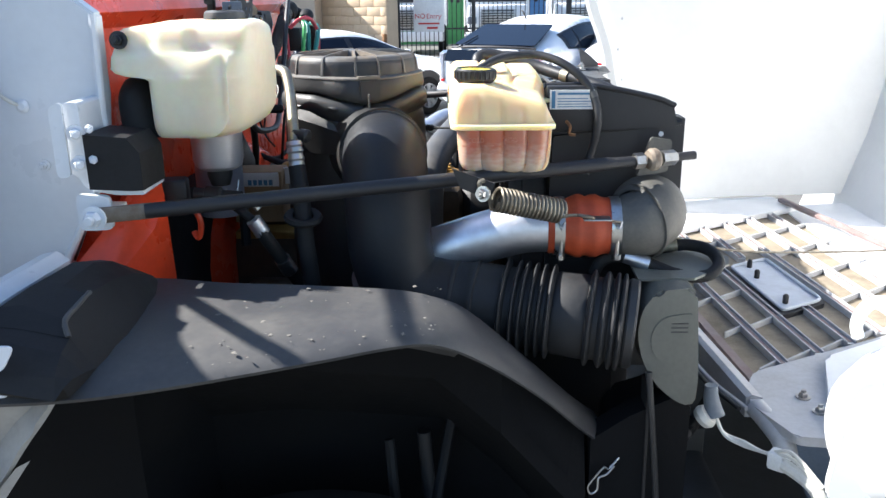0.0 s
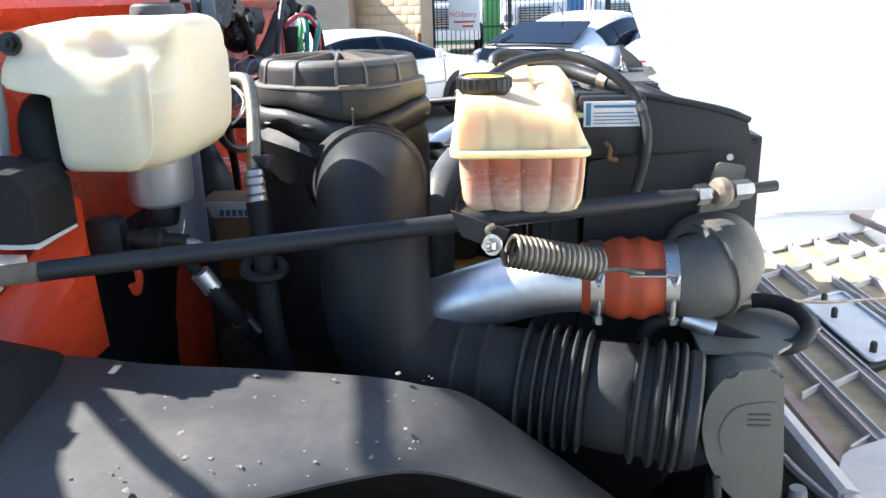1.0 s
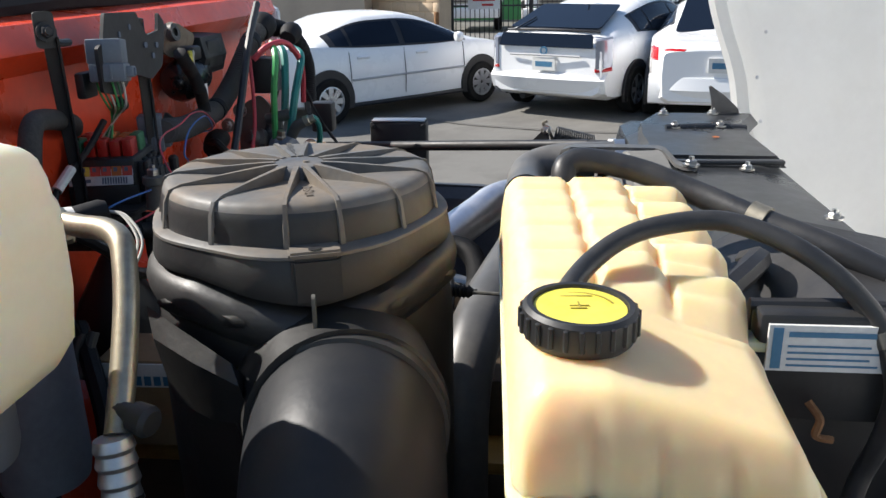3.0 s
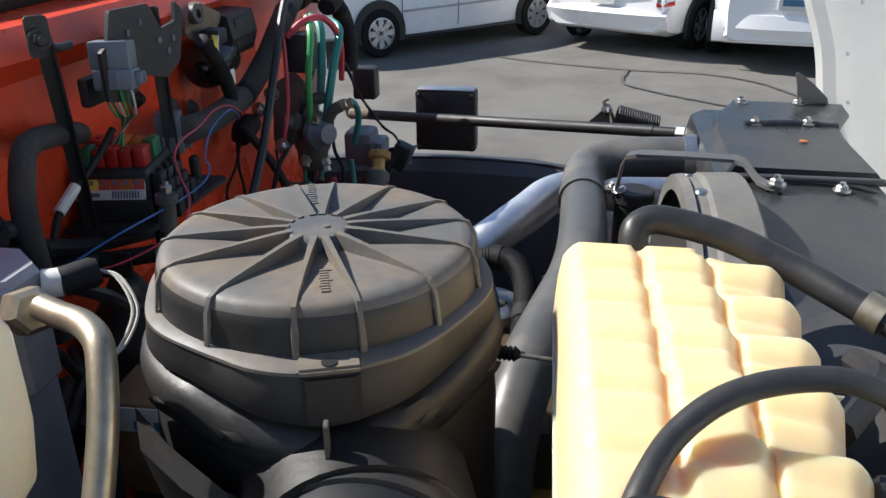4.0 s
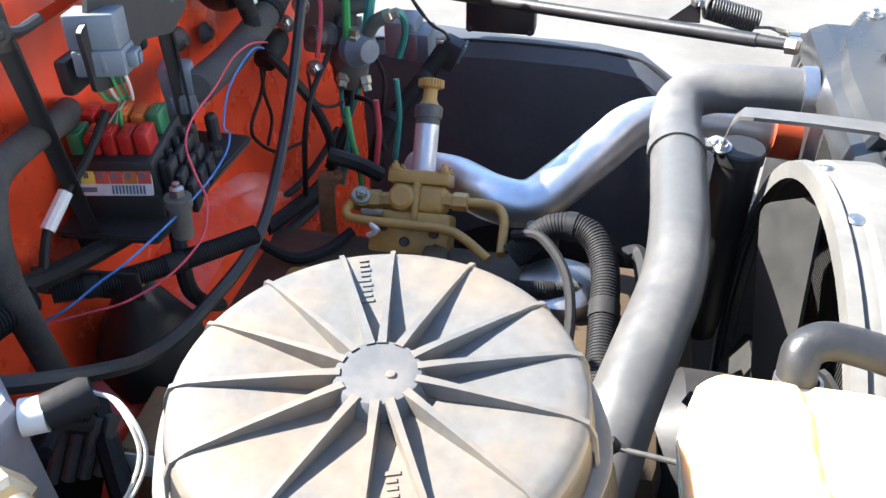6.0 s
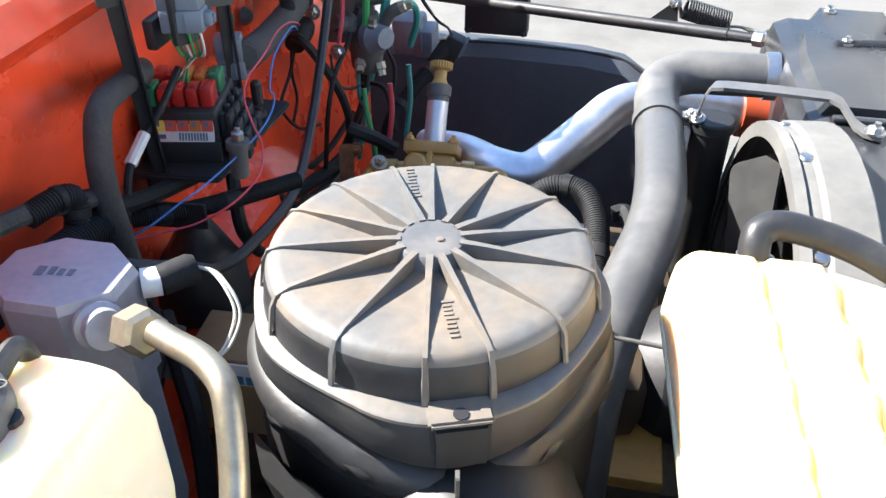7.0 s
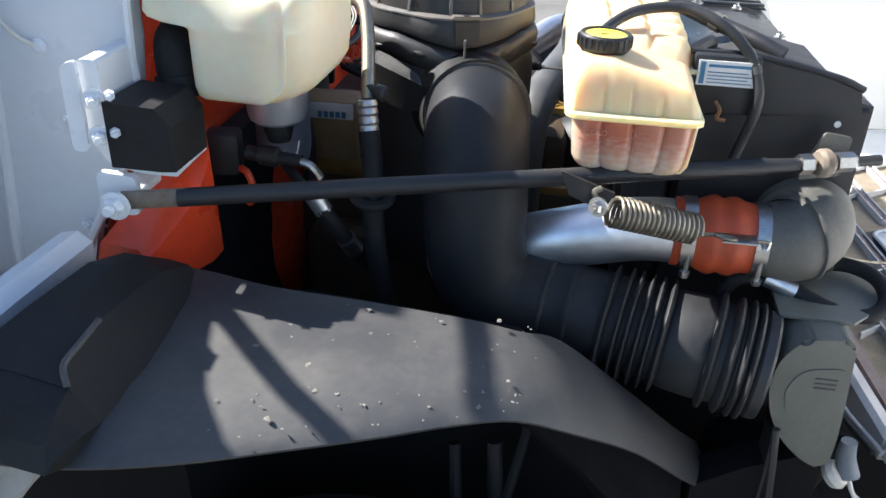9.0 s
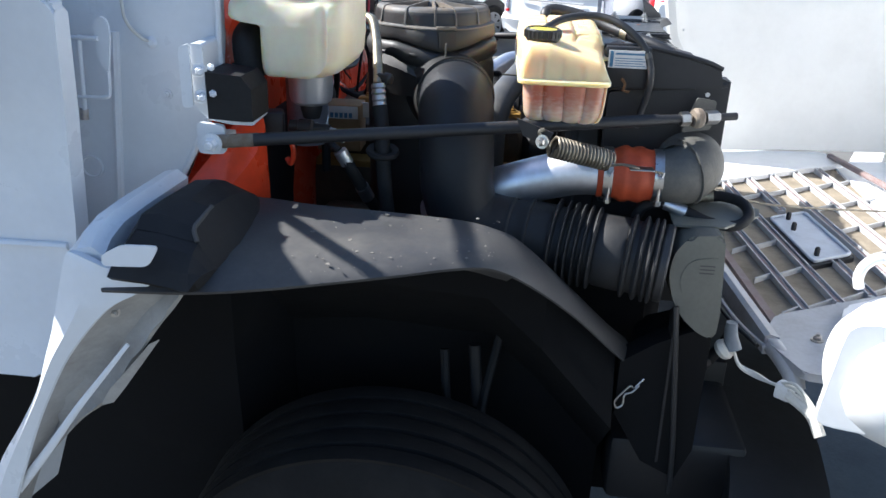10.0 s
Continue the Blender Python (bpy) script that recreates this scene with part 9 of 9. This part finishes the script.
part("floor_panel", plate([(1.26, 2.06), (1.64, 2.0), (1.64, 3.36), (1.30, 3.30)], Matrix.Translation((0, 0, 1.0)), 0.02), HOOD_WHITE, hood)
part("hood_seal", tube([(1.29, 3.28, 1.05), (1.35, 2.95, 1.052), (1.42, 2.60, 1.05), (1.50, 2.2, 1.04)], 0.012, 8), MAUVE, hood, "dark red seal strip")
part("hood_latch", tube([(1.58, 2.45, 1.56), (1.63, 2.40, 1.54), (1.65, 2.30, 1.55)], 0.014, 8), STEEL, hood)
for k in range(10):
    part("rivet", bolt((0.60 + 0.01 * (k % 3), 3.185, 1.32 + 0.11 * k), (-0.3, -1, 0), 0.005, 0.004, False), HOOD_WHITE, hood)

GZ, SKEW = 1.03, 0.58
gr = thing("grille", (0.9, 2.25, GZ), "grey plastic radiator grille lattice lying flat in the tilted hood", "grille")


def slat(x22, y0, y1):
    """Channel-shaped bar, leaning a little across the hood."""
    return loft([[Vector((x22 - 0.09 * (y - 2.2) + dx, y, GZ + dz)) for dx, dz in ((-0.013, -0.03), (-0.013, 0.0), (-0.0095, 0.0), (-0.0095, -0.007), (0.0095, -0.007), (0.0095, 0.0), (0.013, 0.0), (0.013, -0.03))] for y in np.linspace(y0, y1, 4)])


SLATS = (0.752, 0.860, 0.968, 1.076, 1.184, 1.292)
for x in SLATS:
    y0, y1 = 1.772 + SKEW * (x - 0.70), 3.02 + 0.42 * (x - 0.90)
    spans = ((y0, 2.17), (2.60, y1)) if x == 0.968 else ((y0, y1),)
    for ya, yb in spans:
        part("slat", slat(x, ya, yb), GRILLE_GREY, gr)
        # Strip in the channel: the reddish reflection there is painted as its colour.
        part("slat_reflection", loft([[Vector((x - 0.09 * (y - 2.2) + dx, y, GZ + dz)) for dx, dz in ((-0.0065, -0.0068), (-0.0065, -0.0056), (0.0065, -0.0056), (0.0065, -0.0068))] for y in (ya + 0.01, yb - 0.01)]), MAUVE, gr, "channel strip coloured with the reddish reflection")
for k in range(7):
    y = 1.79 + 0.208 * k
    for xa, xb in zip((0.672,) + SLATS, SLATS + (1.375,)):
        ya, yb = y + SKEW * (xa - 0.70), y + SKEW * (xb - 0.70)
        if yb > 3.05 + 0.42 * (xa - 0.90) or (0.85 < xa < 0.98 and 2.06 < ya < 2.66):
            continue
        lean_a, lean_b = xa - 0.09 * (ya - 2.2) + 0.011, xb - 0.09 * (yb - 2.2) - 0.011
        part("cross_bar", loft([[Vector((x, yy + dy, GZ + dz)) for dy, dz in ((0, -0.03), (0, -0.002), (0.006, -0.002), (0.006, -0.03))] for x, yy in ((lean_a, ya), (lean_b, yb))]), GRILLE_GREY, gr)
part("screen", plate([(0.655, 1.66), (1.34, 2.06), (1.34, 3.24), (0.66, 2.95), (0.62, 2.60)], Matrix.Translation((0, 0, GZ - 0.026)), 0.008), SCREEN_TAN, gr, "dusty tan insect screen behind the bars")
part("edge_strip", loft([[Vector((x + dx, y, GZ + dz)) for dx, dz in ((0, -0.04), (0, -0.004), (0.022, -0.004), (0.022, -0.04))] for x, y in ((0.684, 1.70), (0.650, 2.16), (0.61, 2.66))]), MAUVE, gr, "faded reddish edge strip")
part("edge_rail", loft([[Vector((x + dx, y, GZ + dz)) for dx, dz in ((0, -0.04), (0, 0.006), (0.012, 0.012), (0.034, 0.006), (0.034, -0.04))] for x, y in ((0.642, 1.62), (0.597, 2.1), (0.57, 2.62))]), GRILLE_GREY, gr)
for dx in (0.0, 0.016):
    part("seal_line", tube([(0.622 + dx, 1.60, GZ - 0.01), (0.576 + dx, 1.80, GZ - 0.012), (0.54 + dx, 2.3, GZ - 0.014)], 0.005, 8), TRIM_BLACK if dx == 0 else GRILLE_GREY, gr)
part("near_rim", plate(rounded([(0.645, 1.60), (0.672, 1.70), (0.70, 1.752), (0.90, 1.86), (1.25, 2.05), (1.30, 1.90), (0.86, 1.52), (0.76, 1.46), (0.69, 1.47)], 0.012, 3), Matrix.Translation((0, 0, GZ - 0.018)), 0.02, 0.003), GRILLE_GREY, gr)
part("corner_post", tube([(0.660, 1.61, GZ - 0.012), (0.670, 1.57, GZ - 0.018), (0.685, 1.52, GZ - 0.035), (0.69, 1.50, GZ - 0.06)], 0.022, 12), GRILLE_GREY, gr)
part("far_rim", plate(rounded([(0.56, 2.66), (0.70, 2.84), (0.80, 2.90), (1.16, 3.12), (1.34, 3.22), (1.30, 3.40), (0.56, 3.30)], 0.02, 3), Matrix.Translation((0, 0, GZ - 0.015)), 0.02, 0.004), HOOD_WHITE, gr, "pale grey far cover")
for x, y in ((0.762, 1.628), (0.772, 1.565), (0.98, 1.75)):
    part("stud_bolt", bolt((x, y, GZ + 0.003), (0, 0, 1), 0.010, 0.009), STEEL, gr)
f = Matrix.Translation((0, 0, GZ - 0.045))
part("plate_well", plate(rounded([(0.878, 2.10), (1.042, 2.20), (1.002, 2.60), (0.838, 2.50)], 0.02, 4), f, 0.04), TRIM_BLACK, gr, "black well of the badge")
well_out = rounded([(0.898, 2.13), (1.030, 2.21), (0.998, 2.575), (0.866, 2.495)], 0.022, 5)
pl = part("badge_plate", plate(well_out, Matrix.Translation((0, 0, GZ - 0.008)), 0.006, 0.002), BADGE_GREY, gr, "pale grey badge back plate with studs")
part("plate_rim", add_tube(bmesh.new(), [Vector((p.x, p.y, GZ + 0.002)) for p in well_out + well_out[:1]], 0.005, 8), BADGE_GREY, pl)
for x, y in ((0.925, 2.19), (0.915, 2.40), (0.925, 2.50)):
    part("plate_stud", lathe([(0, 0), (0.008, 0), (0.008, 0.022), (0.005, 0.027), (0, 0.028)], (x, y, GZ - 0.003), "Z", 12), BLACK_STEEL, pl)

lamp = thing("headlamp_housing", (0.66, 1.15, 1.2), "white headlamp housing seen from behind with loose wiring", "headlamp")
part("bucket", lathe([(0.0, 0.0), (0.05, 0.0), (0.085, 0.02), (0.115, 0.06), (0.138, 0.13), (0.142, 0.20), (0.150, 0.205), (0.150, 0.25), (0.0, 0.25)], (0.60, 1.10, 1.262), (1, 0.15, -0.15), 36), HOOD_WHITE, lamp)
part("flange", plate(rounded([(0, 0), (0.30, 0.02), (0.30, 0.25), (0.02, 0.20)], 0.03, 3), axes((0.575, 1.10, 1.15), (0.8, -0.3, 0.0), (0.0, 0.0, 1)), 0.02, 0.004), HOOD_WHITE, lamp)
part("ring", tube([Vector((0.66, 1.18, 1.385)) + Vector((math.cos(a) * 0.03, 0, math.sin(a) * 0.036)) for a in np.linspace(-0.5, 3.7, 9)], 0.009, 10), HOOD_WHITE, lamp)
wires = thing("headlamp_wiring", (0.55, 1.4, 1.08), "white plug and grey wires hanging behind the grille corner", "wiring")
part("plug", tube([(0.52, 1.47, 1.14), (0.522, 1.468, 1.11), (0.53, 1.46, 1.08)], lambda f: 0.012 + 0.006 * f, 14), GREY_PLASTIC, wires, "pale grey plug")
part("socket", lathe([(0, 0), (0.02, 0), (0.024, 0.01), (0.02, 0.02), (0, 0.022)], (0.505, 1.465, 1.07), (0.5, -0.2, 0.6), 16), WIRE_WHITE, wires)
for k in range(3):
    part("wire", tube([(0.53, 1.46, 1.08), (0.545, 1.44 + 0.005 * k, 1.05), (0.575, 1.42, 1.04 + 0.004 * k), (0.60, 1.38, 1.05), (0.625, 1.33, 1.06 + 0.01 * k), (0.66, 1.27, 1.05)], 0.0035, 6), WIRE_WHITE, wires)
part("splice", box((0.60, 1.345, 1.03), (0.635, 1.375, 1.065), 0.006, turned(-40)), PAPER, wires)
part("splice_tape", tube([(0.62, 1.34, 1.05), (0.65, 1.29, 1.04), (0.665, 1.26, 1.01)], 0.012, 10), WIRE_WHITE, wires)
